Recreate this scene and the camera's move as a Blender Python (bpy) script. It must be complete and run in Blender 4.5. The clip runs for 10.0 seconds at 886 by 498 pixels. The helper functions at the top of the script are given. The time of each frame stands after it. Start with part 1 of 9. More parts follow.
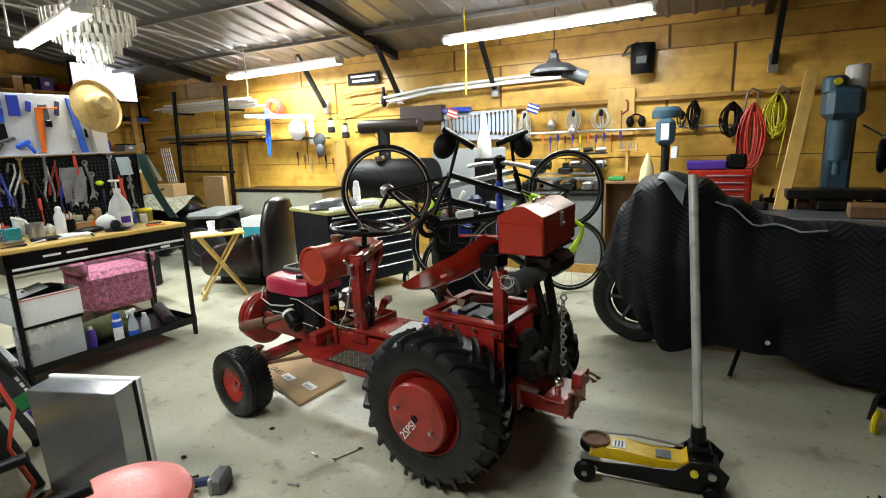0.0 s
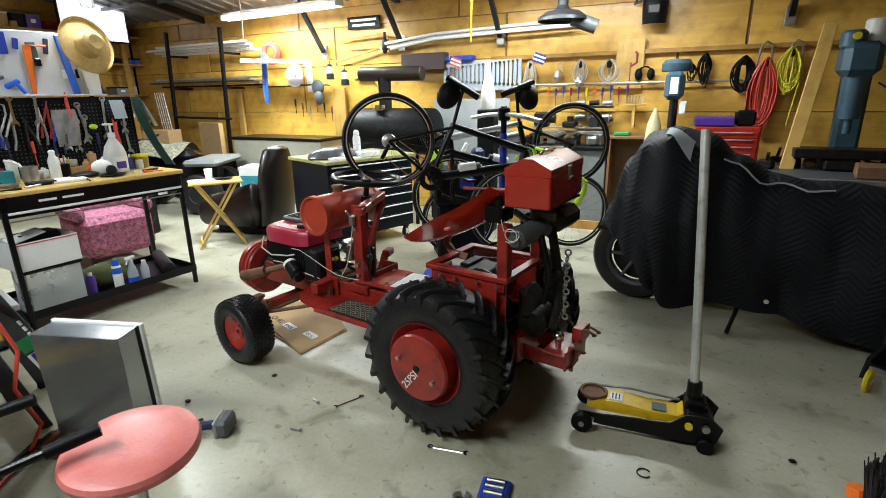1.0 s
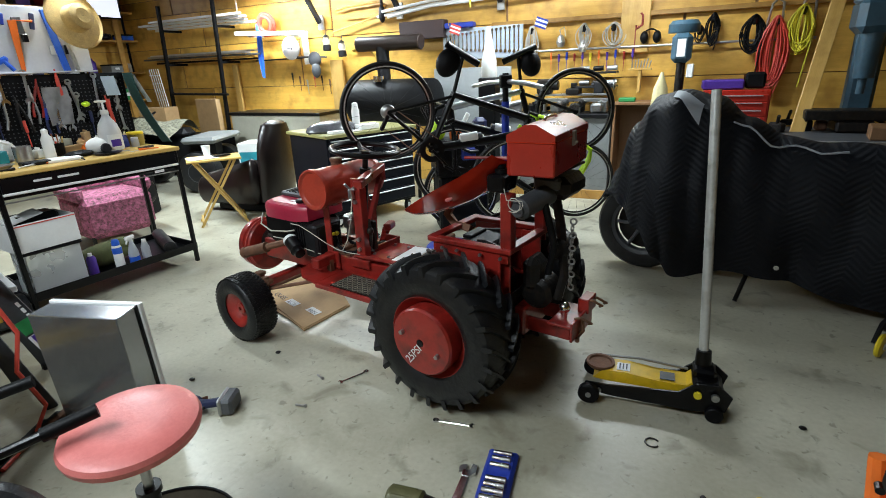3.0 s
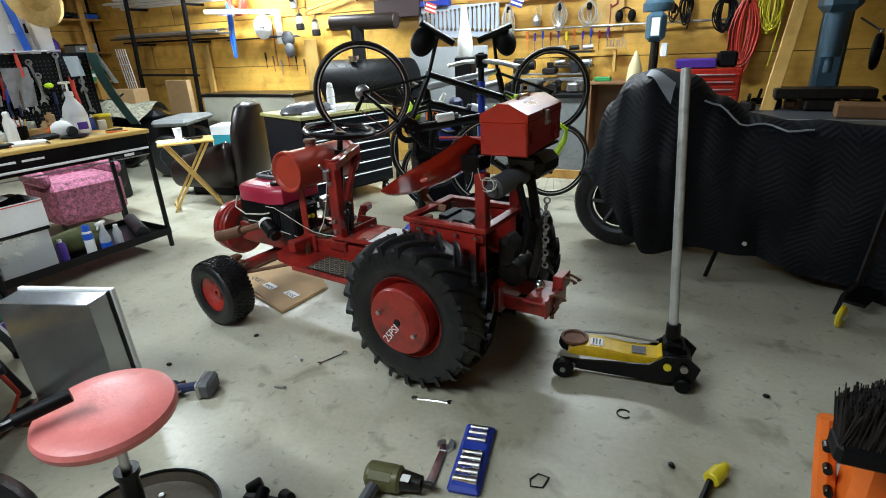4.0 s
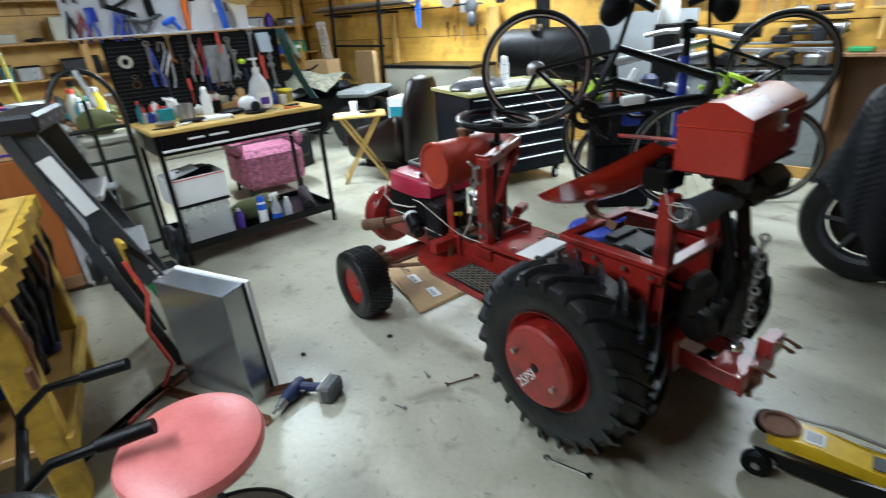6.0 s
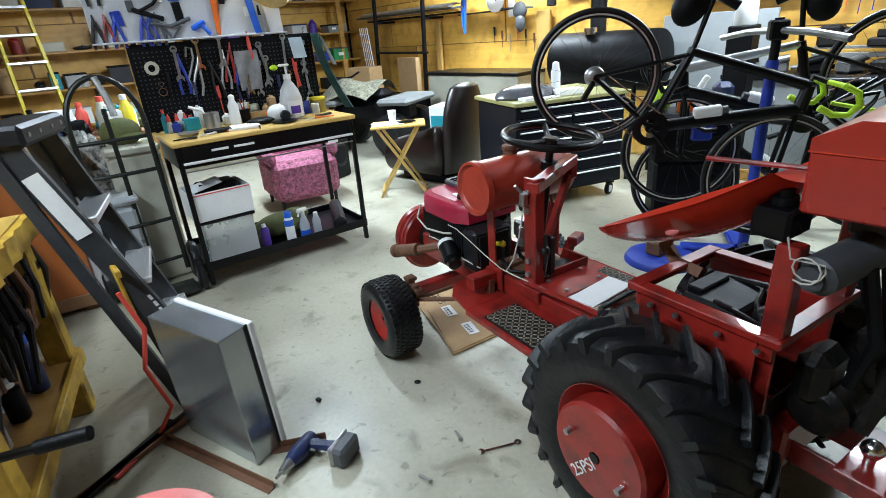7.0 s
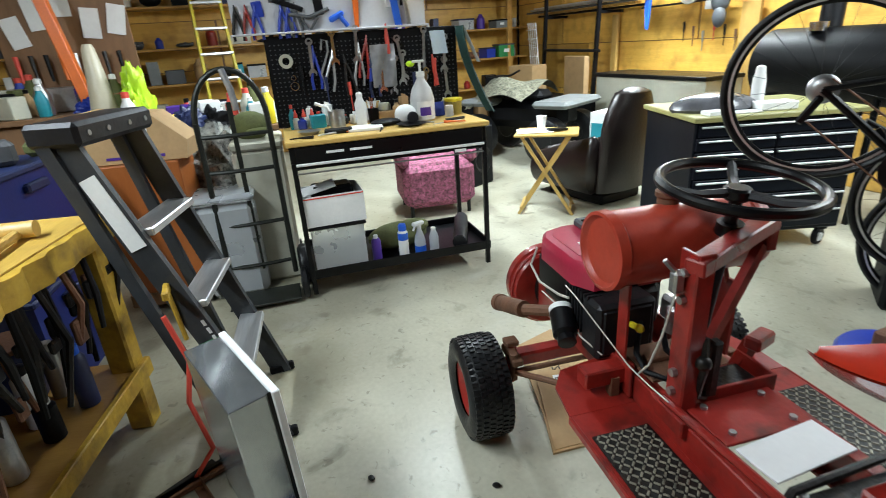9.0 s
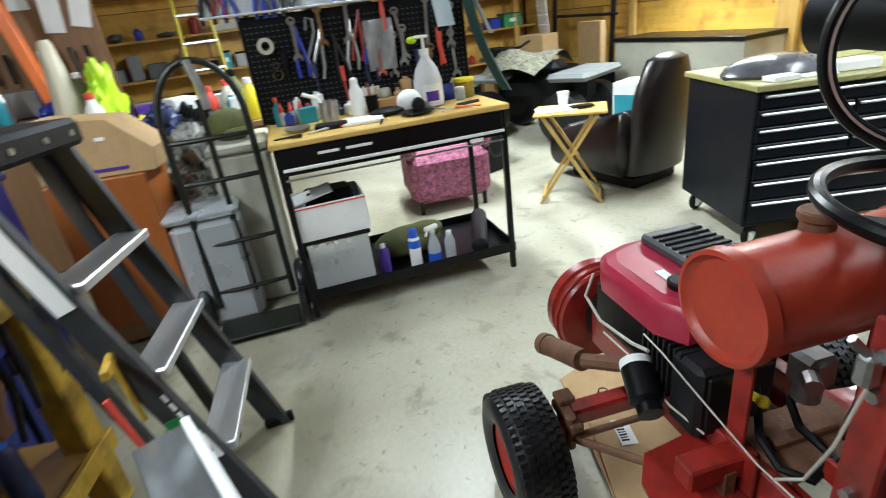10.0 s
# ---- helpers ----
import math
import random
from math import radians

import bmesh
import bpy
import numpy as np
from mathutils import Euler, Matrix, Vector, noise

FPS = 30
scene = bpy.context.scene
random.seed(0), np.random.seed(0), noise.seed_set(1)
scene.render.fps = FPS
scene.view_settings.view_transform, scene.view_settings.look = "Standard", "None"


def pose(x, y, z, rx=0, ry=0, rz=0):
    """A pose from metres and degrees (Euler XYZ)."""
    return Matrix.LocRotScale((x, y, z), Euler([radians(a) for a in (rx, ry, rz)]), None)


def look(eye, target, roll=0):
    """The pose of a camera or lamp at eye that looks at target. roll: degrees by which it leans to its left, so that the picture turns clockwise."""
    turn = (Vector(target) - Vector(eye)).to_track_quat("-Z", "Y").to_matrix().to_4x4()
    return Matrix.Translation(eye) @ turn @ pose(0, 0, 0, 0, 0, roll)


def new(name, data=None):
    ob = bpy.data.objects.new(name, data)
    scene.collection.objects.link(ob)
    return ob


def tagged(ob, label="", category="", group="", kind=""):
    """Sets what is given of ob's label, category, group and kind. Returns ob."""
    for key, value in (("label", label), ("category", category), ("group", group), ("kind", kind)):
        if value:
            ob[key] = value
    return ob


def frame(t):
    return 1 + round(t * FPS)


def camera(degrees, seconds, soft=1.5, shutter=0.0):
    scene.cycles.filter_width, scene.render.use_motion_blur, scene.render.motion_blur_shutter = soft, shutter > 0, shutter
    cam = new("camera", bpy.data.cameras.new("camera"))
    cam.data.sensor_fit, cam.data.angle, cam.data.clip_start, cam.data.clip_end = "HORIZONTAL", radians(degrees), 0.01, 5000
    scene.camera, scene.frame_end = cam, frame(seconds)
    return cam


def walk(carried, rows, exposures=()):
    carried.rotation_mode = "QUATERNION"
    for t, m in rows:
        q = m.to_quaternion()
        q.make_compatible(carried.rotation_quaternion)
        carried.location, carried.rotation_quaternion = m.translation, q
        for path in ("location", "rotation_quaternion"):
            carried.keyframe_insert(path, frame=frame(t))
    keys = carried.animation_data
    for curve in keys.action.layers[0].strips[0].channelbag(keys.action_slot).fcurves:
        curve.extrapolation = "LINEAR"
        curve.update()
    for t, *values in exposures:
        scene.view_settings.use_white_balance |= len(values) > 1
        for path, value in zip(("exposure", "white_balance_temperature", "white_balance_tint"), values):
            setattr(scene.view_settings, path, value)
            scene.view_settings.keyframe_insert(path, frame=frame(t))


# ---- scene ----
cam = camera(81.3, 10.0, soft=0.7, shutter=0.3)
PATH = [
    (0, (0.463, 0.688, 1.478), (-0.417, 2.438, 1.074), -2.2),
    (0.5, (0.457, 0.704, 1.459), (-0.388, 2.443, 0.944), -2.0),
    (1, (0.424, 0.697, 1.465), (-0.431, 2.411, 0.888), -1.0),
    (1.5, (0.438, 0.702, 1.466), (-0.433, 2.390, 0.842), -1.1),
    (2, (0.422, 0.714, 1.465), (-0.464, 2.385, 0.816), -0.9),
    (2.2, (0.390, 0.726, 1.464), (-0.493, 2.394, 0.805), -0.7),
    (3.3, (0.439, 0.750, 1.433), (-0.393, 2.438, 0.755), -3.5),
    (3.5, (0.457, 0.753, 1.448), (-0.345, 2.450, 0.756), -3.6),
    (4, (0.438, 0.740, 1.434), (-0.346, 2.426, 0.695), -2.5),
    (4.5, (0.346, 0.758, 1.421), (-0.472, 2.408, 0.643), -2.2),
    (5, (0.274, 0.850, 1.398), (-0.568, 2.460, 0.563), -2.0),
    (5.5, (0.336, 1.057, 1.449), (-0.691, 2.542, 0.587), -3.4),
    (6, (0.272, 1.164, 1.465), (-1.025, 2.450, 0.651), -4.2),
    (6.2, (0.186, 1.224, 1.460), (-1.222, 2.401, 0.667), -4.6),
    (7.3, (0.009, 1.532, 1.422), (-1.409, 2.713, 0.651), -4.6),
    (7.5, (0.043, 1.602, 1.428), (-1.428, 2.725, 0.671), -4.8),
    (8, (-0.008, 1.691, 1.413), (-1.632, 2.598, 0.678), -5.2),
    (8.5, (-0.227, 1.804, 1.411), (-1.923, 2.555, 0.661), -4.4),
    (9, (-0.364, 1.925, 1.392), (-2.088, 2.610, 0.647), -4.0),
    (9.5, (-0.494, 2.011, 1.383), (-2.287, 2.384, 0.578), -4.4),
    (10, (-0.820, 2.072, 1.374), (-2.532, 2.704, 0.555), -7.6),
]
walk(cam, [(t, look(eye, target, roll)) for t, eye, target, roll in PATH],
     [(0, -0.04, 6750, 12), (2, -0.05, 6200, 11), (3.5, -0.18, 6150, 13), (5, 0.03, 5950, 12), (6, -0.02, 5800, 12), (8, 0.07, 5800, 13), (9, 0.04, 6150, 11), (10, 0.06, 6150, 12)])

# ---------------- light ----------------
world = bpy.data.worlds.new("world")
world.use_nodes = True
scene.world = world
world.node_tree.nodes["Background"].inputs["Color"].default_value = (0.02, 0.025, 0.035, 1)
world.node_tree.nodes["Background"].inputs["Strength"].default_value = 0.05
scene.view_settings.exposure = 0.0


def tube_lamp(x, y, z, length, rz, watts):
    data = bpy.data.lights.new("fluorescent_light", "AREA")
    data.shape, data.size, data.size_y = "RECTANGLE", length, 0.12
    data.energy, data.color = watts, (0.88, 1.0, 1.0)
    ob = new("fluorescent_light", data)
    ob.matrix_world = pose(x, y, z, 0, 0, rz)
    return ob


# x, y, z, length, turn, watts
LAMPS = [
    (-4.55, 6.13, 2.50, 2.05, -4, 125),
    (-0.95, 5.65, 2.50, 2.05, -5, 92),
    (-4.40, 3.32, 2.52, 1.75, -14, 132),
    (-1.6, 0.2, 2.95, 2.40, -8, 114),
]
for lx, ly, lz, ll, lr, lw in LAMPS:
    tube_lamp(lx, ly, lz - 0.07, ll, lr, lw)


# ---------------- materials ----------------
def mat(name, col, rough=0.5, metal=0.0, var=0.18, scale=6.0, bump=0.08, fine=70.0, col2=None, stretch=(1, 1, 1),
        coat=0.0, trans=0.0, alpha=1.0, emit=0.0, dirt=0.0, dirtcol=(0.05, 0.04, 0.03), rvar=0.12, spec=0.5):
    m = bpy.data.materials.new(name)
    m.use_nodes = True
    nt = m.node_tree
    n, l = nt.nodes, nt.links
    b = n["Principled BSDF"]
    b.inputs["Metallic"].default_value = metal
    b.inputs["Coat Weight"].default_value = coat
    b.inputs["Specular IOR Level"].default_value = spec
    b.inputs["Transmission Weight"].default_value = trans
    b.inputs["Alpha"].default_value = alpha
    tc = n.new("ShaderNodeTexCoord")
    mp = n.new("ShaderNodeMapping")
    mp.inputs["Scale"].default_value = stretch
    l.new(tc.outputs["Object"], mp.inputs["Vector"])
    big = n.new("ShaderNodeTexNoise")
    big.inputs["Scale"].default_value, big.inputs["Detail"].default_value = scale, 4
    small = n.new("ShaderNodeTexNoise")
    small.inputs["Scale"].default_value, small.inputs["Detail"].default_value = fine, 3
    for t in (big, small):
        l.new(mp.outputs["Vector"], t.inputs["Vector"])
    ramp = n.new("ShaderNodeValToRGB")
    ramp.color_ramp.elements[0].position, ramp.color_ramp.elements[1].position = 0.3, 0.7
    c2 = col2 or tuple(min(1, c * (1 + var)) for c in col)
    c1 = col if col2 else tuple(c * (1 - var) for c in col)
    ramp.color_ramp.elements[0].color, ramp.color_ramp.elements[1].color = (*c1, 1), (*c2, 1)
    mixv = n.new("ShaderNodeMath")
    mixv.operation = "MULTIPLY_ADD"
    mixv.inputs[1].default_value = 0.35
    add = n.new("ShaderNodeMath")
    add.operation = "MULTIPLY"
    add.inputs[1].default_value = 0.65
    l.new(big.outputs["Fac"], add.inputs[0])
    l.new(small.outputs["Fac"], mixv.inputs[0])
    l.new(add.outputs[0], mixv.inputs[2])
    l.new(mixv.outputs[0], ramp.inputs["Fac"])
    out = ramp.outputs["Color"]
    if dirt:
        dn = n.new("ShaderNodeTexNoise")
        dn.inputs["Scale"].default_value, dn.inputs["Detail"].default_value = scale * 2.3, 6
        l.new(tc.outputs["Object"], dn.inputs["Vector"])
        dr = n.new("ShaderNodeMapRange")
        dr.inputs["From Min"].default_value, dr.inputs["From Max"].default_value = 0.48, 0.72
        dr.inputs["To Max"].default_value = dirt
        l.new(dn.outputs["Fac"], dr.inputs["Value"])
        mx = n.new("ShaderNodeMix")
        mx.data_type = "RGBA"
        l.new(dr.outputs[0], mx.inputs[0])
        l.new(out, mx.inputs[6])
        mx.inputs[7].default_value = (*dirtcol, 1)
        out = mx.outputs[2]
    l.new(out, b.inputs["Base Color"])
    rr = n.new("ShaderNodeMapRange")
    rr.inputs["To Min"].default_value, rr.inputs["To Max"].default_value = max(0.02, rough - rvar), min(1, rough + rvar)
    l.new(big.outputs["Fac"], rr.inputs["Value"])
    l.new(rr.outputs[0], b.inputs["Roughness"])
    if bump:
        bp = n.new("ShaderNodeBump")
        bp.inputs["Strength"].default_value, bp.inputs["Distance"].default_value = bump, 0.01
        l.new(small.outputs["Fac"], bp.inputs["Height"])
        l.new(bp.outputs[0], b.inputs["Normal"])
    if emit:
        l.new(out, b.inputs["Emission Color"])
        b.inputs["Emission Strength"].default_value = emit
    return m


def concrete():
    m = mat("concrete_floor", (0.41, 0.39, 0.295), 0.36, 0, 0.2, 1.3, 0.05, 45, col2=(0.57, 0.55, 0.44), rvar=0.14)
    nt = m.node_tree
    n, l = nt.nodes, nt.links
    b = n["Principled BSDF"]
    src = b.inputs["Base Color"].links[0].from_socket
    tc = [k for k in n if k.bl_idname == "ShaderNodeTexCoord"][0]
    for sc, lo, hi, amt, colr in ((0.55, 0.46, 0.72, 0.75, (0.17, 0.145, 0.08)), (1.7, 0.52, 0.74, 0.45, (0.20, 0.17, 0.10)), (5.5, 0.58, 0.70, 0.5, (0.16, 0.135, 0.085)), (24.0, 0.62, 0.72, 0.5, (0.12, 0.10, 0.07)),
                                  (2.1, 0.6, 0.75, 0.35, (0.62, 0.63, 0.60))):
        t = n.new("ShaderNodeTexNoise")
        t.inputs["Scale"].default_value, t.inputs["Detail"].default_value = sc, 5
        t.inputs["Distortion"].default_value = 0.6
        l.new(tc.outputs["Object"], t.inputs["Vector"])
        r = n.new("ShaderNodeMapRange")
        r.inputs["From Min"].default_value, r.inputs["From Max"].default_value, r.inputs["To Max"].default_value = lo, hi, amt
        l.new(t.outputs["Fac"], r.inputs["Value"])
        mx = n.new("ShaderNodeMix")
        mx.data_type = "RGBA"
        l.new(r.outputs[0], mx.inputs[0])
        l.new(src, mx.inputs[6])
        mx.inputs[7].default_value = (*colr, 1)
        src = mx.outputs[2]
    l.new(src, b.inputs["Base Color"])
    return m


def plywood(name, a, c, along=(0.5, 8, 8)):
    m = mat(name, a, 0.42, 0, 0.2, 2.2, 0.05, 30, col2=c, stretch=along, dirt=0.55, dirtcol=(0.26, 0.115, 0.018), coat=0.15)
    n, l = m.node_tree.nodes, m.node_tree.links
    oi = n.new("ShaderNodeObjectInfo")
    src = m.node_tree.nodes["Principled BSDF"].inputs["Base Color"].links[0].from_socket
    hs = n.new("ShaderNodeHueSaturation")
    mr = n.new("ShaderNodeMapRange")
    mr.inputs["To Min"].default_value, mr.inputs["To Max"].default_value = 0.78, 1.15
    l.new(oi.outputs["Random"], mr.inputs["Value"])
    l.new(mr.outputs[0], hs.inputs["Value"])
    l.new(src, hs.inputs["Color"])
    l.new(hs.outputs[0], n["Principled BSDF"].inputs["Base Color"])
    return m


FLOOR = concrete()
PLY = plywood("varnished_plywood", (0.58, 0.31, 0.045), (0.74, 0.45, 0.095))
PINE = plywood("pine_board", (0.52, 0.30, 0.07), (0.68, 0.44, 0.14), (8, 8, 0.6))
SHELFWOOD = plywood("shelf_wood", (0.36, 0.18, 0.035), (0.52, 0.29, 0.07), (6, 0.5, 6))
YELLOWWOOD = mat("yellow_painted_wood", (0.36, 0.20, 0.010), 0.55, 0, 0.2, 5, 0.25, 40, col2=(0.60, 0.38, 0.04), dirt=0.7, dirtcol=(0.12, 0.06, 0.02))
TABLETOP = mat("worn_yellow_tabletop", (0.46, 0.27, 0.035), 0.45, 0, 0.2, 3, 0.1, 40, col2=(0.66, 0.44, 0.10), stretch=(0.6, 6, 1), dirt=0.5, dirtcol=(0.20, 0.11, 0.03))
TRAYWOOD = mat("light_wood", (0.55, 0.34, 0.08), 0.4, 0, 0.15, 4, 0.05, 60, col2=(0.66, 0.45, 0.14), stretch=(1, 6, 1))
ROOF = mat("metal_roof_sheet", (0.20, 0.20, 0.21), 0.35, 0.55, 0.2, 1.2, 0.05, 12, col2=(0.32, 0.32, 0.33))
STEELDARK = mat("dark_steel", (0.026, 0.026, 0.029), 0.45, 0.6, 0.3, 8, 0.1, 60)
RED = mat("worn_red_paint", (0.22, 0.012, 0.009), 0.32, 0, 0.25, 5, 0.08, 60, col2=(0.36, 0.025, 0.016), dirt=0.8, dirtcol=(0.055, 0.012, 0.009), coat=0.25)
REDTANK = mat("faded_red_tank_paint", (0.36, 0.030, 0.014), 0.38, 0, 0.2, 4, 0.05, 60, col2=(0.47, 0.055, 0.026), dirt=0.45, dirtcol=(0.17, 0.03, 0.02), coat=0.15)
REDGLOSS = mat("glossy_red_enamel", (0.50, 0.028, 0.010), 0.2, 0, 0.12, 4, 0.02, 60, col2=(0.58, 0.04, 0.014), dirt=0.15, dirtcol=(0.2, 0.02, 0.01), coat=0.6, rvar=0.08)
REDBOX = mat("red_toolbox_enamel", (0.34, 0.018, 0.010), 0.3, 0, 0.12, 4, 0.03, 60, col2=(0.43, 0.026, 0.014), dirt=0.2, dirtcol=(0.2, 0.03, 0.02), coat=0.35)
SHROUD = mat("crimson_engine_cover", (0.36, 0.015, 0.045), 0.35, 0, 0.15, 5, 0.03, 60, col2=(0.46, 0.025, 0.065), coat=0.2)
RUBBER = mat("tyre_rubber", (0.006, 0.0065, 0.008), 0.42, 0, 0.35, 7, 0.25, 55, dirt=0.5, dirtcol=(0.020, 0.018, 0.015), spec=0.42)
BLACK = mat("black_paint", (0.003, 0.003, 0.0038), 0.32, 0, 0.3, 8, 0.05, 60, spec=0.28)
BLACKM = mat("matte_black_plastic", (0.004, 0.004, 0.0048), 0.5, 0, 0.3, 8, 0.1, 80, spec=0.16)
GREYP = mat("grey_plastic", (0.065, 0.068, 0.075), 0.5, 0, 0.2, 8, 0.1, 70)
CHROME = mat("bright_chrome", (0.75, 0.75, 0.76), 0.16, 1.0, 0.1, 10, 0.02, 60)
STEEL = mat("bare_steel", (0.42, 0.42, 0.42), 0.35, 0.9, 0.2, 12, 0.06, 90)
ALU = mat("brushed_aluminium", (0.66, 0.66, 0.67), 0.38, 0.85, 0.12, 8, 0.05, 120, stretch=(1, 12, 1))
GALV = mat("galvanised_sheet", (0.42, 0.44, 0.46), 0.20, 0.85, 0.15, 3, 0.03, 40, rvar=0.1)
RUST = mat("rusty_iron", (0.12, 0.06, 0.035), 0.7, 0.3, 0.4, 10, 0.3, 60, col2=(0.24, 0.11, 0.06))
GREASE = mat("greasy_iron", (0.010, 0.009, 0.0085), 0.45, 0.4, 0.4, 14, 0.3, 50, dirt=0.4, dirtcol=(0.05, 0.032, 0.02))
WORNBAR = mat("worn_tread_steel", (0.14, 0.13, 0.10), 0.42, 0.2, 0.3, 20, 0.1, 60, col2=(0.36, 0.33, 0.25), dirt=0.75, dirtcol=(0.05, 0.045, 0.04))
WHITE = mat("white_plastic", (0.78, 0.78, 0.76), 0.4, 0, 0.06, 6, 0.03, 60)
WHITEPAINT = mat("white_enamel", (0.80, 0.80, 0.80), 0.3, 0, 0.05, 4, 0.02, 60)
PAPER = mat("white_paper", (0.80, 0.80, 0.79), 0.75, 0, 0.06, 8, 0.04, 60)
CARD = mat("brown_cardboard", (0.40, 0.25, 0.11), 0.75, 0, 0.12, 5, 0.05, 60, col2=(0.48, 0.31, 0.15), dirt=0.25, dirtcol=(0.2, 0.12, 0.06))
YELLOW = mat("yellow_enamel", (0.72, 0.46, 0.012), 0.32, 0, 0.12, 7, 0.03, 60, dirt=0.35, dirtcol=(0.25, 0.15, 0.02), coat=0.3)
YELLOWP = mat("yellow_plastic", (0.75, 0.60, 0.02), 0.4, 0, 0.1, 7, 0.03, 60)
LIME = mat("fluorescent_lime", (0.52, 0.80, 0.02), 0.45, 0, 0.1, 7, 0.03, 60)
BLUE = mat("blue_plastic", (0.015, 0.04, 0.34), 0.42, 0, 0.15, 7, 0.05, 60)
BLUEP = mat("bright_blue_plastic", (0.02, 0.11, 0.60), 0.4, 0, 0.15, 7, 0.04, 60)
# Blue bins stand in shadow, so their shade is put into this colour.
SHADEDBLUE = mat("shaded_blue_plastic", (0.008, 0.018, 0.13), 0.4, 0, 0.2, 6, 0.05, 60)
NAVY = mat("navy_plastic", (0.012, 0.020, 0.075), 0.45, 0, 0.2, 8, 0.08, 60)
TEAL = mat("teal_plastic", (0.02, 0.26, 0.33), 0.5, 0, 0.15, 7, 0.05, 60)
PURPLE = mat("purple_plastic", (0.07, 0.025, 0.26), 0.45, 0, 0.15, 7, 0.05, 60)
ORANGE = mat("orange_plastic", (0.78, 0.16, 0.015), 0.45, 0, 0.12, 7, 0.05, 60)
GREEN = mat("green_plastic", (0.02, 0.22, 0.06), 0.5, 0, 0.15, 7, 0.05, 60)
PINKSEAT = mat("worn_pink_vinyl", (0.58, 0.14, 0.13), 0.42, 0, 0.14, 9, 0.1, 90, col2=(0.68, 0.20, 0.18), dirt=0.25, dirtcol=(0.40, 0.08, 0.07))
CREAM = mat("cream_enamel", (0.50, 0.49, 0.40), 0.4, 0, 0.08, 3, 0.03, 50, dirt=0.25, dirtcol=(0.25, 0.22, 0.15))
CLEAR = mat("clear_tote_plastic", (0.72, 0.75, 0.78), 0.3, 0, 0.05, 4, 0.03, 40, trans=0.55)


def quilted():
    """Black cloth with stitched herringbone ribs."""
    m = mat("black_quilted_cover", (0.007, 0.008, 0.011), 0.6, 0, 0.3, 4, 0.2, 120, spec=0.18)
    n, l = m.node_tree.nodes, m.node_tree.links
    tc = [k for k in n if k.bl_idname == "ShaderNodeTexCoord"][0]
    xyz = n.new("ShaderNodeSeparateXYZ")
    l.new(tc.outputs["Object"], xyz.inputs[0])
    zig = n.new("ShaderNodeMath")
    zig.operation = "PINGPONG"
    zig.inputs[1].default_value = 0.11
    warp = n.new("ShaderNodeTexNoise")
    warp.inputs["Scale"].default_value = 2.2
    l.new(tc.outputs["Object"], warp.inputs["Vector"])
    wx = n.new("ShaderNodeMath")
    wx.operation = "MULTIPLY_ADD"
    wx.inputs[1].default_value = 0.22
    l.new(warp.outputs["Fac"], wx.inputs[0])
    l.new(xyz.outputs["X"], wx.inputs[2])
    l.new(wx.outputs[0], zig.inputs[0])
    add = n.new("ShaderNodeMath")
    add.operation = "MULTIPLY_ADD"
    add.inputs[1].default_value = 0.7
    l.new(zig.outputs[0], add.inputs[0])
    l.new(xyz.outputs["Z"], add.inputs[2])
    wave = n.new("ShaderNodeMath")
    wave.operation = "MULTIPLY"
    wave.inputs[1].default_value = 190.0
    l.new(add.outputs[0], wave.inputs[0])
    sine = n.new("ShaderNodeMath")
    sine.operation = "SINE"
    l.new(wave.outputs[0], sine.inputs[0])
    old = [k for k in n if k.bl_idname == "ShaderNodeBump"][0]
    bp = n.new("ShaderNodeBump")
    bp.inputs["Strength"].default_value, bp.inputs["Distance"].default_value = 0.22, 0.006
    l.new(sine.outputs[0], bp.inputs["Height"])
    l.new(old.outputs[0], bp.inputs["Normal"])
    l.new(bp.outputs[0], n["Principled BSDF"].inputs["Normal"])
    return m


CLOTH = quilted()
GREYCLOTH = mat("grey_reflective_trim", (0.33, 0.36, 0.40), 0.6, 0, 0.1, 8, 0.1, 90)
LEATHER = mat("dark_brown_leather", (0.011, 0.006, 0.0055), 0.36, 0, 0.3, 8, 0.18, 60, coat=0.1)
CABGREY = mat("grey_cabinet_paint", (0.20, 0.21, 0.21), 0.5, 0, 0.12, 3, 0.03, 50, dirt=0.25)
GREYPEG = mat("grey_pegboard", (0.52, 0.53, 0.56), 0.55, 0, 0.08, 5, 0.04, 60)
NAVYCHEST = mat("blue_black_steel", (0.004, 0.0055, 0.010), 0.4, 0.0, 0.2, 5, 0.04, 60, spec=0.2)
OLIVE = mat("olive_cloth", (0.10, 0.11, 0.035), 0.85, 0, 0.3, 12, 0.2, 80)
CAMO = mat("camouflage_cloth", (0.09, 0.085, 0.055), 0.9, 0, 0.2, 16, 0.3, 60, col2=(0.34, 0.33, 0.24), dirt=0.9, dirtcol=(0.03, 0.03, 0.025))
PINKCAMO = mat("pink_camouflage_cloth", (0.05, 0.012, 0.02), 0.85, 0, 0.2, 22, 0.2, 60, col2=(0.55, 0.16, 0.28), dirt=1.0, dirtcol=(0.06, 0.04, 0.03))
DENIM = mat("blue_denim", (0.015, 0.028, 0.11), 0.85, 0, 0.25, 9, 0.25, 90)
STRAW = mat("straw", (0.52, 0.36, 0.13), 0.7, 0, 0.2, 30, 0.4, 120)
ORANGEWOOD = mat("orange_stained_wood", (0.27, 0.075, 0.014), 0.4, 0, 0.2, 3, 0.05, 40, col2=(0.36, 0.11, 0.025), stretch=(6, 6, 0.7))
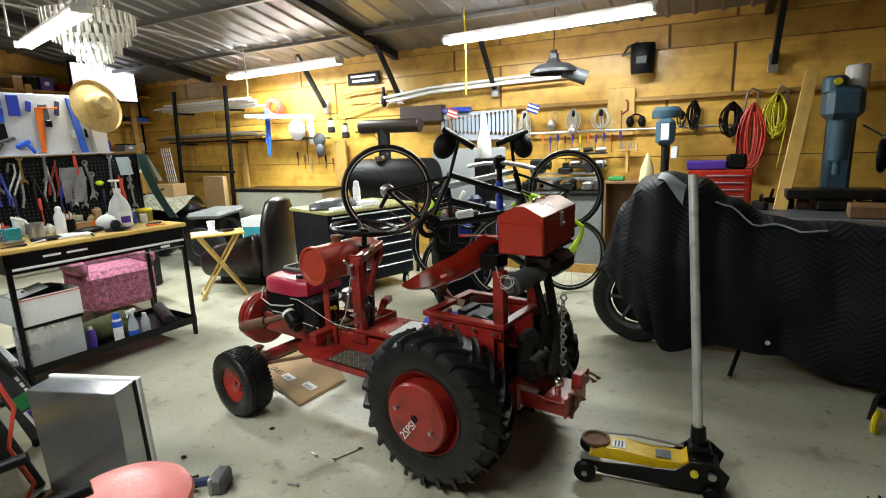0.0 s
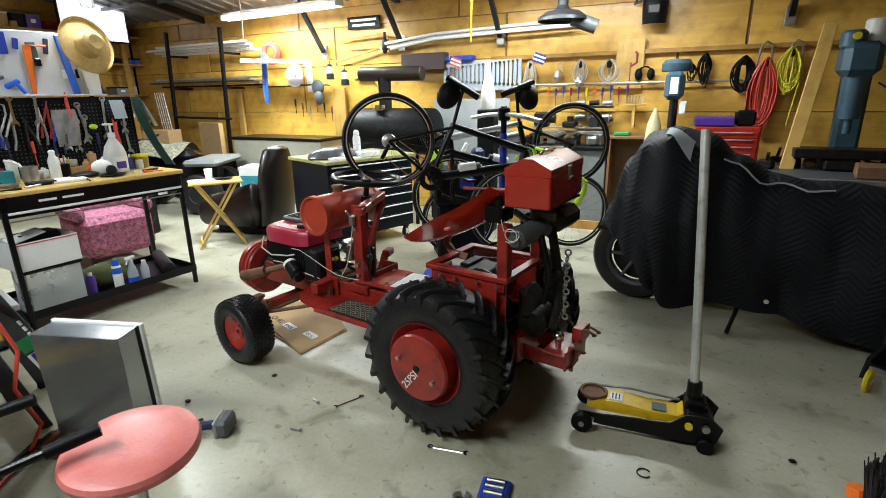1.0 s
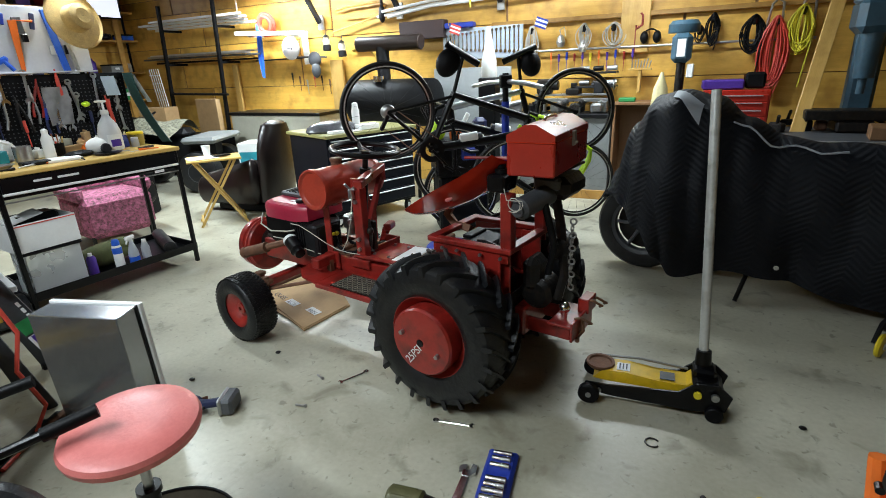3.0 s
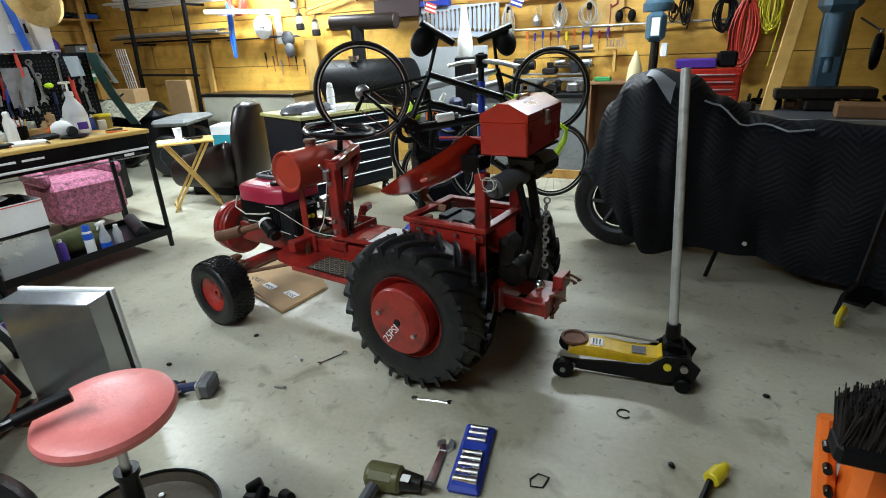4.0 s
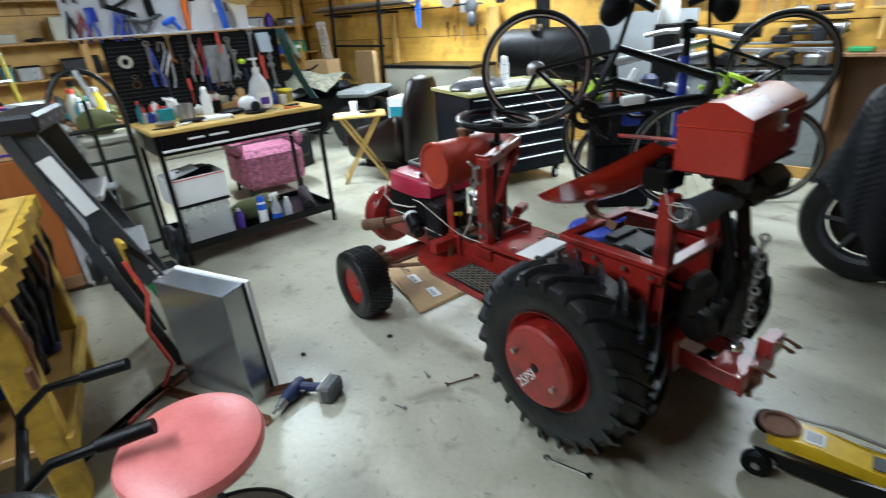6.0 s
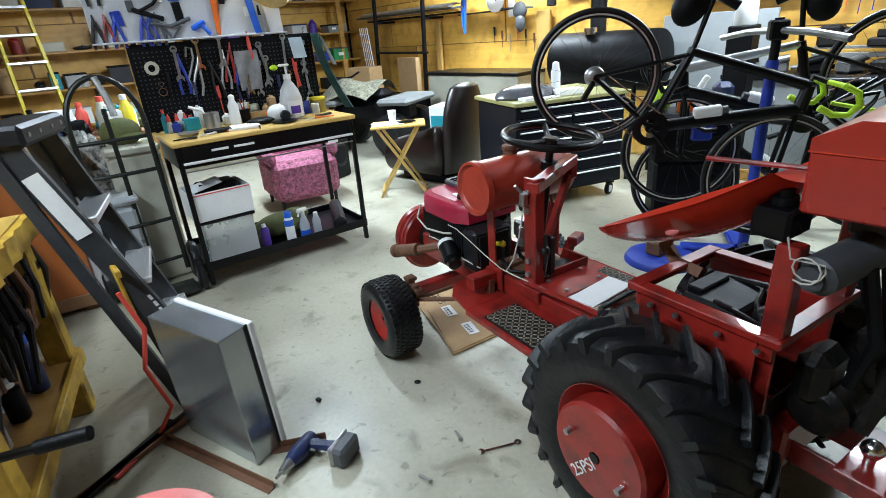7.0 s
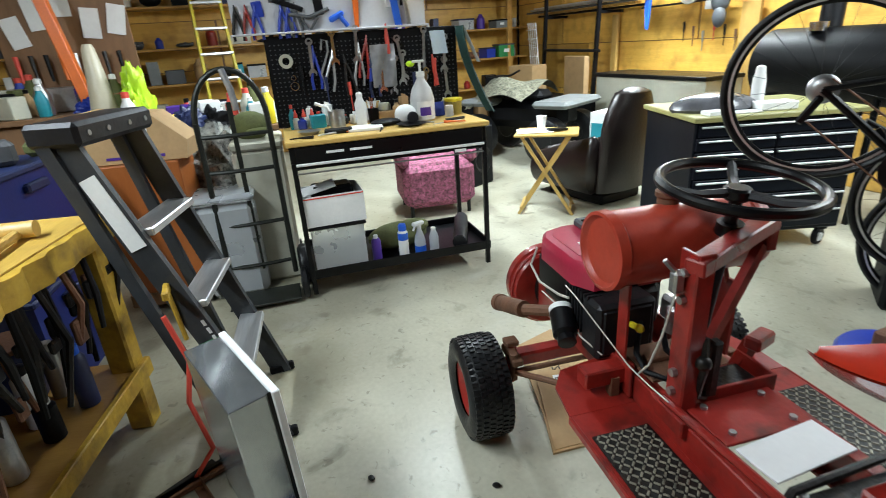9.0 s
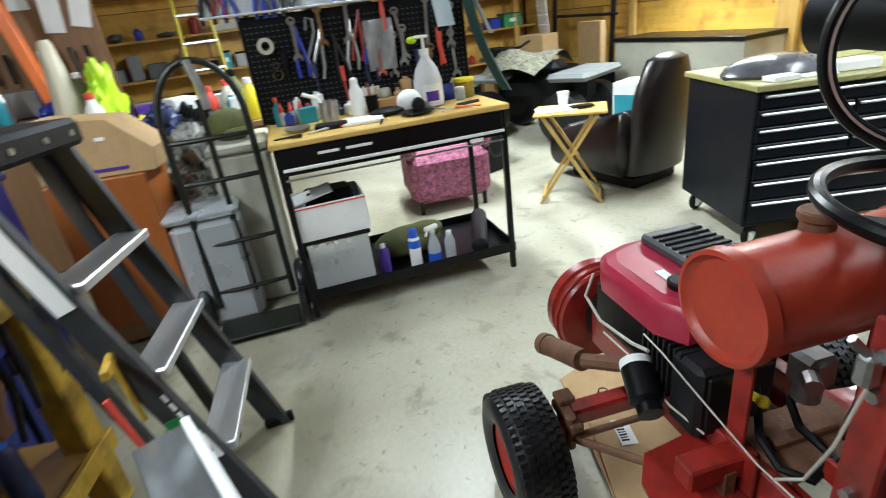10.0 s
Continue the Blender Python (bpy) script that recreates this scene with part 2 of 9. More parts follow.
BROWNWOOD = mat("brown_cabinet_wood", (0.17, 0.085, 0.035), 0.5, 0, 0.2, 3, 0.06, 40, col2=(0.25, 0.13, 0.06), stretch=(6, 6, 0.7))
CORDRED = mat("red_cord", (0.66, 0.07, 0.045), 0.5, 0, 0.1, 12, 0.05, 60)
CORDYEL = mat("yellow_cord", (0.66, 0.58, 0.03), 0.5, 0, 0.1, 12, 0.05, 60)
BLUEGREY = mat("blue_grey_machine_paint", (0.045, 0.10, 0.145), 0.4, 0.1, 0.2, 5, 0.05, 60, dirt=0.3)
PINKWHITE = mat("white_cord", (0.52, 0.49, 0.43), 0.5, 0, 0.1, 12, 0.05, 60)
GLOW = mat("lit_fluorescent_tube", (1.0, 0.99, 0.94), 0.4, 0, 0.0, 3, 0, 40, emit=24.0)
SCREEN = mat("lit_screen", (0.80, 0.84, 0.95), 0.4, 0, 0.02, 3, 0, 40, emit=1.1)
CRYSTAL = mat("cut_crystal", (0.9, 0.92, 0.88), 0.08, 0, 0.03, 9, 0.0, 40, trans=0.45)


# ---------------- mesh tools ----------------
class Geo:
    """Vertices and faces that grow piece by piece."""

    def __init__(self):
        self.v, self.f = [], []

    def put(self, verts, faces, m=None):
        o = len(self.v)
        self.v += [tuple(m @ Vector(p)) if m is not None else tuple(p) for p in verts]
        self.f += [tuple(i + o for i in q) for q in faces]
        return self

    def box(self, c, s, b=0.0, m=None):
        x, y, z = (k / 2 for k in s)
        b = min(b, x * 0.9, y * 0.9, z * 0.9)
        t = Matrix.Translation(c)
        if m is not None:
            t = m @ t
        if b <= 0:
            vs = [(i * x, j * y, k * z) for i in (-1, 1) for j in (-1, 1) for k in (-1, 1)]
            return self.put(vs, [(0, 1, 3, 2), (4, 6, 7, 5), (0, 4, 5, 1), (2, 3, 7, 6), (0, 2, 6, 4), (1, 5, 7, 3)], t)
        vs, ix = [], {}
        for i in (-1, 1):
            for j in (-1, 1):
                for k in (-1, 1):
                    for a in range(3):
                        p = [i * (x - b), j * (y - b), k * (z - b)]
                        p[a] = (i, j, k)[a] * (x, y, z)[a]
                        ix[i, j, k, a] = len(vs)
                        vs.append(p)
        fs = []
        for a in range(3):
            u, w = [q for q in range(3) if q != a]
            for sgn in (-1, 1):
                loop = []
                for su, sw in ((-1, -1), (1, -1), (1, 1), (-1, 1)):
                    q = [0, 0, 0]
                    q[a], q[u], q[w] = sgn, su, sw
                    loop.append(ix[(*q, a)])
                fs.append(tuple(loop))
            for su in (-1, 1):
                for sw in (-1, 1):
                    p0, p1 = [0, 0, 0], [0, 0, 0]
                    p0[a], p1[a] = -1, 1
                    p0[u] = p1[u] = su
                    p0[w] = p1[w] = sw
                    fs.append((ix[(*p0, u)], ix[(*p1, u)], ix[(*p1, w)], ix[(*p0, w)]))
        for i in (-1, 1):
            for j in (-1, 1):
                for k in (-1, 1):
                    fs.append((ix[i, j, k, 0], ix[i, j, k, 1], ix[i, j, k, 2]))
        return self.put(vs, fs, t)

    def lathe(self, prof, n=20, m=None, caps=True):
        vs = [(r * math.cos(2 * math.pi * k / n), r * math.sin(2 * math.pi * k / n), z) for r, z in prof for k in range(n)]
        fs = [(i * n + k, i * n + (k + 1) % n, (i + 1) * n + (k + 1) % n, (i + 1) * n + k) for i in range(len(prof) - 1) for k in range(n)]
        if caps:
            fs += [tuple(range(n - 1, -1, -1)), tuple((len(prof) - 1) * n + k for k in range(n))]
        return self.put(vs, fs, m)

    def cyl(self, p0, p1, r0, r1=None, n=14, b=0.0, m=None):
        p0, p1 = Vector(p0), Vector(p1)
        d = p1 - p0
        h = d.length
        q = Matrix.Translation(p0) @ d.to_track_quat("Z", "Y").to_matrix().to_4x4()
        if m is not None:
            q = m @ q
        r1 = r0 if r1 is None else r1
        prof = [(r0 - b, 0), (r0, b), (r1, h - b), (r1 - b, h)] if b else [(r0, 0), (r1, h)]
        return self.lathe(prof, n, q)

    def tube(self, pts, r, n=8, closed=False, m=None):
        pts = [Vector(p) for p in pts]
        k = len(pts)
        vs, up = [], None
        for i, p in enumerate(pts):
            a = pts[(i - 1) % k] if closed or i else p
            c = pts[(i + 1) % k] if closed or i < k - 1 else p
            d = (c - a).normalized()
            if up is None:
                up = d.orthogonal().normalized()
            else:
                up = (up - d * up.dot(d))
                up = up.normalized() if up.length > 1e-6 else d.orthogonal().normalized()
            s = d.cross(up)
            rr = r[i] if isinstance(r, (list, tuple)) else r
            vs += [p + rr * (math.cos(2 * math.pi * j / n) * up + math.sin(2 * math.pi * j / n) * s) for j in range(n)]
        fs = [(i * n + j, i * n + (j + 1) % n, ((i + 1) % k) * n + (j + 1) % n, ((i + 1) % k) * n + j) for i in range(k if closed else k - 1) for j in range(n)]
        if not closed:
            fs += [tuple(range(n - 1, -1, -1)), tuple((k - 1) * n + j for j in range(n))]
        return self.put(vs, fs, m)

    def ring(self, c, R, r, axis=(0, 0, 1), n=40, k=8, m=None):
        q = Matrix.Translation(c) @ Vector(axis).to_track_quat("Z", "Y").to_matrix().to_4x4()
        pts = [q @ Vector((R * math.cos(2 * math.pi * i / n), R * math.sin(2 * math.pi * i / n), 0)) for i in range(n)]
        return self.tube(pts, r, k, True, m)

    def prism(self, poly, h, m=None):
        k = len(poly)
        vs = [(x, y, 0) for x, y in poly] + [(x, y, h) for x, y in poly]
        fs = [tuple(range(k - 1, -1, -1)), tuple(range(k, 2 * k))] + [(i, (i + 1) % k, k + (i + 1) % k, k + i) for i in range(k)]
        return self.put(vs, fs, m)

    def ball(self, c, r, n=14, k=9, m=None):
        r = (r, r, r) if isinstance(r, (int, float)) else r
        vs, fs = [], []
        for i in range(k + 1):
            a = math.pi * i / k
            s = max(math.sin(a), 0.02)
            vs += [(c[0] + r[0] * s * math.cos(2 * math.pi * j / n), c[1] + r[1] * s * math.sin(2 * math.pi * j / n), c[2] - r[2] * math.cos(a)) for j in range(n)]
        fs = [(i * n + j, i * n + (j + 1) % n, (i + 1) * n + (j + 1) % n, (i + 1) * n + j) for i in range(k) for j in range(n)]
        fs += [tuple(range(n - 1, -1, -1)), tuple(k * n + j for j in range(n))]
        return self.put(vs, fs, m)

    def grid(self, fn, nu, nv, wrap=False, m=None):
        vs = [fn(i / (nu - 1), j / (nv - (0 if wrap else 1))) for i in range(nu) for j in range(nv)]
        fs = [(i * nv + j, i * nv + (j + 1) % nv, (i + 1) * nv + (j + 1) % nv, (i + 1) * nv + j) for i in range(nu - 1) for j in range(nv if wrap else nv - 1)]
        return self.put(vs, fs, m)

    def mesh(self, name, material, angle=35):
        me = bpy.data.meshes.new(name)
        me.from_pydata(self.v, [], self.f)
        me.materials.append(material)
        me.polygons.foreach_set("use_smooth", [True] * len(me.polygons))
        me.set_sharp_from_angle(angle=radians(angle))
        me.update()
        return me


def part(name, geo, material, parent=None, label="", at=None):
    ob = new(name, geo.mesh(name, material) if isinstance(geo, Geo) else geo)
    if parent is not None:
        ob.parent = parent
    if at is not None:
        ob.matrix_basis = at
    if label:
        ob["label"] = label
    return ob


def thing(name, m, label, category, group="", kind=""):
    ob = new(name)
    ob.empty_display_size = 0.05
    ob.matrix_basis = m
    return tagged(ob, label, category, group, kind)


def single(name, geo, material, m, label, category, group="", kind=""):
    ob = new(name, geo.mesh(name, material))
    ob.matrix_basis = m
    return tagged(ob, label, category, group, kind)


def arc(c, r, a0, a1, n, plane="xz"):
    out = []
    for i in range(n + 1):
        a = radians(a0 + (a1 - a0) * i / n)
        u, w = r * math.cos(a), r * math.sin(a)
        out.append({"xz": (c[0] + u, c[1], c[2] + w), "xy": (c[0] + u, c[1] + w, c[2]), "yz": (c[0], c[1] + u, c[2] + w)}[plane])
    return out


def text_mesh(body, size, depth=0.0006):
    cu = bpy.data.curves.new("lettering", "FONT")
    cu.body, cu.size, cu.extrude, cu.align_x, cu.align_y = body, size, depth, "CENTER", "CENTER"
    ob = bpy.data.objects.new("lettering", cu)
    scene.collection.objects.link(ob)
    dg = bpy.context.evaluated_depsgraph_get()
    me = bpy.data.meshes.new_from_object(ob.evaluated_get(dg))
    bpy.data.objects.remove(ob)
    return me


def lettering(body, size, material, parent, at, label=""):
    me = text_mesh(body, size)
    me.materials.clear()
    me.materials.append(material)
    return part("lettering", me, material, parent, label, at)


# ---------------- the building ----------------
BACK, LEFT, RIGHT, FRONT, RIDGE = 6.75, -8.45, 5.6, -4.0, 1.4


def roof_z(y):
    return 2.66 + 0.18 * ((BACK - y) if y > RIDGE else (BACK - RIDGE) - (RIDGE - y))


floor = single("floor", Geo().box(((LEFT + RIGHT) / 2, (BACK + FRONT) / 2, -0.06), (RIGHT - LEFT + 0.6, BACK - FRONT + 0.6, 0.12)), FLOOR, Matrix(),
               "stained greenish grey concrete shop floor with oil marks", "floor", kind="structure")


def plank_wall(name, x0, x1, heights, m, label, top=None):
    """A wall of horizontal plywood strips on a dark backing; local x along the wall, y into the room."""
    g = Geo().box(((x0 + x1) / 2, -0.10, 1.35), (x1 - x0, 0.12, 2.70))
    ob = single(name, g, BROWNWOOD, m, label, "wall", kind="structure")
    rows = []
    for k in range(len(heights) - 1):
        z0, z1 = heights[k], heights[k + 1]
        x = x0 + (0.6 if k % 2 else 0.0) - 1.2
        while x < x1:
            a, c = max(x, x0), min(x + 2.42, x1)
            if c - a > 0.1:
                rows.append((a, c, z0, z1))
            x += 2.44
    meshes = {}
    for a, c, z0, z1 in rows:
        key = (round(c - a, 3), round(z1 - z0, 3))
        if key not in meshes:
            meshes[key] = Geo().box((0, 0, 0), (c - a - 0.006, 0.018, z1 - z0 - 0.008), 0.003).mesh("panel", PLY)
        part("panel", meshes[key], PLY, ob, at=pose((a + c) / 2, -0.03, (z0 + z1) / 2))
    return ob


plank_wall("wall_north", LEFT, RIGHT, [0, 0.62, 1.24, 1.85, 2.335, 2.57, 2.78], pose(0, BACK, 0, 0, 0, 180) @ Matrix.Scale(-1, 4, (1, 0, 0)),
           "orange varnished plywood wall hung with tools and cords")
plank_wall("wall_west", FRONT, BACK, [0, 0.62, 1.24, 1.85, 2.335, 2.78], pose(LEFT, 0, 0, 0, 0, 90) @ Matrix.Scale(-1, 4, (0, 1, 0)), "orange plywood wall behind crowded shelves")
plank_wall("wall_east", FRONT, BACK, [0, 1.24, 2.335, 2.78], pose(RIGHT, 0, 0, 0, 0, 90), "orange plywood side wall")
plank_wall("wall_south", LEFT, RIGHT, [0, 1.24, 2.335, 2.78], pose(0, FRONT, 0), "orange plywood wall")
for gx, nm in ((LEFT, "wall_west_gable"), (RIGHT, "wall_east_gable")):
    gg = Geo().prism([(FRONT, 2.70), (BACK, 2.70), (RIDGE, roof_z(RIDGE) + 0.02)], 0.06, Matrix(((0, 0, 1, gx - (0.06 if gx < 0 else 0)), (1, 0, 0, 0), (0, 1, 0, 0), (0, 0, 0, 1))))
    single(nm, gg, PLY, Matrix(), "orange plywood gable above the wall", "wall", kind="structure")


def roof():
    g = Geo()
    for ya, yb in ((BACK + 0.15, RIDGE), (RIDGE, FRONT - 0.15)):
        xs = []
        x = LEFT - 0.2
        while x < RIGHT + 0.2:
            xs += [(x, 0), (x + 0.19, 0), (x + 0.21, -0.02), (x + 0.23, -0.02), (x + 0.25, 0)]
            x += 0.25
        vs, fs = [], []
        for x, dz in xs:
            for y in (ya, yb):
                vs += [(x, y, roof_z(y) + dz), (x, y, roof_z(y) + dz + 0.012)]
        for i in range(len(xs) - 1):
            a, b = 4 * i, 4 * i + 4
            fs += [(a, b, b + 2, a + 2), (a + 1, a + 3, b + 3, b + 1)]
        g.put(vs, fs)
    return single("ceiling", g, ROOF, Matrix(), "underside of a ribbed grey metal roof", "ceiling", kind="structure")


roof()


def beam_on_roof(x, w=0.07, h=0.09):
    g = Geo()
    for ya, yb in ((BACK - 0.02, RIDGE), (RIDGE, FRONT + 0.02)):
        za, zb = roof_z(ya) - 0.03, roof_z(yb) - 0.03
        vs = [(x + i * w / 2, y, z - k * h) for y, z in ((ya, za), (yb, zb)) for i in (-1, 1) for k in (0, 1)]
        g.put(vs, [(0, 1, 3, 2), (4, 6, 7, 5), (0, 4, 5, 1), (2, 3, 7, 6), (0, 2, 6, 4), (1, 5, 7, 3)])
    return g


for bx in (-6.6, -3.15, 0.95, 4.2):
    single("rafter", beam_on_roof(bx), STEELDARK, Matrix(), "dark painted steel rafter under the roof", "rafter", "rafters", kind="structure")
for py in (6.0, 4.9, 3.8, 2.7, 0.2, -1.6):
    g = Geo().box(((LEFT + RIGHT) / 2, py, roof_z(py) - 0.045), (RIGHT - LEFT - 0.1, 0.05, 0.045), 0.004)
    single("purlin", g, ROOF, Matrix(), "grey steel purlin across the rafters", "purlin", "purlins", kind="structure")


def knee_brace(x, zfoot, run=0.55):
    t = thing("knee_brace", pose(x, BACK, 0), "grey steel knee brace from wall to rafter", "brace", "knee braces")
    top = roof_z(BACK - run) - 0.1
    part("strut", Geo().tube([(0, -0.06, zfoot), (0, -run, top)], 0.035, 4), STEELDARK, t)
    part("foot_plate", Geo().box((0, -0.035, zfoot), (0.09, 0.03, 0.18), 0.004), STEEL, t)
    return t


for kx, kz in ((-4.32, 2.03), (-3.1, 2.08), (-1.79, 2.08), (1.02, 2.10)):
    knee_brace(kx, kz)
for px, pw in ((-4.12, 0.20), (-6.0, 0.1), (-0.35, 0.28)):
    single("wall_stud", Geo().box((0, 0, 0.78), (pw, 0.04, 1.56) if pw < 0.25 else (pw, 0.02, 0.5), 0.006), PINE, pose(px, BACK - 0.045, 0 if pw < 0.25 else 0.95), "pale pine board fixed upright on the wall", "board",
           kind="structure")
single("wall_rail", Geo().tube([(-1.7, 0, 0), (1.2, 0, 0)], 0.011, 8), STEEL, pose(0, BACK - 0.06, 1.54), "thin steel pipe rail along the wall", "rail", kind="structure")
single("wall_ledger", Geo().box((0.7, 0, 0), (5.2, 0.03, 0.045), 0.004), SHELFWOOD, pose(0, BACK - 0.035, 1.845), "narrow wooden batten along the wall", "batten", kind="structure")


def tube_fixture(x, y, z, length, rz, chain):
    t = thing("fluorescent_fixture", pose(x, y, z, 0, 0, rz), "lit white fluorescent tube fixture hung under the roof", "light fixture", "fluorescent fixtures")
    part("housing", Geo().prism([(-0.03, 0.02), (-0.02, 0.05), (0.02, 0.05), (0.03, 0.02), (0.034, 0.0), (-0.034, 0.0)], length, pose(-length / 2, 0, 0) @ Matrix(((0, 0, 1, 0), (1, 0, 0, 0), (0, 1, 0, 0), (0, 0, 0, 1)))), WHITEPAINT, t)
    for dy in (-0.048, 0.048):
        tb = part("tube", Geo().cyl((-length / 2 + 0.03, dy, -0.025), (length / 2 - 0.03, dy, -0.025), 0.019, n=12), GLOW, t)
    for dx in (-length / 2 + 0.02, length / 2 - 0.02):
        part("end_cap", Geo().box((dx, 0, -0.01), (0.03, 0.15, 0.06), 0.006), WHITE, t)
        part("chain", Geo().tube([(dx * 0.8, 0, 0.05), (dx * 0.8, 0, chain)], 0.004, 5), STEEL, t)
    return t


for lx, ly, lz, ll, lr, lw in LAMPS:
    tube_fixture(lx, ly, lz, ll, lr, max(0.1, roof_z(ly) - lz - 0.02))


# ---------------- the tractor ----------------
def rear_tyre():
    """Ribbed drive tyre about the local y axis."""
    R, W = 0.325, 0.235
    prof = [(0.185, -W * 0.42), (0.215, -W * 0.5), (0.265, -W * 0.52), (R - 0.02, -W * 0.47), (R, -W * 0.36), (R + 0.004, 0), (R, W * 0.36), (R - 0.02, W * 0.47), (0.265, W * 0.52), (0.215, W * 0.5), (0.185, W * 0.42)]
    g = Geo().lathe(prof, 48, pose(0, 0, 0, 90), caps=False)
    return g


def tyre_lug(side):
    """One chevron lug of the drive tyre, at angle nought."""
    R, W = 0.325, 0.235
    g, vs, fs, steps = Geo(), [], [], 6
    for i in range(steps):
        f = i / (steps - 1)
        y = side * (0.004 + f * W * 0.50)
        a = 0.30 * (1 - f) ** 1.15
        rb = R - 0.012 - 0.03 * f ** 3
        rt = R + 0.026 - 0.022 * f ** 3
        hw = 0.030 + 0.010 * f
        for rr, q in ((rb, -hw), (rt - 0.006, -hw * 0.80), (rt, -hw * 0.55), (rt, hw * 0.55), (rt - 0.006, hw * 0.80), (rb, hw)):
            vs.append((rr * math.cos(a + q), y, rr * math.sin(a + q)))
        if i:
            o = 6 * (i - 1)
            fs += [(o + j, o + j + 1, o + j + 7, o + j + 6) for j in range(5)]
    fs += [(0, 1, 2, 3, 4, 5), tuple(6 * steps - 1 - j for j in range(6))]
    return g.put(vs, fs)


def front_tyre():
    R, W = 0.190, 0.165
    prof = [(0.100, -W * 0.4), (0.118, -W * 0.47), (0.150, -W * 0.5), (R - 0.018, -W * 0.45), (R - 0.004, -W * 0.33), (R, 0), (R - 0.004, W * 0.33), (R - 0.018, W * 0.45), (0.150, W * 0.5), (0.118, W * 0.47), (0.100, W * 0.4)]
    g = Geo().lathe(prof, 40, pose(0, 0, 0, 90), caps=False)
    return g


def front_tread():
    R, g = 0.190, Geo()
    for k in range(52):
        a = 2 * math.pi * k / 52
        for j, y in enumerate((-0.060, -0.036, -0.012, 0.012, 0.036, 0.060)):
            b = a + (0.5 if j % 2 else 0) * 2 * math.pi / 52
            rr = R - (0.006 if abs(y) > 0.05 else 0.001)
            g.box((0, 0, 0), (0.008, 0.018, 0.013), 0, Matrix.Rotation(-b, 4, "Y") @ Matrix.Translation((rr, y, 0)))
    return g


def tractor():
    t = thing("garden_tractor", pose(-0.479, 2.815, 0, 0, 0, 171), "home-built red garden tractor with bare engine and pan seat", "tractor")
    C = -0.07  # the middle line
    rt = rear_tyre().mesh("tyre", RUBBER)
    lugs = {q: tyre_lug(q).mesh("lug", RUBBER) for q in (-1, 1)}
    ft = front_tyre().mesh("tyre", RUBBER)
    fd = front_tread().mesh("tread", RUBBER)
    for s in (1, -1):
        y = C + s * 0.365
        w = part("rear_wheel", Geo().lathe([(0.20, -0.10), (0.195, -0.095), (0.17, -0.07), (0.165, 0.06), (0.19, 0.085), (0.197, 0.10), (0.185, 0.10), (0.15, 0.06), (0.15, -0.06)], 36,
                                           pose(0, y, 0.355, -90 * s), caps=False), RED, t, "red steel rear rim")
        part("tyre", rt, RUBBER, w, "black chevron-lugged drive tyre", pose(0, y, 0.355))
        for q in (-1, 1):
            for k in range(22):
                part("lug", lugs[q], RUBBER, w, at=pose(0, y, 0.355, 0, -(k + (0.5 if q > 0 else 0)) * 360 / 22, 0))
        part("disc", Geo().lathe([(0.164, 0), (0.164, 0.02), (0.03, 0.022), (0.03, 0)], 32, pose(0, y - s * 0.02, 0.355, -90 * s), caps=False), RED, w)
        cov = part("wheel_weight", Geo().lathe([(0.11, -0.06), (0.146, -0.05), (0.152, 0.006), (0.152, 0.055), (0.144, 0.066), (0.018, 0.07), (0.016, 0.05)], 40, pose(0, y + s * 0.082, 0.355, -90 * s), caps=True), RED, w, "round dark red wheel weight")
        for a in (20, 200):
            bx, bz = 0.095 * math.cos(radians(a)), 0.095 * math.sin(radians(a))
            part("bolt", Geo().cyl((bx, y + s * 0.148, 0.355 + bz), (bx, y + s * 0.169, 0.355 + bz), 0.010, n=6), STEEL, w)
        part("hub_hole", Geo().cyl((0, y + s * 0.148, 0.355), (0, y + s * 0.1545, 0.355), 0.015, n=14), BLACK, w)
        if s > 0:
            lettering("25PSI", 0.05, PAPER, w, Matrix(((-0.82, -0.57, 0, 0.035), (0, 0, 1, y + 0.154), (-0.57, 0.82, 0, 0.295), (0, 0, 0, 1))) @ pose(0, 0, 0, 0, 0, 85), "hand-written white tyre pressure")
        yf, xf, zf = C + s * 0.48, 1.29, 0.190
        wf = part("front_wheel", Geo().lathe([(0.108, -0.06), (0.102, -0.055), (0.085, -0.04), (0.08, 0.02), (0.100, 0.05), (0.108, 0.058), (0.095, 0.055), (0.06, 0.02), (0.035, 0.016), (0.032, 0.038), (0.01, 0.04)], 32,
                                             pose(xf, yf, zf, -90 * s), caps=False), RED, t, "small red steel front rim")
        part("tyre", ft, RUBBER, wf, "worn turf front tyre", pose(xf, yf, zf))
        tr = part("tread", fd, RUBBER, wf, at=pose(xf, yf, zf))
        tr["kind"] = "stuff"
        part("hub_cap", Geo().cyl((xf, yf - s * 0.03, zf), (xf, yf + s * 0.026, zf), 0.022, n=14, b=0.004), RUST, wf)
        part("stub_axle", Geo().cyl((xf, yf - s * 0.14, zf + 0.01), (xf, yf - s * 0.02, zf), 0.016, n=12), RUST, wf)
    part("rear_axle", Geo().cyl((0, C - 0.32, 0.355), (0, C + 0.32, 0.355), 0.045, n=16).box((0, C, 0.37), (0.26, 0.24, 0.28), 0.03), GREASE, t)
    part("front_axle", Geo().box((1.31, C, 0.265), (0.06, 0.68, 0.055), 0.008).cyl((1.30, C - 0.35, 0.18), (1.30, C - 0.35, 0.34), 0.022).cyl((1.30, C + 0.35, 0.18), (1.30, C + 0.35, 0.34), 0.022).box((1.31, C, 0.33), (0.08, 0.12, 0.10), 0.01), RED, t)
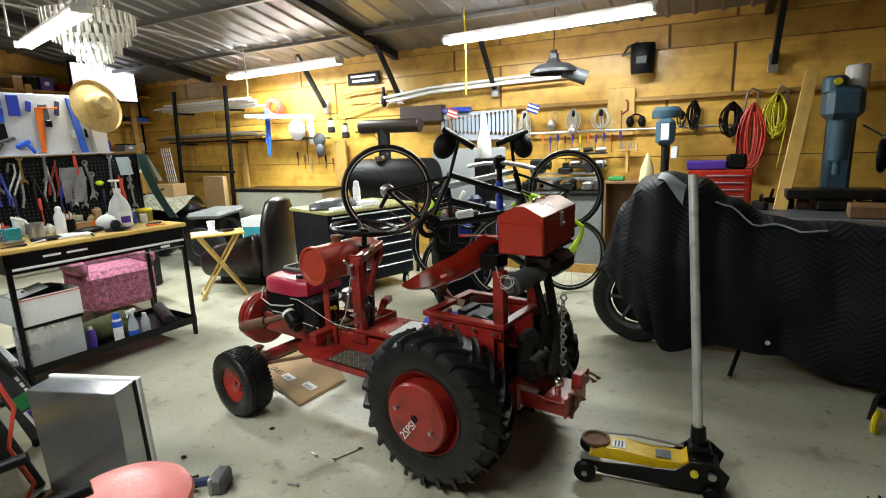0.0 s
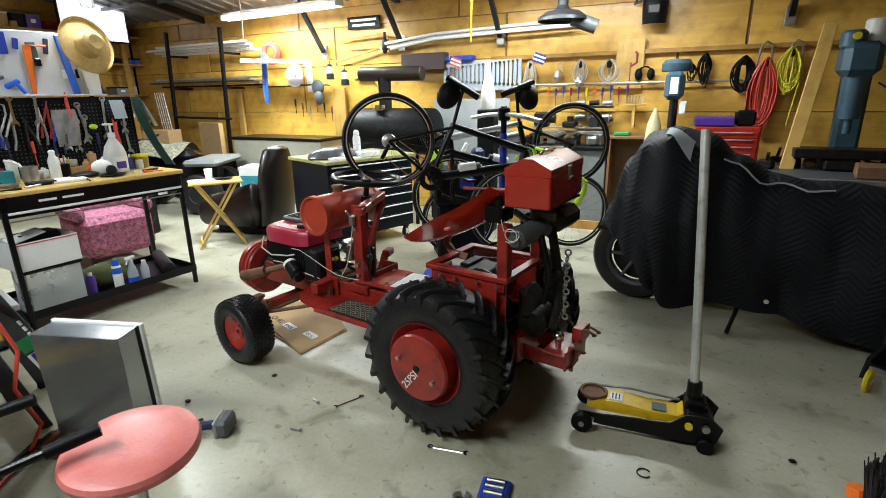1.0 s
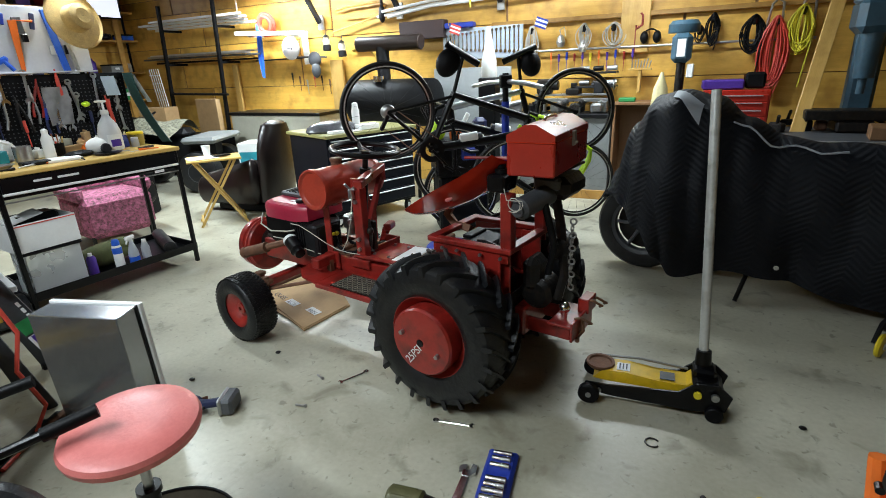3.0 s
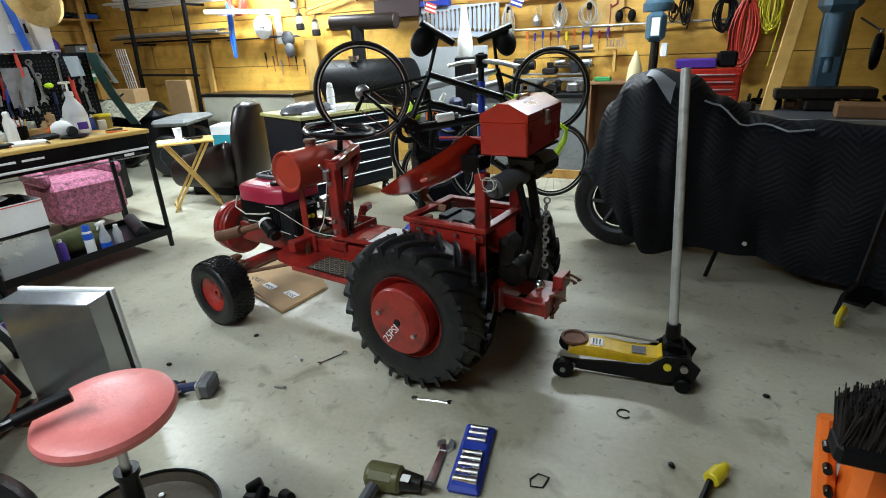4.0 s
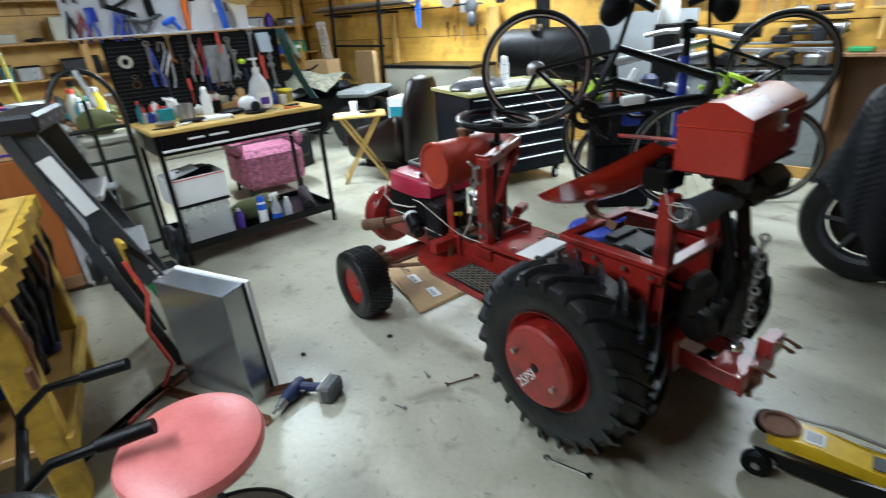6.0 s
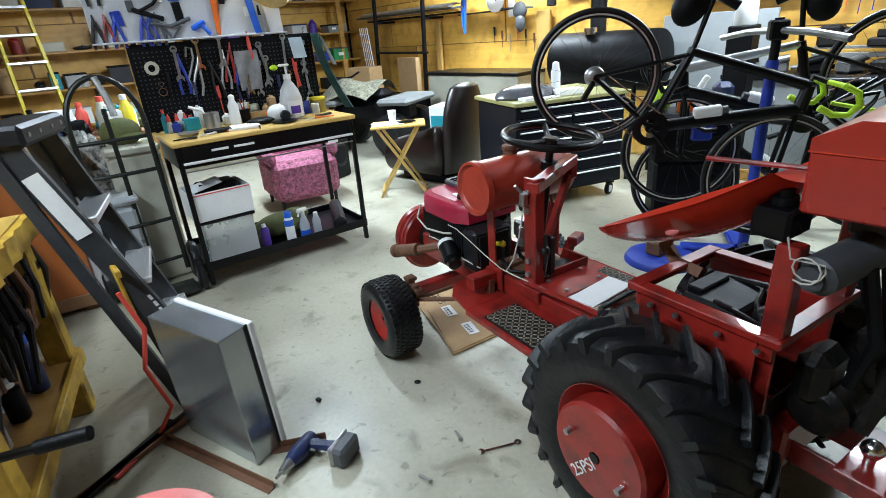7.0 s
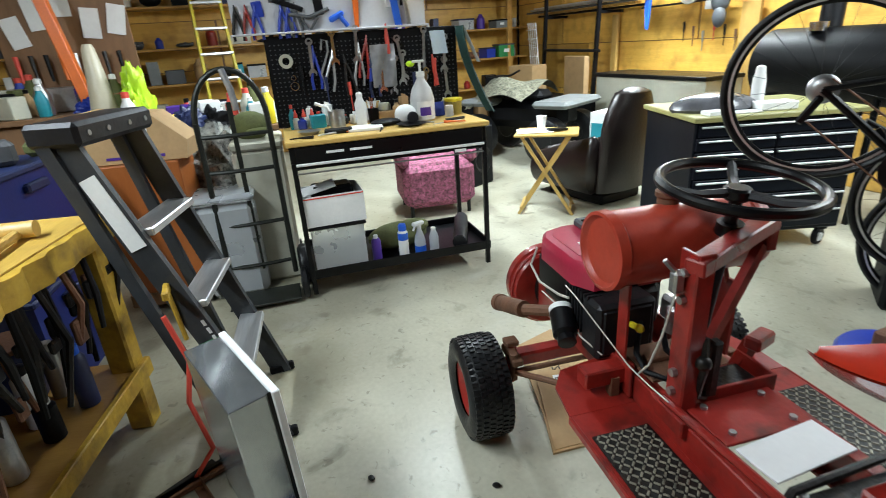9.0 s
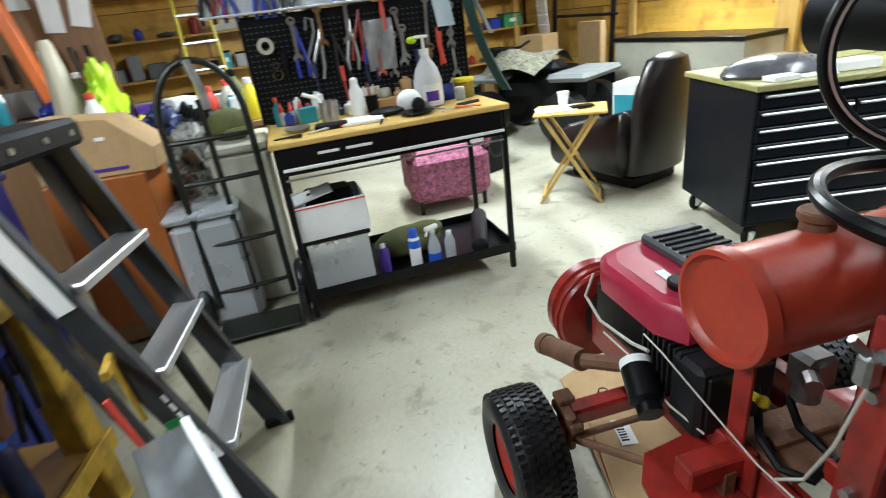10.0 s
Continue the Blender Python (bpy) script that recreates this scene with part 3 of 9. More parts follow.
    part("tie_rod", Geo().tube([(1.22, C + 0.37, 0.27), (0.98, C + 0.19, 0.31), (0.84, C + 0.08, 0.34)], 0.011, 8).tube([(1.22, C - 0.37, 0.27), (1.22, C + 0.37, 0.27)], 0.010, 8), RUST, t)
    part("knuckle", Geo().box((1.26, C + 0.36, 0.315), (0.13, 0.04, 0.03), 0.006).cyl((1.22, C + 0.37, 0.24), (1.22, C + 0.37, 0.345), 0.014).box((1.30, C + 0.35, 0.345), (0.05, 0.05, 0.02), 0.004), RUST, t)
    for s in (1, -1):
        g = Geo().box((0.66, C + s * 0.15, 0.415), (1.66, 0.012, 0.115), 0.003).box((0.66, C + s * 0.135, 0.468), (1.66, 0.04, 0.010), 0.002).box((0.66, C + s * 0.135, 0.362), (1.66, 0.04, 0.010), 0.002)
        part("frame_rail", g, RED, t)
    part("cross_member", Geo().box((1.46, C, 0.415), (0.04, 0.30, 0.10), 0.004).box((0.72, C, 0.41), (0.04, 0.28, 0.09), 0.004).box((0.28, C, 0.41), (0.05, 0.28, 0.09), 0.004), RED, t)
    # foot plates with bent-up noses, hung outside the rails
    for s in (1, -1):
        yi, yo = C + s * 0.155, C + s * 0.36
        lo, hi = min(yi, yo), max(yi, yo)
        fp = part("foot_plate", Geo().box((0.59, (lo + hi) / 2, 0.388), (0.44, hi - lo, 0.008), 0.002).box((0.59, yo, 0.381), (0.44, 0.012, 0.026), 0.004), RED, t)
        q = [(0.81, yi, 0.388), (0.81, yo, 0.388), (0.93, yo - s * 0.012, 0.398), (0.985, yo - s * 0.055, 0.414), (1.0, yi, 0.424)]
        k = len(q)
        part("nose", Geo().put([(x, y, z + 0.004) for x, y, z in q] + [(x, y, z - 0.005) for x, y, z in q],
                               [tuple(range(k)) if s < 0 else tuple(range(k - 1, -1, -1)), tuple(range(2 * k - 1, k - 1, -1)) if s < 0 else tuple(range(k, 2 * k))] + [(i, (i + 1) % k, k + (i + 1) % k, k + i) for i in range(k)]), RED, fp)
        dp = Geo().box((0.565, (lo + hi) / 2 + s * 0.005, 0.394), (0.30, 0.165, 0.005))
        lz = Geo()
        for i in range(17):
            for j in range(9):
                a = 45 if (i + j) % 2 else -45
                lz.box((0, 0, 0), (0.016, 0.006, 0.004), 0.0012, pose(0.425 + i * 0.0175, (lo + hi) / 2 + s * 0.005 - 0.07 + j * 0.0175, 0.3975, 0, 0, a))
        tp = part("tread_plate", dp, GREASE, t, "worn diamond tread plate")
        part("tread_bar", lz, WORNBAR, tp)["kind"] = "stuff"
        part("plate_hanger", Geo().box((0.86, C + s * 0.20, 0.425), (0.03, 0.03, 0.07), 0.003), RUST, t)
    part("step_stub", Geo().box((0.875, C + 0.215, 0.462), (0.055, 0.16, 0.055), 0.005).box((0.86, C + 0.165, 0.45), (0.08, 0.012, 0.10), 0.003), RED, t, "square red tube stub")
    part("deck_plate", Geo().box((0.565, C + 0.015, 0.499), (0.145, 0.25, 0.008), 0.002), RED, t, "red steel centre deck plate")
    part("deck_plate", Geo().box((0.28, C, 0.485), (0.13, 0.27, 0.008), 0.002), GREASE, t)
    part("bare_plate", Geo().box((0, 0, 0), (0.105, 0.235, 0.006), 0.001, pose(0.437, C + 0.008, 0.503, 0, 0, 6)), WHITEPAINT, t, "bare silver metal deck plate")
    part("pull_rod", Geo().tube([(0.68, C + 0.17, 0.505), (0.30, C + 0.155, 0.515)], 0.011, 8).tube([(0.30, C + 0.155, 0.515), (0.12, C + 0.17, 0.46)], 0.012, 8), RED, t)
    part("drag_link", Geo().tube([(0.355, C - 0.16, 0.52), (0.34, C + 0.12, 0.515), (0.30, C + 0.22, 0.47)], 0.010, 8), GREASE, t)
    for bx, by in ((0.615, 0.10), (0.615, -0.07), (0.52, 0.10), (0.52, -0.07), (0.33, 0.1)):
        part("bolt", Geo().cyl((bx, C + by, 0.502), (bx, C + by, 0.511), 0.009, n=6), STEEL, t)
    # engine
    E = C + 0.045
    blk = Geo().box((1.22, E, 0.545), (0.36, 0.27, 0.17), 0.03)
    eng = part("engine_block", blk, GREASE, t, "greasy black small engine block")
    for k in range(8):
        part("fin", Geo().box((1.02 + 0.019 * k, E + 0.135, 0.565), (0.007, 0.05, 0.15), 0.002), STEELDARK, eng)
    part("black_shroud", Geo().prism([(-0.15, -0.15), (0.14, -0.15), (0.19, -0.08), (0.19, 0.10), (0.13, 0.16), (-0.05, 0.16), (-0.15, 0.12)], 0.11, pose(1.24, E, 0.535)), BLACK, eng, "glossy black blower housing")
    poly = [(-0.19, -0.13), (-0.15, -0.17), (0.12, -0.17), (0.18, -0.13), (0.20, -0.04), (0.20, 0.06), (0.17, 0.14), (0.11, 0.17), (-0.12, 0.17), (-0.19, 0.13)]

    def cover_ring(u, w):
        k = int(round(w * len(poly))) % len(poly)
        f, z = ((1.0, 0.0), (1.0, 0.05), (0.985, 0.068), (0.93, 0.082), (0.80, 0.088))[int(round(u * 4))]
        return (poly[k][0] * f, poly[k][1] * f, z)

    sh = Geo().grid(cover_ring, 5, len(poly), True, pose(1.22, E, 0.645)).prism([(x * 0.805, y * 0.805) for x, y in poly], 0.004, pose(1.22, E, 0.7305))
    shd = part("engine_cover", sh, SHROUD, t, "crimson engine blower cover")
    part("fuel_cap", Geo().cyl((1.07, E + 0.03, 0.728), (1.07, E + 0.03, 0.77), 0.052, n=20, b=0.01).cyl((1.13, E + 0.075, 0.728), (1.13, E + 0.075, 0.752), 0.036, n=16, b=0.005), BLACKM, shd)
    part("warning_label", Geo().box((1.19, E + 0.08, 0.7362), (0.05, 0.025, 0.002), 0, pose(0, 0, 0)), PAPER, shd)
    tp = part("top_plate", Geo().box((1.27, E - 0.06, 0.748), (0.22, 0.17, 0.03), 0.008), GREYP, shd, "ribbed grey air cleaner box")
    for k in range(6):
        part("rib", Geo().box((1.20 + 0.027 * k, E - 0.06, 0.765), (0.010, 0.15, 0.008), 0.002), BLACKM, tp)
    part("air_filter", Geo().cyl((1.14, E + 0.185, 0.535), (1.04, E + 0.215, 0.495), 0.040, n=20, b=0.012).cyl((1.04, E + 0.215, 0.495), (1.02, E + 0.22, 0.487), 0.030, n=16), BLACK, eng, "black spin-on filter can")
    part("filter_label", Geo().cyl((1.146, E + 0.183, 0.5375), (1.128, E + 0.189, 0.530), 0.0405, n=20), PAPER, eng)
    part("exhaust_pipe", Geo().cyl((1.425, E + 0.305, 0.448), (1.24, E + 0.275, 0.505), 0.030, n=18).cyl((1.426, E + 0.305, 0.4477), (1.40, E + 0.30, 0.456), 0.033, n=18).tube([(1.24, E + 0.275, 0.505), (1.17, E + 0.22, 0.525), (1.12, E + 0.13, 0.535)], 0.02, 8), RUST, eng, "short rusty exhaust pipe")
    part("cylinder_head", Geo().box((1.0, E + 0.06, 0.54), (0.10, 0.20, 0.19), 0.012).box((0.955, E + 0.06, 0.54), (0.02, 0.16, 0.15), 0.004), STEELDARK, eng)
    part("spark_plug", Geo().cyl((0.95, E + 0.05, 0.56), (0.89, E + 0.06, 0.58), 0.010, n=10).ball((0.885, E + 0.062, 0.582), 0.014, 8, 6), YELLOWP, eng)
    part("crankcase", Geo().cyl((1.38, E, 0.43), (1.56, E, 0.40), 0.105, n=22, b=0.02).box((1.2, E, 0.44), (0.34, 0.22, 0.1), 0.02), GREASE, eng)
    dm = part("pulley_guard", Geo().lathe([(0.10, 0), (0.158, 0.003), (0.165, 0.012), (0.165, 0.032), (0.153, 0.038), (0.153, 0.068), (0.163, 0.074), (0.163, 0.11), (0.148, 0.122), (0.05, 0.124)], 40, pose(1.56, E + 0.02, 0.395, 0, 90, 0)), RED, t, "round red pulley guard")
    part("guard_hoop", Geo().ring((1.585, E + 0.02, 0.395), 0.168, 0.006, (1, 0, 0), 40, 6), RED, dm)
    part("governor_wire", Geo().tube([(1.40, E + 0.155, 0.66), (1.39, E + 0.185, 0.60), (1.30, E + 0.19, 0.57), (1.16, E + 0.185, 0.585), (1.10, E + 0.18, 0.60)], 0.0045, 6), PINKWHITE, eng, "grey fuel line")
    part("front_bracket", Geo().box((1.50, C + 0.10, 0.39), (0.10, 0.05, 0.09), 0.006).box((1.50, C - 0.10, 0.39), (0.10, 0.05, 0.09), 0.006), RED, t)
    # wires
    part("cable", Geo().tube([(1.12, C + 0.225, 0.635), (1.04, C + 0.235, 0.640), (0.97, C + 0.225, 0.61), (0.88, C + 0.20, 0.555), (0.80, C + 0.19, 0.525), (0.72, C + 0.185, 0.520), (0.64, C + 0.185, 0.525)], 0.0024, 6), PINKWHITE, t, "pale throttle cable")
    part("cable", Geo().tube([(1.30, C + 0.225, 0.53), (1.18, C + 0.225, 0.535), (1.02, C + 0.22, 0.50), (0.94, C + 0.19, 0.475)], 0.003, 6), PINKWHITE, t)
    part("cable", Geo().tube([(0.655, C + 0.185, 0.83), (0.67, C + 0.20, 0.70), (0.70, C + 0.205, 0.60), (0.76, C + 0.19, 0.53)], 0.0028, 6), PINKWHITE, t, "pale choke cable")
    part("hose", Geo().tube([(0.95, C + 0.06, 0.56), (0.86, C + 0.13, 0.52), (0.80, C + 0.135, 0.495), (0.76, C + 0.10, 0.49), (0.78, C + 0.03, 0.50), (0.86, C + 0.03, 0.51), (0.92, C + 0.0, 0.53)], 0.009, 7), BLACKM, t)
    part("carburettor", Geo().box((0.90, C - 0.02, 0.62), (0.07, 0.07, 0.08), 0.012).cyl((0.90, C - 0.02, 0.54), (0.90, C - 0.02, 0.60), 0.028, n=12).cyl((0.87, C + 0.02, 0.63), (0.84, C + 0.04, 0.63), 0.018, n=10), STEEL, t)
    part("battery_tray", Geo().box((0.86, C + 0.0, 0.475), (0.17, 0.26, 0.012), 0.003).box((0.86, C + 0.02, 0.49), (0.03, 0.16, 0.02), 0.004), RUST, t)
    # tank across the tractor
    tank = part("fuel_tank", Geo().lathe([(0.004, -0.208), (0.085, -0.208), (0.090, -0.212), (0.096, -0.222), (0.105, -0.22), (0.107, -0.195), (0.101, -0.19), (0.101, 0.19), (0.107, 0.195), (0.105, 0.22), (0.096, 0.222), (0.090, 0.212), (0.085, 0.208), (0.004, 0.208)], 40,
                                         pose(0.86, C + 0.045, 0.86, 90)), REDTANK, t, "round red fuel tank made from a cylinder")
    part("filler_cap", Geo().cyl((0.88, C + 0.06, 0.95), (0.88, C + 0.06, 0.985), 0.028, n=16).cyl((0.88, C + 0.06, 0.975), (0.88, C + 0.06, 0.995), 0.034, n=18, b=0.004), RUST, tank, "rusty filler cap")
    part("tank_leg", Geo().box((0.885, C + 0.163, 0.61), (0.045, 0.010, 0.32), 0.002, pose(0, 0, 0)).box((0.885, C + 0.13, 0.762), (0.12, 0.07, 0.012), 0.003), RED, t)
    part("tank_leg", Geo().prism([(-0.036, 0), (0.036, 0), (0.040, 0.21), (0.022, 0.235), (-0.022, 0.235), (-0.040, 0.21)], 0.010, pose(0.84, C - 0.125, 0.49, 90)).cyl((0.84, C - 0.13, 0.71), (0.85, C - 0.12, 0.775), 0.007, n=8), RED, t, "dark red hanging plate")
    # steering tower: a plate channel on the near rail with a bracket across to the column
    tw = part("steering_tower", Geo().box((0.655, C + 0.157, 0.685), (0.058, 0.010, 0.47), 0.002, pose(0, 0, 0)).box((0.628, C + 0.137, 0.685), (0.008, 0.045, 0.47), 0.002).box((0.66, C + 0.14, 0.465), (0.13, 0.07, 0.05), 0.004), RED, t, "red steel steering tower")
    part("top_bracket", Geo().box((0, 0, 0), (0.05, 0.33, 0.040), 0.004, pose(0.69, C + 0.01, 0.905, 0, 0, 20) @ pose(0, 0, 0, -6, 0, 0)).box((0.745, C - 0.135, 0.885), (0.05, 0.03, 0.075), 0.004), RED, tw)
    part("tower_brace", Geo().tube([(0.735, C - 0.115, 0.865), (0.70, C + 0.02, 0.66), (0.675, C + 0.12, 0.52)], 0.017, 4), RED, tw)
    for bz in (0.545, 0.60, 0.80, 0.87):
        part("bolt", Geo().cyl((0.655, C + 0.162, bz), (0.655, C + 0.176, bz), 0.011, n=6), STEEL, tw)
    part("control_lever", Geo().box((0.665, C + 0.18, 0.845), (0.026, 0.03, 0.055), 0.006).tube([(0.665, C + 0.185, 0.87), (0.675, C + 0.21, 0.90)], 0.007, 6), STEEL, tw)
    part("linkage", Geo().tube([(0.63, C + 0.11, 0.70), (0.61, C + 0.12, 0.62), (0.635, C + 0.11, 0.53), (0.65, C + 0.05, 0.50)], 0.010, 6).ball((0.615, C + 0.12, 0.64), 0.02, 10, 6).box((0.64, C + 0.07, 0.60), (0.03, 0.03, 0.16), 0.006), GREASE, tw)
    col = part("steering_column", Geo().cyl((0.80, C - 0.02, 0.52), (0.735, C - 0.02, 1.015), 0.016, n=12).cyl((0.748, C - 0.02, 0.905), (0.744, C - 0.02, 0.935), 0.032, n=14), BLACK, t)
    sw = Geo().ring((0, 0, 0), 0.176, 0.0135, n=56, k=10).cyl((0, 0, -0.035), (0, 0, -0.004), 0.033, n=18, b=0.006)
    wheel = part("steering_wheel", sw, BLACK, t, "glossy black three-spoke steering wheel", pose(0.725, C - 0.01, 1.035, 0, -6, 15))
    for a in (70, 190, 310):
        ca, sa = math.cos(radians(a)), math.sin(radians(a))
        part("spoke", Geo().tube([(0.03 * ca, 0.03 * sa, -0.018), (0.10 * ca, 0.10 * sa, -0.016), (0.172 * ca, 0.172 * sa, 0)], [0.013, 0.011, 0.012], 6), STEELDARK, wheel, "worn grey spoke")
    # pedal and gearbox tray
    part("pedal", Geo().box((0, 0, 0), (0.045, 0.085, 0.04), 0.006, pose(0.735, C - 0.165, 0.575, 0, 0, 20)).tube([(0.745, C - 0.15, 0.565), (0.765, C - 0.13, 0.47)], 0.022, 4).tube([(0.765, C - 0.13, 0.47), (0.765, C + 0.02, 0.46)], 0.016, 8), RED, t)
    part("front_tray", Geo().box((0.70, C - 0.03, 0.487), (0.13, 0.20, 0.010), 0.002).box((0.64, C - 0.03, 0.51), (0.010, 0.20, 0.05), 0.002).box((0.70, C + 0.07, 0.51), (0.13, 0.010, 0.05), 0.002).box((0.70, C - 0.13, 0.51), (0.13, 0.010, 0.05), 0.002), RED, t)
    part("tray_grease", Geo().box((0.70, C - 0.03, 0.496), (0.10, 0.17, 0.008), 0.002), GREASE, t)
    # rear box
    zt = 0.69
    x0, x1, ya, yb = -0.225, 0.165, C - 0.20, C + 0.17
    g = Geo()
    for (ax, ay, bx_, by_) in ((x0, ya, x1, ya), (x0, yb, x1, yb)):
        g.box(((ax + bx_) / 2, ay, zt), (x1 - x0 + 0.04, 0.045, 0.022), 0.003).box(((ax + bx_) / 2, ay, zt - 0.03), (x1 - x0, 0.008, 0.06), 0.002)
    for xx in (x0, x1):
        g.box((xx, (ya + yb) / 2, zt + 0.002), (0.045, yb - ya + 0.04, 0.022), 0.003)
    part("box_frame", g, RED, t, "open red angle-iron frame behind the seat")
    part("fender_plate", Geo().box((-0.02, C + 0.175, 0.60), (0.34, 0.008, 0.16), 0.002).put([(-0.19, C + 0.171, 0.40), (-0.02, C + 0.171, 0.46), (0.15, C + 0.171, 0.53), (-0.19, C + 0.171, 0.53), (-0.19, C + 0.179, 0.40), (-0.02, C + 0.179, 0.46), (0.15, C + 0.179, 0.53), (-0.19, C + 0.179, 0.53)],
                                                                                                   [(0, 1, 2, 3), (7, 6, 5, 4), (0, 4, 5, 1), (1, 5, 6, 2), (3, 7, 4, 0)]), RED, t)
    part("far_fender_plate", Geo().box((-0.02, C - 0.205, 0.57), (0.34, 0.008, 0.22), 0.002), RED, t)
    part("battery", Geo().box((0.0, C - 0.02, 0.60), (0.17, 0.20, 0.14), 0.01).box((0.06, C - 0.02, 0.675), (0.05, 0.14, 0.018), 0.004), BLACKM, t, "black battery inside the frame")
    part("wire_tangle", Geo().tube([(-0.05, C - 0.12, 0.67), (-0.10, C + 0.02, 0.69), (-0.15, C + 0.08, 0.66), (-0.08, C + 0.10, 0.69), (-0.02, C + 0.08, 0.68)], 0.007, 6).tube([(0.1, C - 0.12, 0.66), (-0.1, C - 0.10, 0.69), (-0.16, C - 0.02, 0.67)], 0.008, 6).ball((-0.13, C + 0.03, 0.665), (0.03, 0.03, 0.025), 10, 6), GREASE, t)
    for bx in (0.10, 0.02, -0.10, -0.20):
        part("bolt", Geo().cyl((bx, C + 0.19, 0.66), (bx, C + 0.202, 0.66), 0.008, n=6), STEEL, t)
    part("side_plate", Geo().box((-0.17, C + 0.14, 0.50), (0.10, 0.012, 0.36), 0.003), RED, t)
    part("side_plate", Geo().box((-0.17, C - 0.16, 0.50), (0.10, 0.012, 0.36), 0.003), RED, t)
    part("back_plate", Geo().box((-0.21, C, 0.40), (0.012, 0.28, 0.14), 0.003), GREASE, t)
    part("rear_post", Geo().box((-0.215, C + 0.155, 0.81), (0.05, 0.05, 0.25), 0.004), RED, t)
    part("rear_post", Geo().box((-0.215, C - 0.17, 0.81), (0.05, 0.05, 0.25), 0.004), RED, t)
    sb = part("switch_box", Geo().box((-0.165, C + 0.12, 0.972), (0.085, 0.11, 0.07), 0.008), BLACK, t, "black switch box on the rear post")
    part("knob", Geo().cyl((-0.165, C + 0.12, 1.008), (-0.165, C + 0.12, 1.028), 0.028, n=14).cyl((-0.165, C + 0.12, 1.028), (-0.165, C + 0.12, 1.045), 0.018, n=12), BLACKM, sb)
    part("hydraulic_motor", Geo().cyl((-0.27, C + 0.17, 0.875), (-0.31, C - 0.04, 0.905), 0.046, n=22, b=0.012).cyl((-0.27, C + 0.17, 0.875), (-0.268, C + 0.18, 0.874), 0.03, n=16).box((-0.31, C - 0.05, 0.95), (0.12, 0.10, 0.05), 0.01), GREYP, t, "grey hydraulic motor")
    part("lift_arm", Geo().tube([(-0.30, C - 0.1, 0.95), (-0.36, C - 0.06, 0.75), (-0.40, C - 0.02, 0.55), (-0.38, C, 0.44)], 0.022, 6), GREASE, t)
    part("valve_block", Geo().box((-0.34, C - 0.12, 0.93), (0.13, 0.22, 0.10), 0.03), GREASE, t)
    part("pump", Geo().cyl((-0.36, C - 0.16, 0.66), (-0.36, C - 0.02, 0.66), 0.05, n=18, b=0.012), GREASE, t)
    part("hose", Geo().tube([(-0.33, C + 0.05, 0.88), (-0.37, C + 0.03, 0.70), (-0.34, C + 0.02, 0.56)], 0.016, 8), BLACKM, t)
    part("box_shelf", Geo().box((-0.29, C - 0.09, 1.0035), (0.17, 0.36, 0.012), 0.003).box((-0.235, C - 0.17, 0.965), (0.03, 0.03, 0.07), 0.003).box((-0.30, C - 0.02, 0.985), (0.10, 0.05, 0.03), 0.004), BLACK, t)
    part("lever_rod", Geo().tube([(0.21, C - 0.18, 1.00), (-0.16, C - 0.18, 1.02), (-0.235, C - 0.17, 0.93)], 0.008, 8), RED, t, "thin red lever rod")
    part("gear_housing", Geo().cyl((-0.29, C - 0.10, 0.46), (-0.29, C + 0.05, 0.46), 0.075, n=22, b=0.02).box((-0.27, C + 0.0, 0.55), (0.08, 0.14, 0.16), 0.03), GREASE, t)
    ch = Geo()
    for k in range(11):
        ch.ring((-0.43 + 0.004 * (k % 2), C - 0.02, 0.80 - 0.030 * k), 0.013, 0.0045, (1, 0, 0) if k % 2 else (0, 1, 0), 10, 5)
    part("chain", ch, STEEL, t)
    part("pink_wire", Geo().tube([(-0.22, C + 0.20, 0.965), (-0.235, C + 0.205, 0.92)] + [(-0.27 + 0.030 * math.cos(2.6 + 0.6 * k), C + 0.19 + 0.002 * k, 0.905 + 0.028 * math.sin(2.6 + 0.6 * k)) for k in range(16)], 0.0022, 6), PINKWHITE, t)
    # hitch
    h = part("hitch", Geo().box((-0.26, C - 0.04, 0.33), (0.10, 0.26, 0.14), 0.01), RED, t, "red drawbar hitch")
    h.location.x = 0.045
    part("cheek_plate", Geo().box((-0.36, C + 0.05, 0.315), (0.30, 0.012, 0.07), 0.003), RED, h)
    part("cheek_plate", Geo().box((-0.36, C - 0.12, 0.315), (0.30, 0.012, 0.07), 0.003), RED, h)
    part("ball_plate", Geo().box((-0.47, C - 0.04, 0.352), (0.11, 0.24, 0.012), 0.003), RED, h)
    part("end_plate", Geo().box((-0.525, C - 0.04, 0.33), (0.012, 0.24, 0.09), 0.003), RED, h)
    part("pin_lug", Geo().box((-0.515, C - 0.13, 0.39), (0.05, 0.10, 0.07), 0.004), RED, h)
    part("hitch_ball", Geo().cyl((-0.46, C + 0.0, 0.355), (-0.46, C + 0.0, 0.385), 0.013).ball((-0.46, C + 0.0, 0.405), 0.026), CHROME, h, "chrome hitch ball")
    for k, (hy, hz) in enumerate(((0.03, 0.38), (-0.10, 0.41), (-0.16, 0.40))):
        part("hook", Geo().tube([(-0.52, C + hy, hz), (-0.55, C + hy, hz + 0.01), (-0.575, C + hy - 0.01, hz - 0.005), (-0.585, C + hy - 0.03, hz - 0.02), (-0.57, C + hy - 0.04, hz - 0.03)], 0.006, 7), RUST, h)
    part("hanging_clevis", Geo().tube([(-0.535, C - 0.02, 0.36), (-0.545, C - 0.01, 0.31), (-0.53, C + 0.01, 0.285), (-0.54, C + 0.04, 0.28)], 0.010, 7), RUST, h)
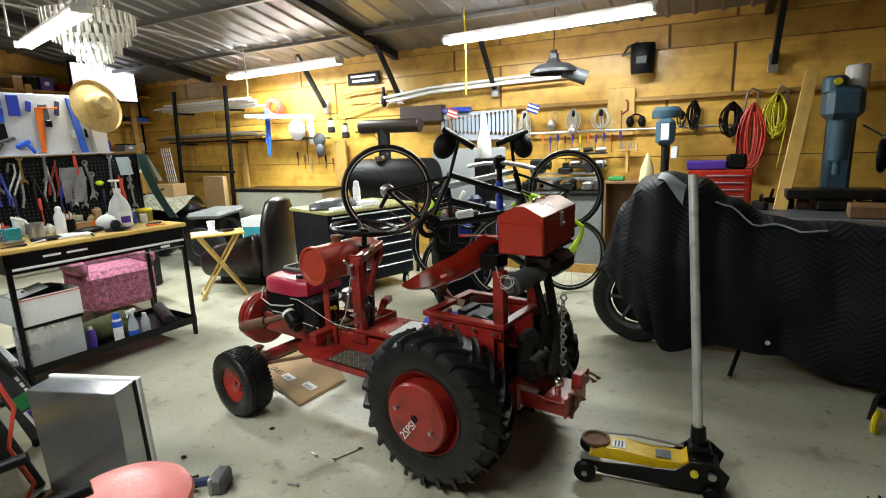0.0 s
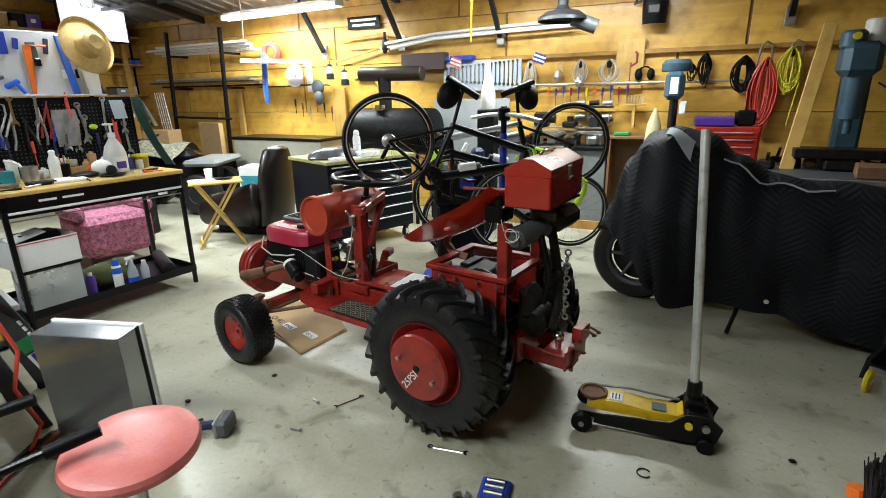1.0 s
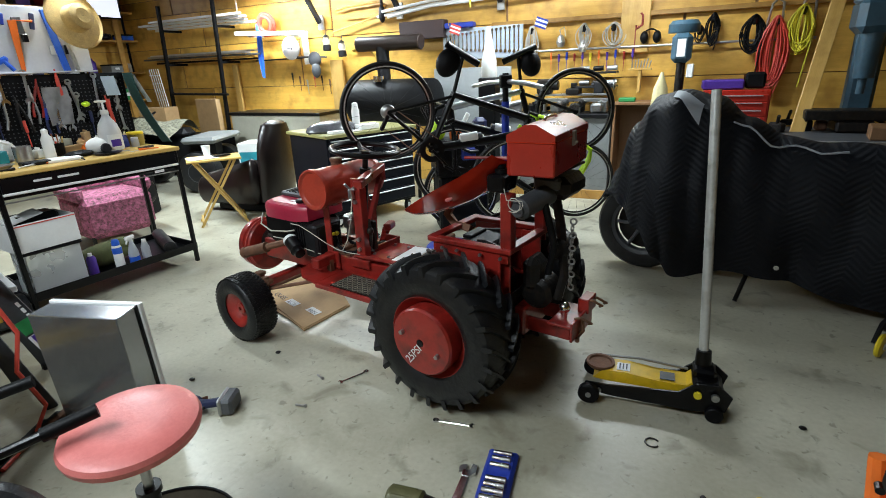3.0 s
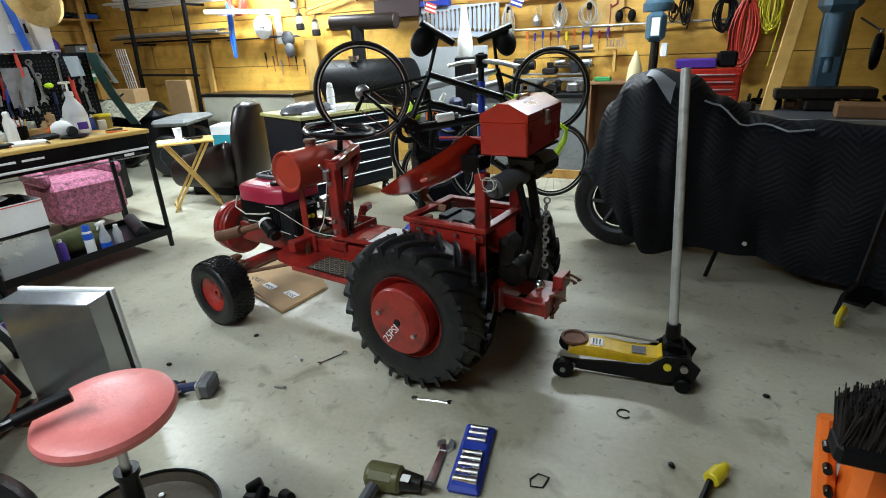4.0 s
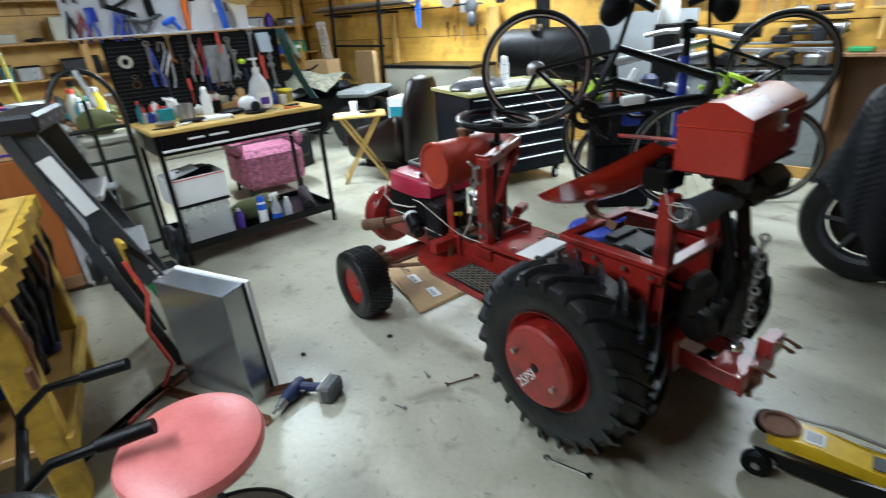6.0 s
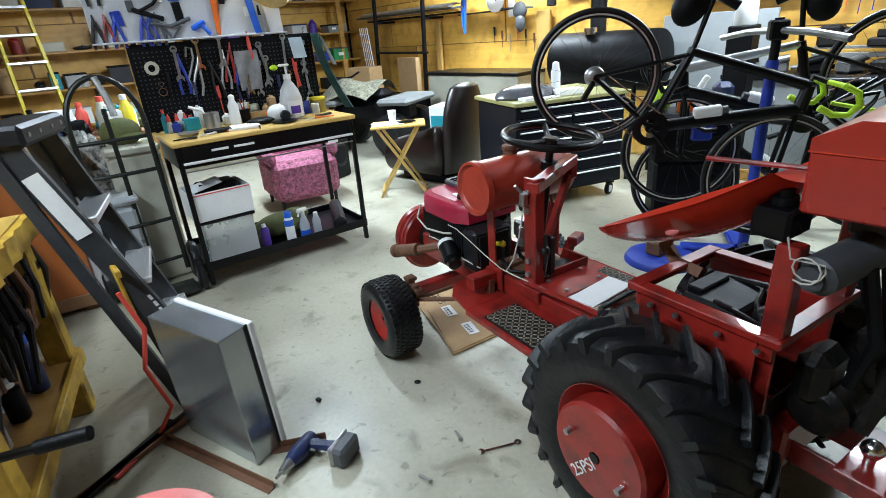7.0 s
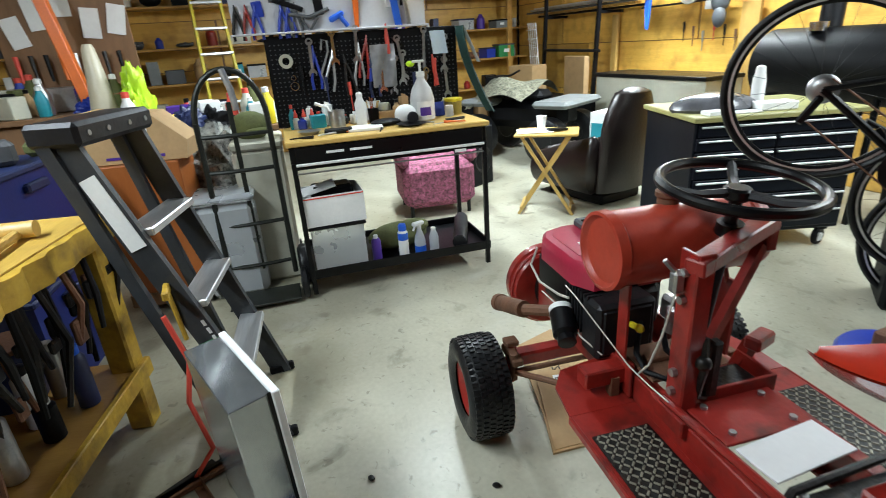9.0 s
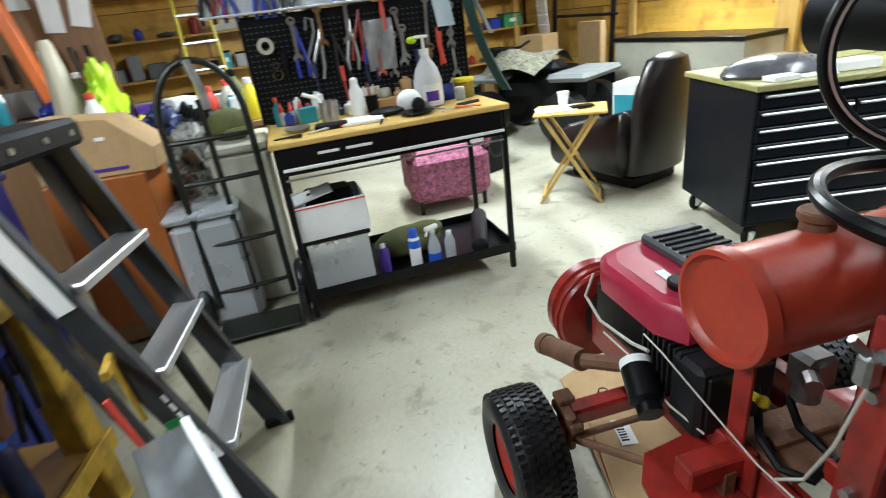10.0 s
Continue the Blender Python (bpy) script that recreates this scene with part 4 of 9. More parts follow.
    # pan seat, tipped forward
    def pan(u, w):
        x = -0.34 + 0.72 * u
        half = 0.235 * (1 - 0.12 * (1 - u) ** 2) * (1 - max(0, (u - 0.35) / 0.65) ** 1.5 * 0.93)
        s = 2 * w - 1
        lip = 0.030 * (abs(s) ** 3) * (1 - u * 0.6) + 0.02 * max(0, (0.28 - u) / 0.28) ** 1.5 + 0.10 * math.exp(-((s) / 0.16) ** 2) * u * (1 - u) * u
        dip = -0.085 * (1 - s * s) * max(0, math.sin(math.pi * min(1, 0.04 + 0.96 * u))) ** 0.6
        return (x, half * s, lip + dip)
    ss = Geo().grid(pan, 22, 17)
    n0 = len(ss.v)
    ss.put([(x, y, z - 0.005) for x, y, z in ss.v], [tuple(reversed(f)) for f in ss.f])
    seat = part("seat", ss, REDGLOSS, t, "glossy red pressed-steel pan seat tipped forward", pose(0.12, C - 0.01, 0.902, 0, 26, 0))
    part("seat_spring", Geo().put([], []).tube([(0.08, C - 0.05, 0.86), (0.20, C - 0.05, 0.80), (0.235, C - 0.05, 0.74), (0.19, C - 0.05, 0.69), (0.10, C - 0.05, 0.68)], 0.024, 4), RUST, t, "bowed flat seat spring")
    hx, hy, hz = pan(0.45, 0.86)
    part("rivet_plate", Geo().ball((hx, hy + 0.002, hz - 0.006), (0.022, 0.006, 0.011), 14, 8), PINKSEAT, seat, "small pale oval plate")
    return t


tractor()


def steel_toolbox():
    t = thing("toolbox", pose(-0.181, 2.738, 1.011, 0, 0, 176.8), "red steel hip-roof toolbox lying on the tractor", "toolbox")
    L, W = 0.465, 0.196
    part("body", Geo().box((0, -L / 2 + 0.06, 0.0675), (W, L, 0.135), 0.006), REDBOX, t)
    x = W / 2
    lid = Geo().prism([(-x, 0.0), (x, 0.0), (x, 0.026), (0.022, 0.066), (-0.022, 0.066), (-x, 0.026)], L + 0.006, pose(0, 0.063, 0.135, 90))
    ld = part("lid", lid, REDBOX, t)
    part("lid_seam", Geo().box((0, -L / 2 + 0.06, 0.134), (W + 0.004, L + 0.006, 0.004)), REDGLOSS, t)
    part("latch", Geo().box((-x - 0.006, -L / 2 + 0.06, 0.125), (0.012, 0.035, 0.06), 0.003).cyl((-x - 0.012, -L / 2 + 0.04, 0.105), (-x - 0.012, -L / 2 + 0.08, 0.105), 0.006), STEEL, t)
    part("carry_handle", Geo().tube([(0, -L / 2 - 0.02, 0.199), (0, -L / 2, 0.212), (0, -L / 2 + 0.12, 0.212), (0, -L / 2 + 0.14, 0.199)], 0.007, 8), CHROME, ld)
    return t


steel_toolbox()


# ---------------- loose things round the tractor ----------------
def floor_jack():
    t = thing("floor_jack", pose(0.05, 2.86, 0, 0, 0, 5), "yellow and black trolley jack with upright grey handle", "floor jack")
    for s in (-1, 1):
        part("side_plate", Geo().prism([(0.02, 0.05), (0.10, 0.035), (0.44, 0.03), (0.56, 0.05), (0.58, 0.12), (0.53, 0.165), (0.44, 0.16), (0.38, 0.11), (0.10, 0.085), (0.0, 0.085)], 0.010, pose(0, s * 0.085 + 0.005, 0, 90)), BLACK, t)
    for s in (-1, 1):
        w = part("front_wheel", Geo().lathe([(0.012, -0.018), (0.04, -0.018), (0.046, -0.012), (0.046, 0.012), (0.04, 0.018), (0.012, 0.018)], 22, pose(0.02, s * 0.115, 0.047, 90)), BLACKM, t)
        part("hub", Geo().cyl((0.02, s * 0.13, 0.047), (0.02, s * 0.137, 0.047), 0.012), STEEL, w)
        part("castor", Geo().lathe([(0.01, -0.014), (0.03, -0.014), (0.035, -0.008), (0.035, 0.008), (0.03, 0.014), (0.01, 0.014)], 18, pose(0.52, s * 0.10, 0.036, 90)), BLACKM, t)
    arm = [(0.03, 0.09), (0.07, 0.135), (0.16, 0.14), (0.30, 0.125), (0.41, 0.125), (0.43, 0.145), (0.44, 0.12), (0.42, 0.08), (0.25, 0.085), (0.08, 0.085)]
    a = part("lift_arm", Geo().prism(arm, 0.105, pose(0, 0.0525, 0, 90)), YELLOW, t, "yellow lifting arm")
    part("arm_label", Geo().box((0.24, -0.01, 0.139), (0.10, 0.06, 0.004), 0, pose(0, 0, -0.004, 0, 3, 0)), YELLOWP, a)
    part("arm_label", Geo().box((0.155, -0.01, 0.1415), (0.055, 0.06, 0.003)), PAPER, a, "white warning label with black bars")
    for k in range(3):
        part("label_bar", Geo().box((0.14 + 0.014 * k, -0.01, 0.1436), (0.006, 0.045, 0.002)), BLACK, a)
    part("arm_label", Geo().box((0.335, -0.01, 0.130), (0.06, 0.06, 0.003)), GREYP, a)
    part("saddle", Geo().lathe([(0.03, 0), (0.05, 0.006), (0.062, 0.02), (0.062, 0.03), (0.05, 0.03), (0.045, 0.022), (0.01, 0.02)], 26, pose(0.055, 0, 0.12)), RUST, t, "worn round saddle")
    part("linkage_rod", Geo().tube([(0.05, 0.068, 0.14), (0.22, 0.068, 0.15), (0.42, 0.068, 0.135)], 0.006, 6), STEEL, t)
    part("hydraulic_unit", Geo().box((0.49, 0, 0.10), (0.12, 0.14, 0.10), 0.02).cyl((0.30, 0, 0.075), (0.46, 0, 0.09), 0.032, n=16).box((0.54, -0.04, 0.075), (0.06, 0.07, 0.05), 0.01), BLACK, t)
    part("release_cap", Geo().cyl((0.45, -0.098, 0.118), (0.45, -0.108, 0.118), 0.016, n=16), YELLOWP, t)
    part("side_bolt", Geo().cyl((0.515, -0.098, 0.12), (0.515, -0.112, 0.12), 0.016, n=10), STEEL, t)
    part("side_bolt", Geo().cyl((0.06, -0.098, 0.06), (0.06, -0.106, 0.06), 0.012, n=10), STEEL, t)
    part("handle_socket", Geo().cyl((0.475, 0.05, 0.13), (0.472, 0.065, 0.24), 0.036, 0.03, n=16).box((0.48, 0.04, 0.15), (0.09, 0.10, 0.06), 0.012), BLACK, t)
    part("handle", Geo().cyl((0.472, 0.065, 0.22), (0.41, 0.30, 1.30), 0.0195, n=18).cyl((0.447, 0.158, 0.65), (0.4465, 0.160, 0.655), 0.0205, n=18), mat("pale_grey_tube", (0.52, 0.53, 0.51), 0.4, 0.3, 0.12, 9, 0.05, 60, dirt=0.5, dirtcol=(0.25, 0.24, 0.2)), t, "long pale grey tube handle")
    return t


floor_jack()


def stool():
    t = thing("shop_stool", pose(-0.94, 1.40, 0), "low mechanic's stool with worn pink round seat and tray base", "stool")
    part("seat", Geo().lathe([(0.05, 0), (0.155, 0.0), (0.172, 0.01), (0.176, 0.028), (0.17, 0.042), (0.15, 0.052), (0.08, 0.056), (0.005, 0.055)], 44, pose(0.045, -0.005, 0.515, 2, 3, 0)), PINKSEAT, t, "worn pink vinyl seat")
    part("stem", Geo().cyl((0.03, 0, 0.28), (0.045, 0, 0.515), 0.014, n=14), STEEL, t)
    part("gas_sleeve", Geo().cyl((0.015, 0, 0.06), (0.03, 0, 0.32), 0.027, n=16, b=0.004).cyl((0.03, 0, 0.31), (0.031, 0, 0.33), 0.034, n=16), BLACK, t)
    part("tray", Geo().lathe([(0.02, 0.045), (0.20, 0.045), (0.215, 0.05), (0.228, 0.085), (0.234, 0.085), (0.222, 0.045), (0.20, 0.037), (0.02, 0.037)], 44, caps=False), mat("dusty_brown_steel", (0.10, 0.085, 0.06), 0.6, 0.2, 0.3, 8, 0.1, 60), t, "dusty round parts tray")
    part("tray_rim", Geo().ring((0, 0, 0.086), 0.231, 0.006, n=44), BLACK, t)
    for a in range(5):
        c, s = math.cos(radians(72 * a + 20)), math.sin(radians(72 * a + 20))
        part("castor", Geo().lathe([(0.005, -0.012), (0.02, -0.012), (0.021, 0.012), (0.005, 0.012)], 14, pose(0.20 * c, 0.20 * s, 0.021, 90, 0, 72 * a)).cyl((0.20 * c, 0.20 * s, 0.02), (0.20 * c, 0.20 * s, 0.042), 0.008), BLACKM, t)
    return t


stool()
single("washer", Geo().lathe([(0.006, 0), (0.013, 0), (0.013, 0.003), (0.006, 0.003)], 18, caps=False), CHROME, pose(-0.86, 1.52, 0.047), "shiny steel washer lying in the stool tray", "washer")
single("hex_nut", Geo().cyl((0, 0, 0), (0, 0, 0.01), 0.01, n=6), STEEL, pose(-1.02, 1.53, 0.047), "steel hex nut lying in the stool tray", "nut")


def metal_box():
    """A shallow sheet-metal box that stands on edge, leaning a little."""
    t = thing("sheet_metal_box", pose(-1.80, 1.815, 0.004, 0, 0, 17), "galvanised wall box with white front standing on edge", "metal box")
    lean = pose(0, 0, 0, 2, 0, 0)
    part("shell", Geo().box((0, -0.015, 0.275), (0.41, 0.115, 0.545), 0.003, lean), GALV, t, "mirror-like galvanised shell")
    part("front_flange", Geo().box((0.003, 0.052, 0.278), (0.435, 0.022, 0.556), 0.003, lean), WHITEPAINT, t, "white enamelled front flange")
    part("front_door", Geo().box((0.003, 0.066, 0.278), (0.37, 0.008, 0.49), 0.003, lean), WHITEPAINT, t)
    part("edge_strip", Geo().box((0.2085, 0.036, 0.278), (0.006, 0.012, 0.55), 0.001, lean), BLACK, t)
    return t


metal_box()


def angle_iron(m, length):
    g = Geo().box((length / 2, 0, 0.002), (length, 0.03, 0.004), 0.001).box((length / 2, 0.015, 0.016), (length, 0.004, 0.03), 0.001)
    return single("angle_iron", g, RUST, m, "rusty length of angle iron lying on the floor", "angle iron", "angle irons")


angle_iron(pose(-2.02, 1.58, 0.002, 0, 0, 20), 0.62)
angle_iron(pose(-1.62, 1.86, 0.002, 0, 0, 60), 0.22)


def cordless_drill(m, body, label, flip=False):
    t = thing("cordless_drill", m, label, "cordless drill", "cordless drills")
    part("motor_housing", Geo().lathe([(0.012, 0), (0.028, 0.004), (0.032, 0.02), (0.033, 0.10), (0.026, 0.125), (0.024, 0.14)], 22, pose(-0.06, 0, 0.035, 0, 90, 0)), body, t)
    part("chuck", Geo().cyl((0.08, 0, 0.035), (0.125, 0, 0.035), 0.021, 0.014, n=18).cyl((0.125, 0, 0.035), (0.155, 0, 0.035), 0.006, n=8), STEEL, t, "steel keyless chuck")
    part("grip", Geo().tube([(-0.02, -0.01, 0.034), (-0.035, -0.07, 0.034), (-0.045, -0.13, 0.036)], [0.026, 0.02, 0.022], 10), body, t)
    b = part("battery", Geo().box((-0.035, -0.165, 0.043), (0.115, 0.055, 0.080), 0.012), GREYP, t, "silver grey battery pack")
    part("battery_band", Geo().box((-0.035, -0.135, 0.043), (0.12, 0.018, 0.084), 0.008), STEEL, b)
    part("trigger", Geo().box((0.004, -0.045, 0.034), (0.018, 0.03, 0.016), 0.004), BLACK, t)
    return t


cordless_drill(pose(-1.51, 1.96, 0, 0, 0, -65) @ Matrix.Scale(-1, 4, (0, 1, 0)), NAVY, "navy cordless drill with grey battery lying on the floor")


def wrench(m, L, label, thick=0.006):
    t = thing("combination_wrench", m, label, "wrench", "wrenches")
    part("shank", Geo().box((0, 0, thick / 2), (L * 0.8, 0.010, thick), 0.002), CHROME, t)
    part("ring_end", Geo().lathe([(0.007, 0), (0.013, 0), (0.013, thick + 0.002), (0.007, thick + 0.002)], 16, pose(L * 0.43, 0, 0), caps=False), CHROME, t)
    part("open_end", Geo().prism([(-L * 0.38, -0.006), (-L * 0.42, -0.014), (-L * 0.50, -0.012), (-L * 0.455, -0.004), (-L * 0.455, 0.005), (-L * 0.50, 0.012), (-L * 0.43, 0.014), (-L * 0.38, 0.006)], thick, Matrix()), CHROME, t)
    return t


wrench(pose(-1.007, 2.49, 0.001, 0, 0, 63), 0.16, "small chrome combination wrench lying on the concrete")
wrench(pose(-0.405, 2.369, 0.001, 0, 0, 190), 0.18, "chrome combination wrench lying beside the tractor tyre")


def adjustable_wrench(m):
    t = thing("adjustable_wrench", m, "chrome adjustable wrench lying on the floor", "wrench")
    part("handle", Geo().prism([(-0.012, 0), (0.012, 0), (0.016, -0.17), (0.010, -0.185), (-0.010, -0.185), (-0.016, -0.17)], 0.010), CHROME, t)
    part("fixed_jaw", Geo().prism([(-0.014, -0.01), (0.016, -0.01), (0.034, 0.014), (0.030, 0.05), (0.012, 0.055), (0.010, 0.022), (-0.014, 0.018)], 0.013), CHROME, t)
    part("sliding_jaw", Geo().prism([(-0.030, 0.010), (-0.006, 0.022), (-0.008, 0.050), (-0.026, 0.042), (-0.034, 0.024)], 0.012), STEEL, t)
    part("thumb_screw", Geo().cyl((-0.018, 0.004, 0.006), (0.006, 0.008, 0.006), 0.007, n=10), STEEL, t)
    return t


adjustable_wrench(pose(-0.237, 2.12, 0.001, 0, 0, 7))


def socket_tray(m):
    t = thing("socket_set", m, "blue plastic tray of chrome sockets lying on the floor", "socket set")
    part("tray", Geo().box((0, 0, 0.012), (0.115, 0.335, 0.024), 0.008).box((0, 0, 0.022), (0.10, 0.32, 0.012), 0.006), BLUE, t, "dark blue moulded tray")
    for k, (y, L) in enumerate(((0.135, 0.07), (0.105, 0.07), (0.070, 0.072), (0.0, 0.075), (-0.028, 0.075), (-0.058, 0.078), (-0.092, 0.080), (-0.128, 0.085))):
        part("socket", Geo().cyl((-L / 2, y, 0.034), (L / 2 * 0.2, y, 0.034), 0.009 + 0.0006 * k, n=14, b=0.001).cyl((L / 2 * 0.2, y, 0.034), (L / 2, y, 0.034), 0.010 + 0.0009 * k, n=14, b=0.001), CHROME, t)
    return t


socket_tray(pose(-0.119, 2.118, 0, 0, 0, 9))


def impact_wrench(m):
    t = thing("impact_wrench", m, "olive drab air impact wrench lying on the floor", "impact wrench")
    part("body", Geo().cyl((-0.09, 0, 0.05), (0.04, 0, 0.05), 0.046, n=20, b=0.01).box((-0.03, 0, 0.05), (0.12, 0.085, 0.085), 0.02), mat("olive_tool_paint", (0.10, 0.095, 0.035), 0.45, 0.1, 0.25, 9, 0.08, 60), t)
    part("nose", Geo().cyl((0.04, 0, 0.05), (0.11, 0, 0.05), 0.036, 0.026, n=20).cyl((0.11, 0, 0.05), (0.145, 0, 0.05), 0.012, n=8), GREASE, t)
    part("grip", Geo().tube([(-0.05, -0.03, 0.045), (-0.06, -0.10, 0.035), (-0.065, -0.16, 0.030)], 0.022, 10), GREYP, t)
    part("label_plate", Geo().box((0.06, -0.02, 0.083), (0.03, 0.03, 0.003)), PAPER, t)
    return t


impact_wrench(pose(-0.33, 1.89, 0, 0, 0, 8))


def gauge_set(m):
    t = thing("valve_fitting", m, "dark valve fitting with three round knobs on the floor", "valve fitting")
    part("manifold", Geo().box((0, 0, 0.03), (0.14, 0.03, 0.03), 0.006), GREASE, t)
    for x, y, a in ((-0.07, 0.02, 40), (0.0, -0.02, 100), (0.06, 0.03, -30)):
        c, s = math.cos(radians(a)), math.sin(radians(a))
        part("knob", Geo().cyl((x, y, 0.035), (x + 0.05 * c, y + 0.05 * s, 0.05), 0.022, n=16, b=0.004), BLACKM, t)
    return t


gauge_set(pose(-0.70, 1.66, 0, 0, 0, 10))
single("snap_ring", Geo().tube(arc((0, 0, 0.003), 0.026, 40, 330, 16, "xy"), 0.0035, 6), GREASE, pose(0.364, 2.577, 0), "open black snap ring on the floor", "snap ring")
single("wire_clip", Geo().tube([(-0.03, 0, 0.003), (-0.01, 0.035, 0.003), (0.03, 0.03, 0.004), (0.02, -0.02, 0.003), (-0.02, -0.03, 0.003), (-0.03, 0, 0.003)], 0.003, 6), GREASE, pose(0.131, 2.105, 0), "bent wire clip on the floor", "wire clip")
for bx, by, br in ((-1.094, 2.20, 10), (-1.16, 2.42, -20)):
    tb = thing("bolt", pose(bx, by, 0.002, 0, 0, br), "small loose steel bolts lying on the floor", "bolt", "loose bolts")
    part("shank", Geo().cyl((-0.025, 0, 0.006), (0.02, 0, 0.006), 0.005, n=8), STEEL, tb)
    part("head", Geo().cyl((0.02, 0, 0.008), (0.028, 0, 0.008), 0.008, n=6), STEEL, tb)
for bx, by in ((-1.529, 2.521), (-1.75, 2.15), (0.55, 2.35), (0.9, 2.9)):
    single("dirt_crumb", Geo().ball((0, 0, 0.006), (0.016, 0.012, 0.008), 7, 4), GREASE, pose(bx, by, 0, 0, 0, bx * 200), "small dark crumb of dirt on the floor", "dirt", "dirt crumbs")


def flat_box():
    t = thing("flattened_carton", pose(-1.72, 2.98, 0, 0, 0, 0), "flattened brown cardboard carton lying under the tractor", "carton")
    part("sheet", Geo().prism([(0.16, -0.213), (0.215, 0.165), (-0.08, 0.42), (-0.45, 0.42), (-0.55, 0.25), (-0.50, 0.03), (-0.03, -0.13)], 0.007, pose(0, 0, 0.003)), CARD, t)
    part("flap", Geo().prism([(0.15, -0.20), (0.205, 0.15), (-0.20, 0.28), (-0.26, -0.02)], 0.004, pose(0, 0, 0.0115, 0.8, 0, 0)), CARD, t)
    for lx, ly in ((0.06, -0.003), (-0.152, 0.044)):
        lab = part("label", Geo().box((0, 0, 0), (0.115, 0.055, 0.001)), PAPER, t, "white shipping label with bars", pose(lx, ly, 0.0185, 0.8, 0, -20))
        for k in range(7):
            part("label_bar", Geo().box((-0.035 + 0.012 * k, -0.008, 0.0008), (0.005 if k % 2 else 0.008, 0.026, 0.0006)), BLACK, lab)
    lettering("QUES", 0.055, GREASE, t, pose(-0.315, 0.105, 0.0112, 0, 0, -20), "printed word cut off by a fold")
    return t


flat_box()


# ---------------- the rolling work bench ----------------
def work_bench():
    t = thing("work_bench", pose(-3.215, 2.795, 0, 0, 0, 84), "black steel rolling work bench with wooden top and drawer", "work bench")
    W = 0.575
    part("top", Geo().box((0, 0.29, 0.925), (2 * W + 0.03, 0.61, 0.03), 0.006), TRAYWOOD, t, "light wooden bench top")
    apron = part("apron", Geo().box((0, 0.29, 0.845), (2 * W, 0.57, 0.13), 0.005), BLACK, t)
    part("drawer", Geo().box((0, -0.004, 0.855), (2 * W - 0.06, 0.02, 0.10), 0.004), BLACK, t, "black wide drawer front")
    part("drawer_pull", Geo().box((0, -0.02, 0.812), (2 * W - 0.05, 0.014, 0.016), 0.004), WHITEPAINT, t, "long bright metal drawer pull")
    part("lower_trim", Geo().box((0, -0.006, 0.762), (2 * W - 0.05, 0.012, 0.008), 0.002), STEEL, t)
    part("label", Geo().box((0.40, -0.0165, 0.785), (0.07, 0.004, 0.018)), PAPER, t)
    for k, w in enumerate((0.10, 0.125)):
        part("name_bar", Geo().box((-0.33 + 0.145 * k, -0.0165, 0.868), (w, 0.003, 0.014), 0.001), PAPER, t, "plain white bar in place of a written name")
    for x in (-W + 0.015, W - 0.015):
        for y in (0.01, 0.565):
            part("leg", Geo().box((x, y, 0.42), (0.028, 0.028, 0.80 if y > 0.1 or x > 0 else 0.80), 0.003), BLACK, t)
    sh = part("lower_shelf", Geo().box((0, 0.29, 0.125), (2 * W, 0.58, 0.012), 0.002).box((0, 0.005, 0.148), (2 * W, 0.012, 0.055), 0.003).box((0, 0.575, 0.148), (2 * W, 0.012, 0.055), 0.003)
              .box((-W, 0.29, 0.148), (0.012, 0.58, 0.055), 0.003).box((W, 0.29, 0.148), (0.012, 0.58, 0.055), 0.003), BLACK, t)
    for y in (0.03, 0.55):
        w = part("wheel", Geo().lathe([(0.02, -0.02), (0.08, -0.02), (0.095, -0.012), (0.095, 0.012), (0.08, 0.02), (0.02, 0.02)], 28, pose(-W - 0.035, y + 0.02, 0.096, 90, 0, 90)), RUBBER, t, "black rubber wheel")
        part("hub", Geo().cyl((-W - 0.06, y + 0.02, 0.096), (-W - 0.01, y + 0.02, 0.096), 0.025), GREYP, w)
    # boards behind the top
    bl = part("black_pegboard", Geo().box((0, 0.60, 1.215), (1.22, 0.018, 0.54), 0.003), BLACKM, t, "black pegboard at the back of the bench")
    holes = Geo()
    for i in range(44):
        for j in range(18):
            holes.cyl((-0.58 + i * 0.027, 0.5905, 0.975 + j * 0.027), (-0.58 + i * 0.027, 0.590, 0.975 + j * 0.027), 0.005, n=6)
    hs = part("peg_hole", holes, mat("hole_dark", (0.06, 0.06, 0.065), 0.7, 0, 0.1), bl)
    hs["kind"] = "stuff"
    part("grey_pegboard", Geo().box((-0.18, 0.605, 1.715), (1.18, 0.014, 0.42), 0.003).box((-0.18, 0.58, 1.50), (1.20, 0.06, 0.012), 0.003), GREYPEG, t, "light grey upper tool board")
    for x in (-0.56, 0.34):
        part("board_post", Geo().box((x, 0.625, 1.40), (0.03, 0.02, 0.95), 0.003), BLACK, t)
    return t


BM = pose(-3.215, 2.795, 0, 0, 0, 84)
work_bench()


def on_bench(x, y, z=0.94, rz=0, rx=0, ry=0):
    return BM @ pose(x, y, z, rx, ry, rz)


def bottle(name, m, prof, body, label, cat="bottle", capmat=None, cap=None, band=None):
    t = thing(name, m, label, cat)
    part("body", Geo().lathe(prof, 22), body, t)
    if cap:
        part("cap", Geo().lathe(cap, 18), capmat or WHITE, t)
    if band:
        z0, z1, r, bm = band
        part("label", Geo().lathe([(r, z0), (r, z1)], 22, caps=False), bm, t)
    return t


CANP = [(0.028, 0), (0.032, 0.004), (0.032, 0.165), (0.026, 0.18), (0.012, 0.186)]
CAP = [(0.026, 0.18), (0.026, 0.205), (0.02, 0.222), (0.004, 0.224)]


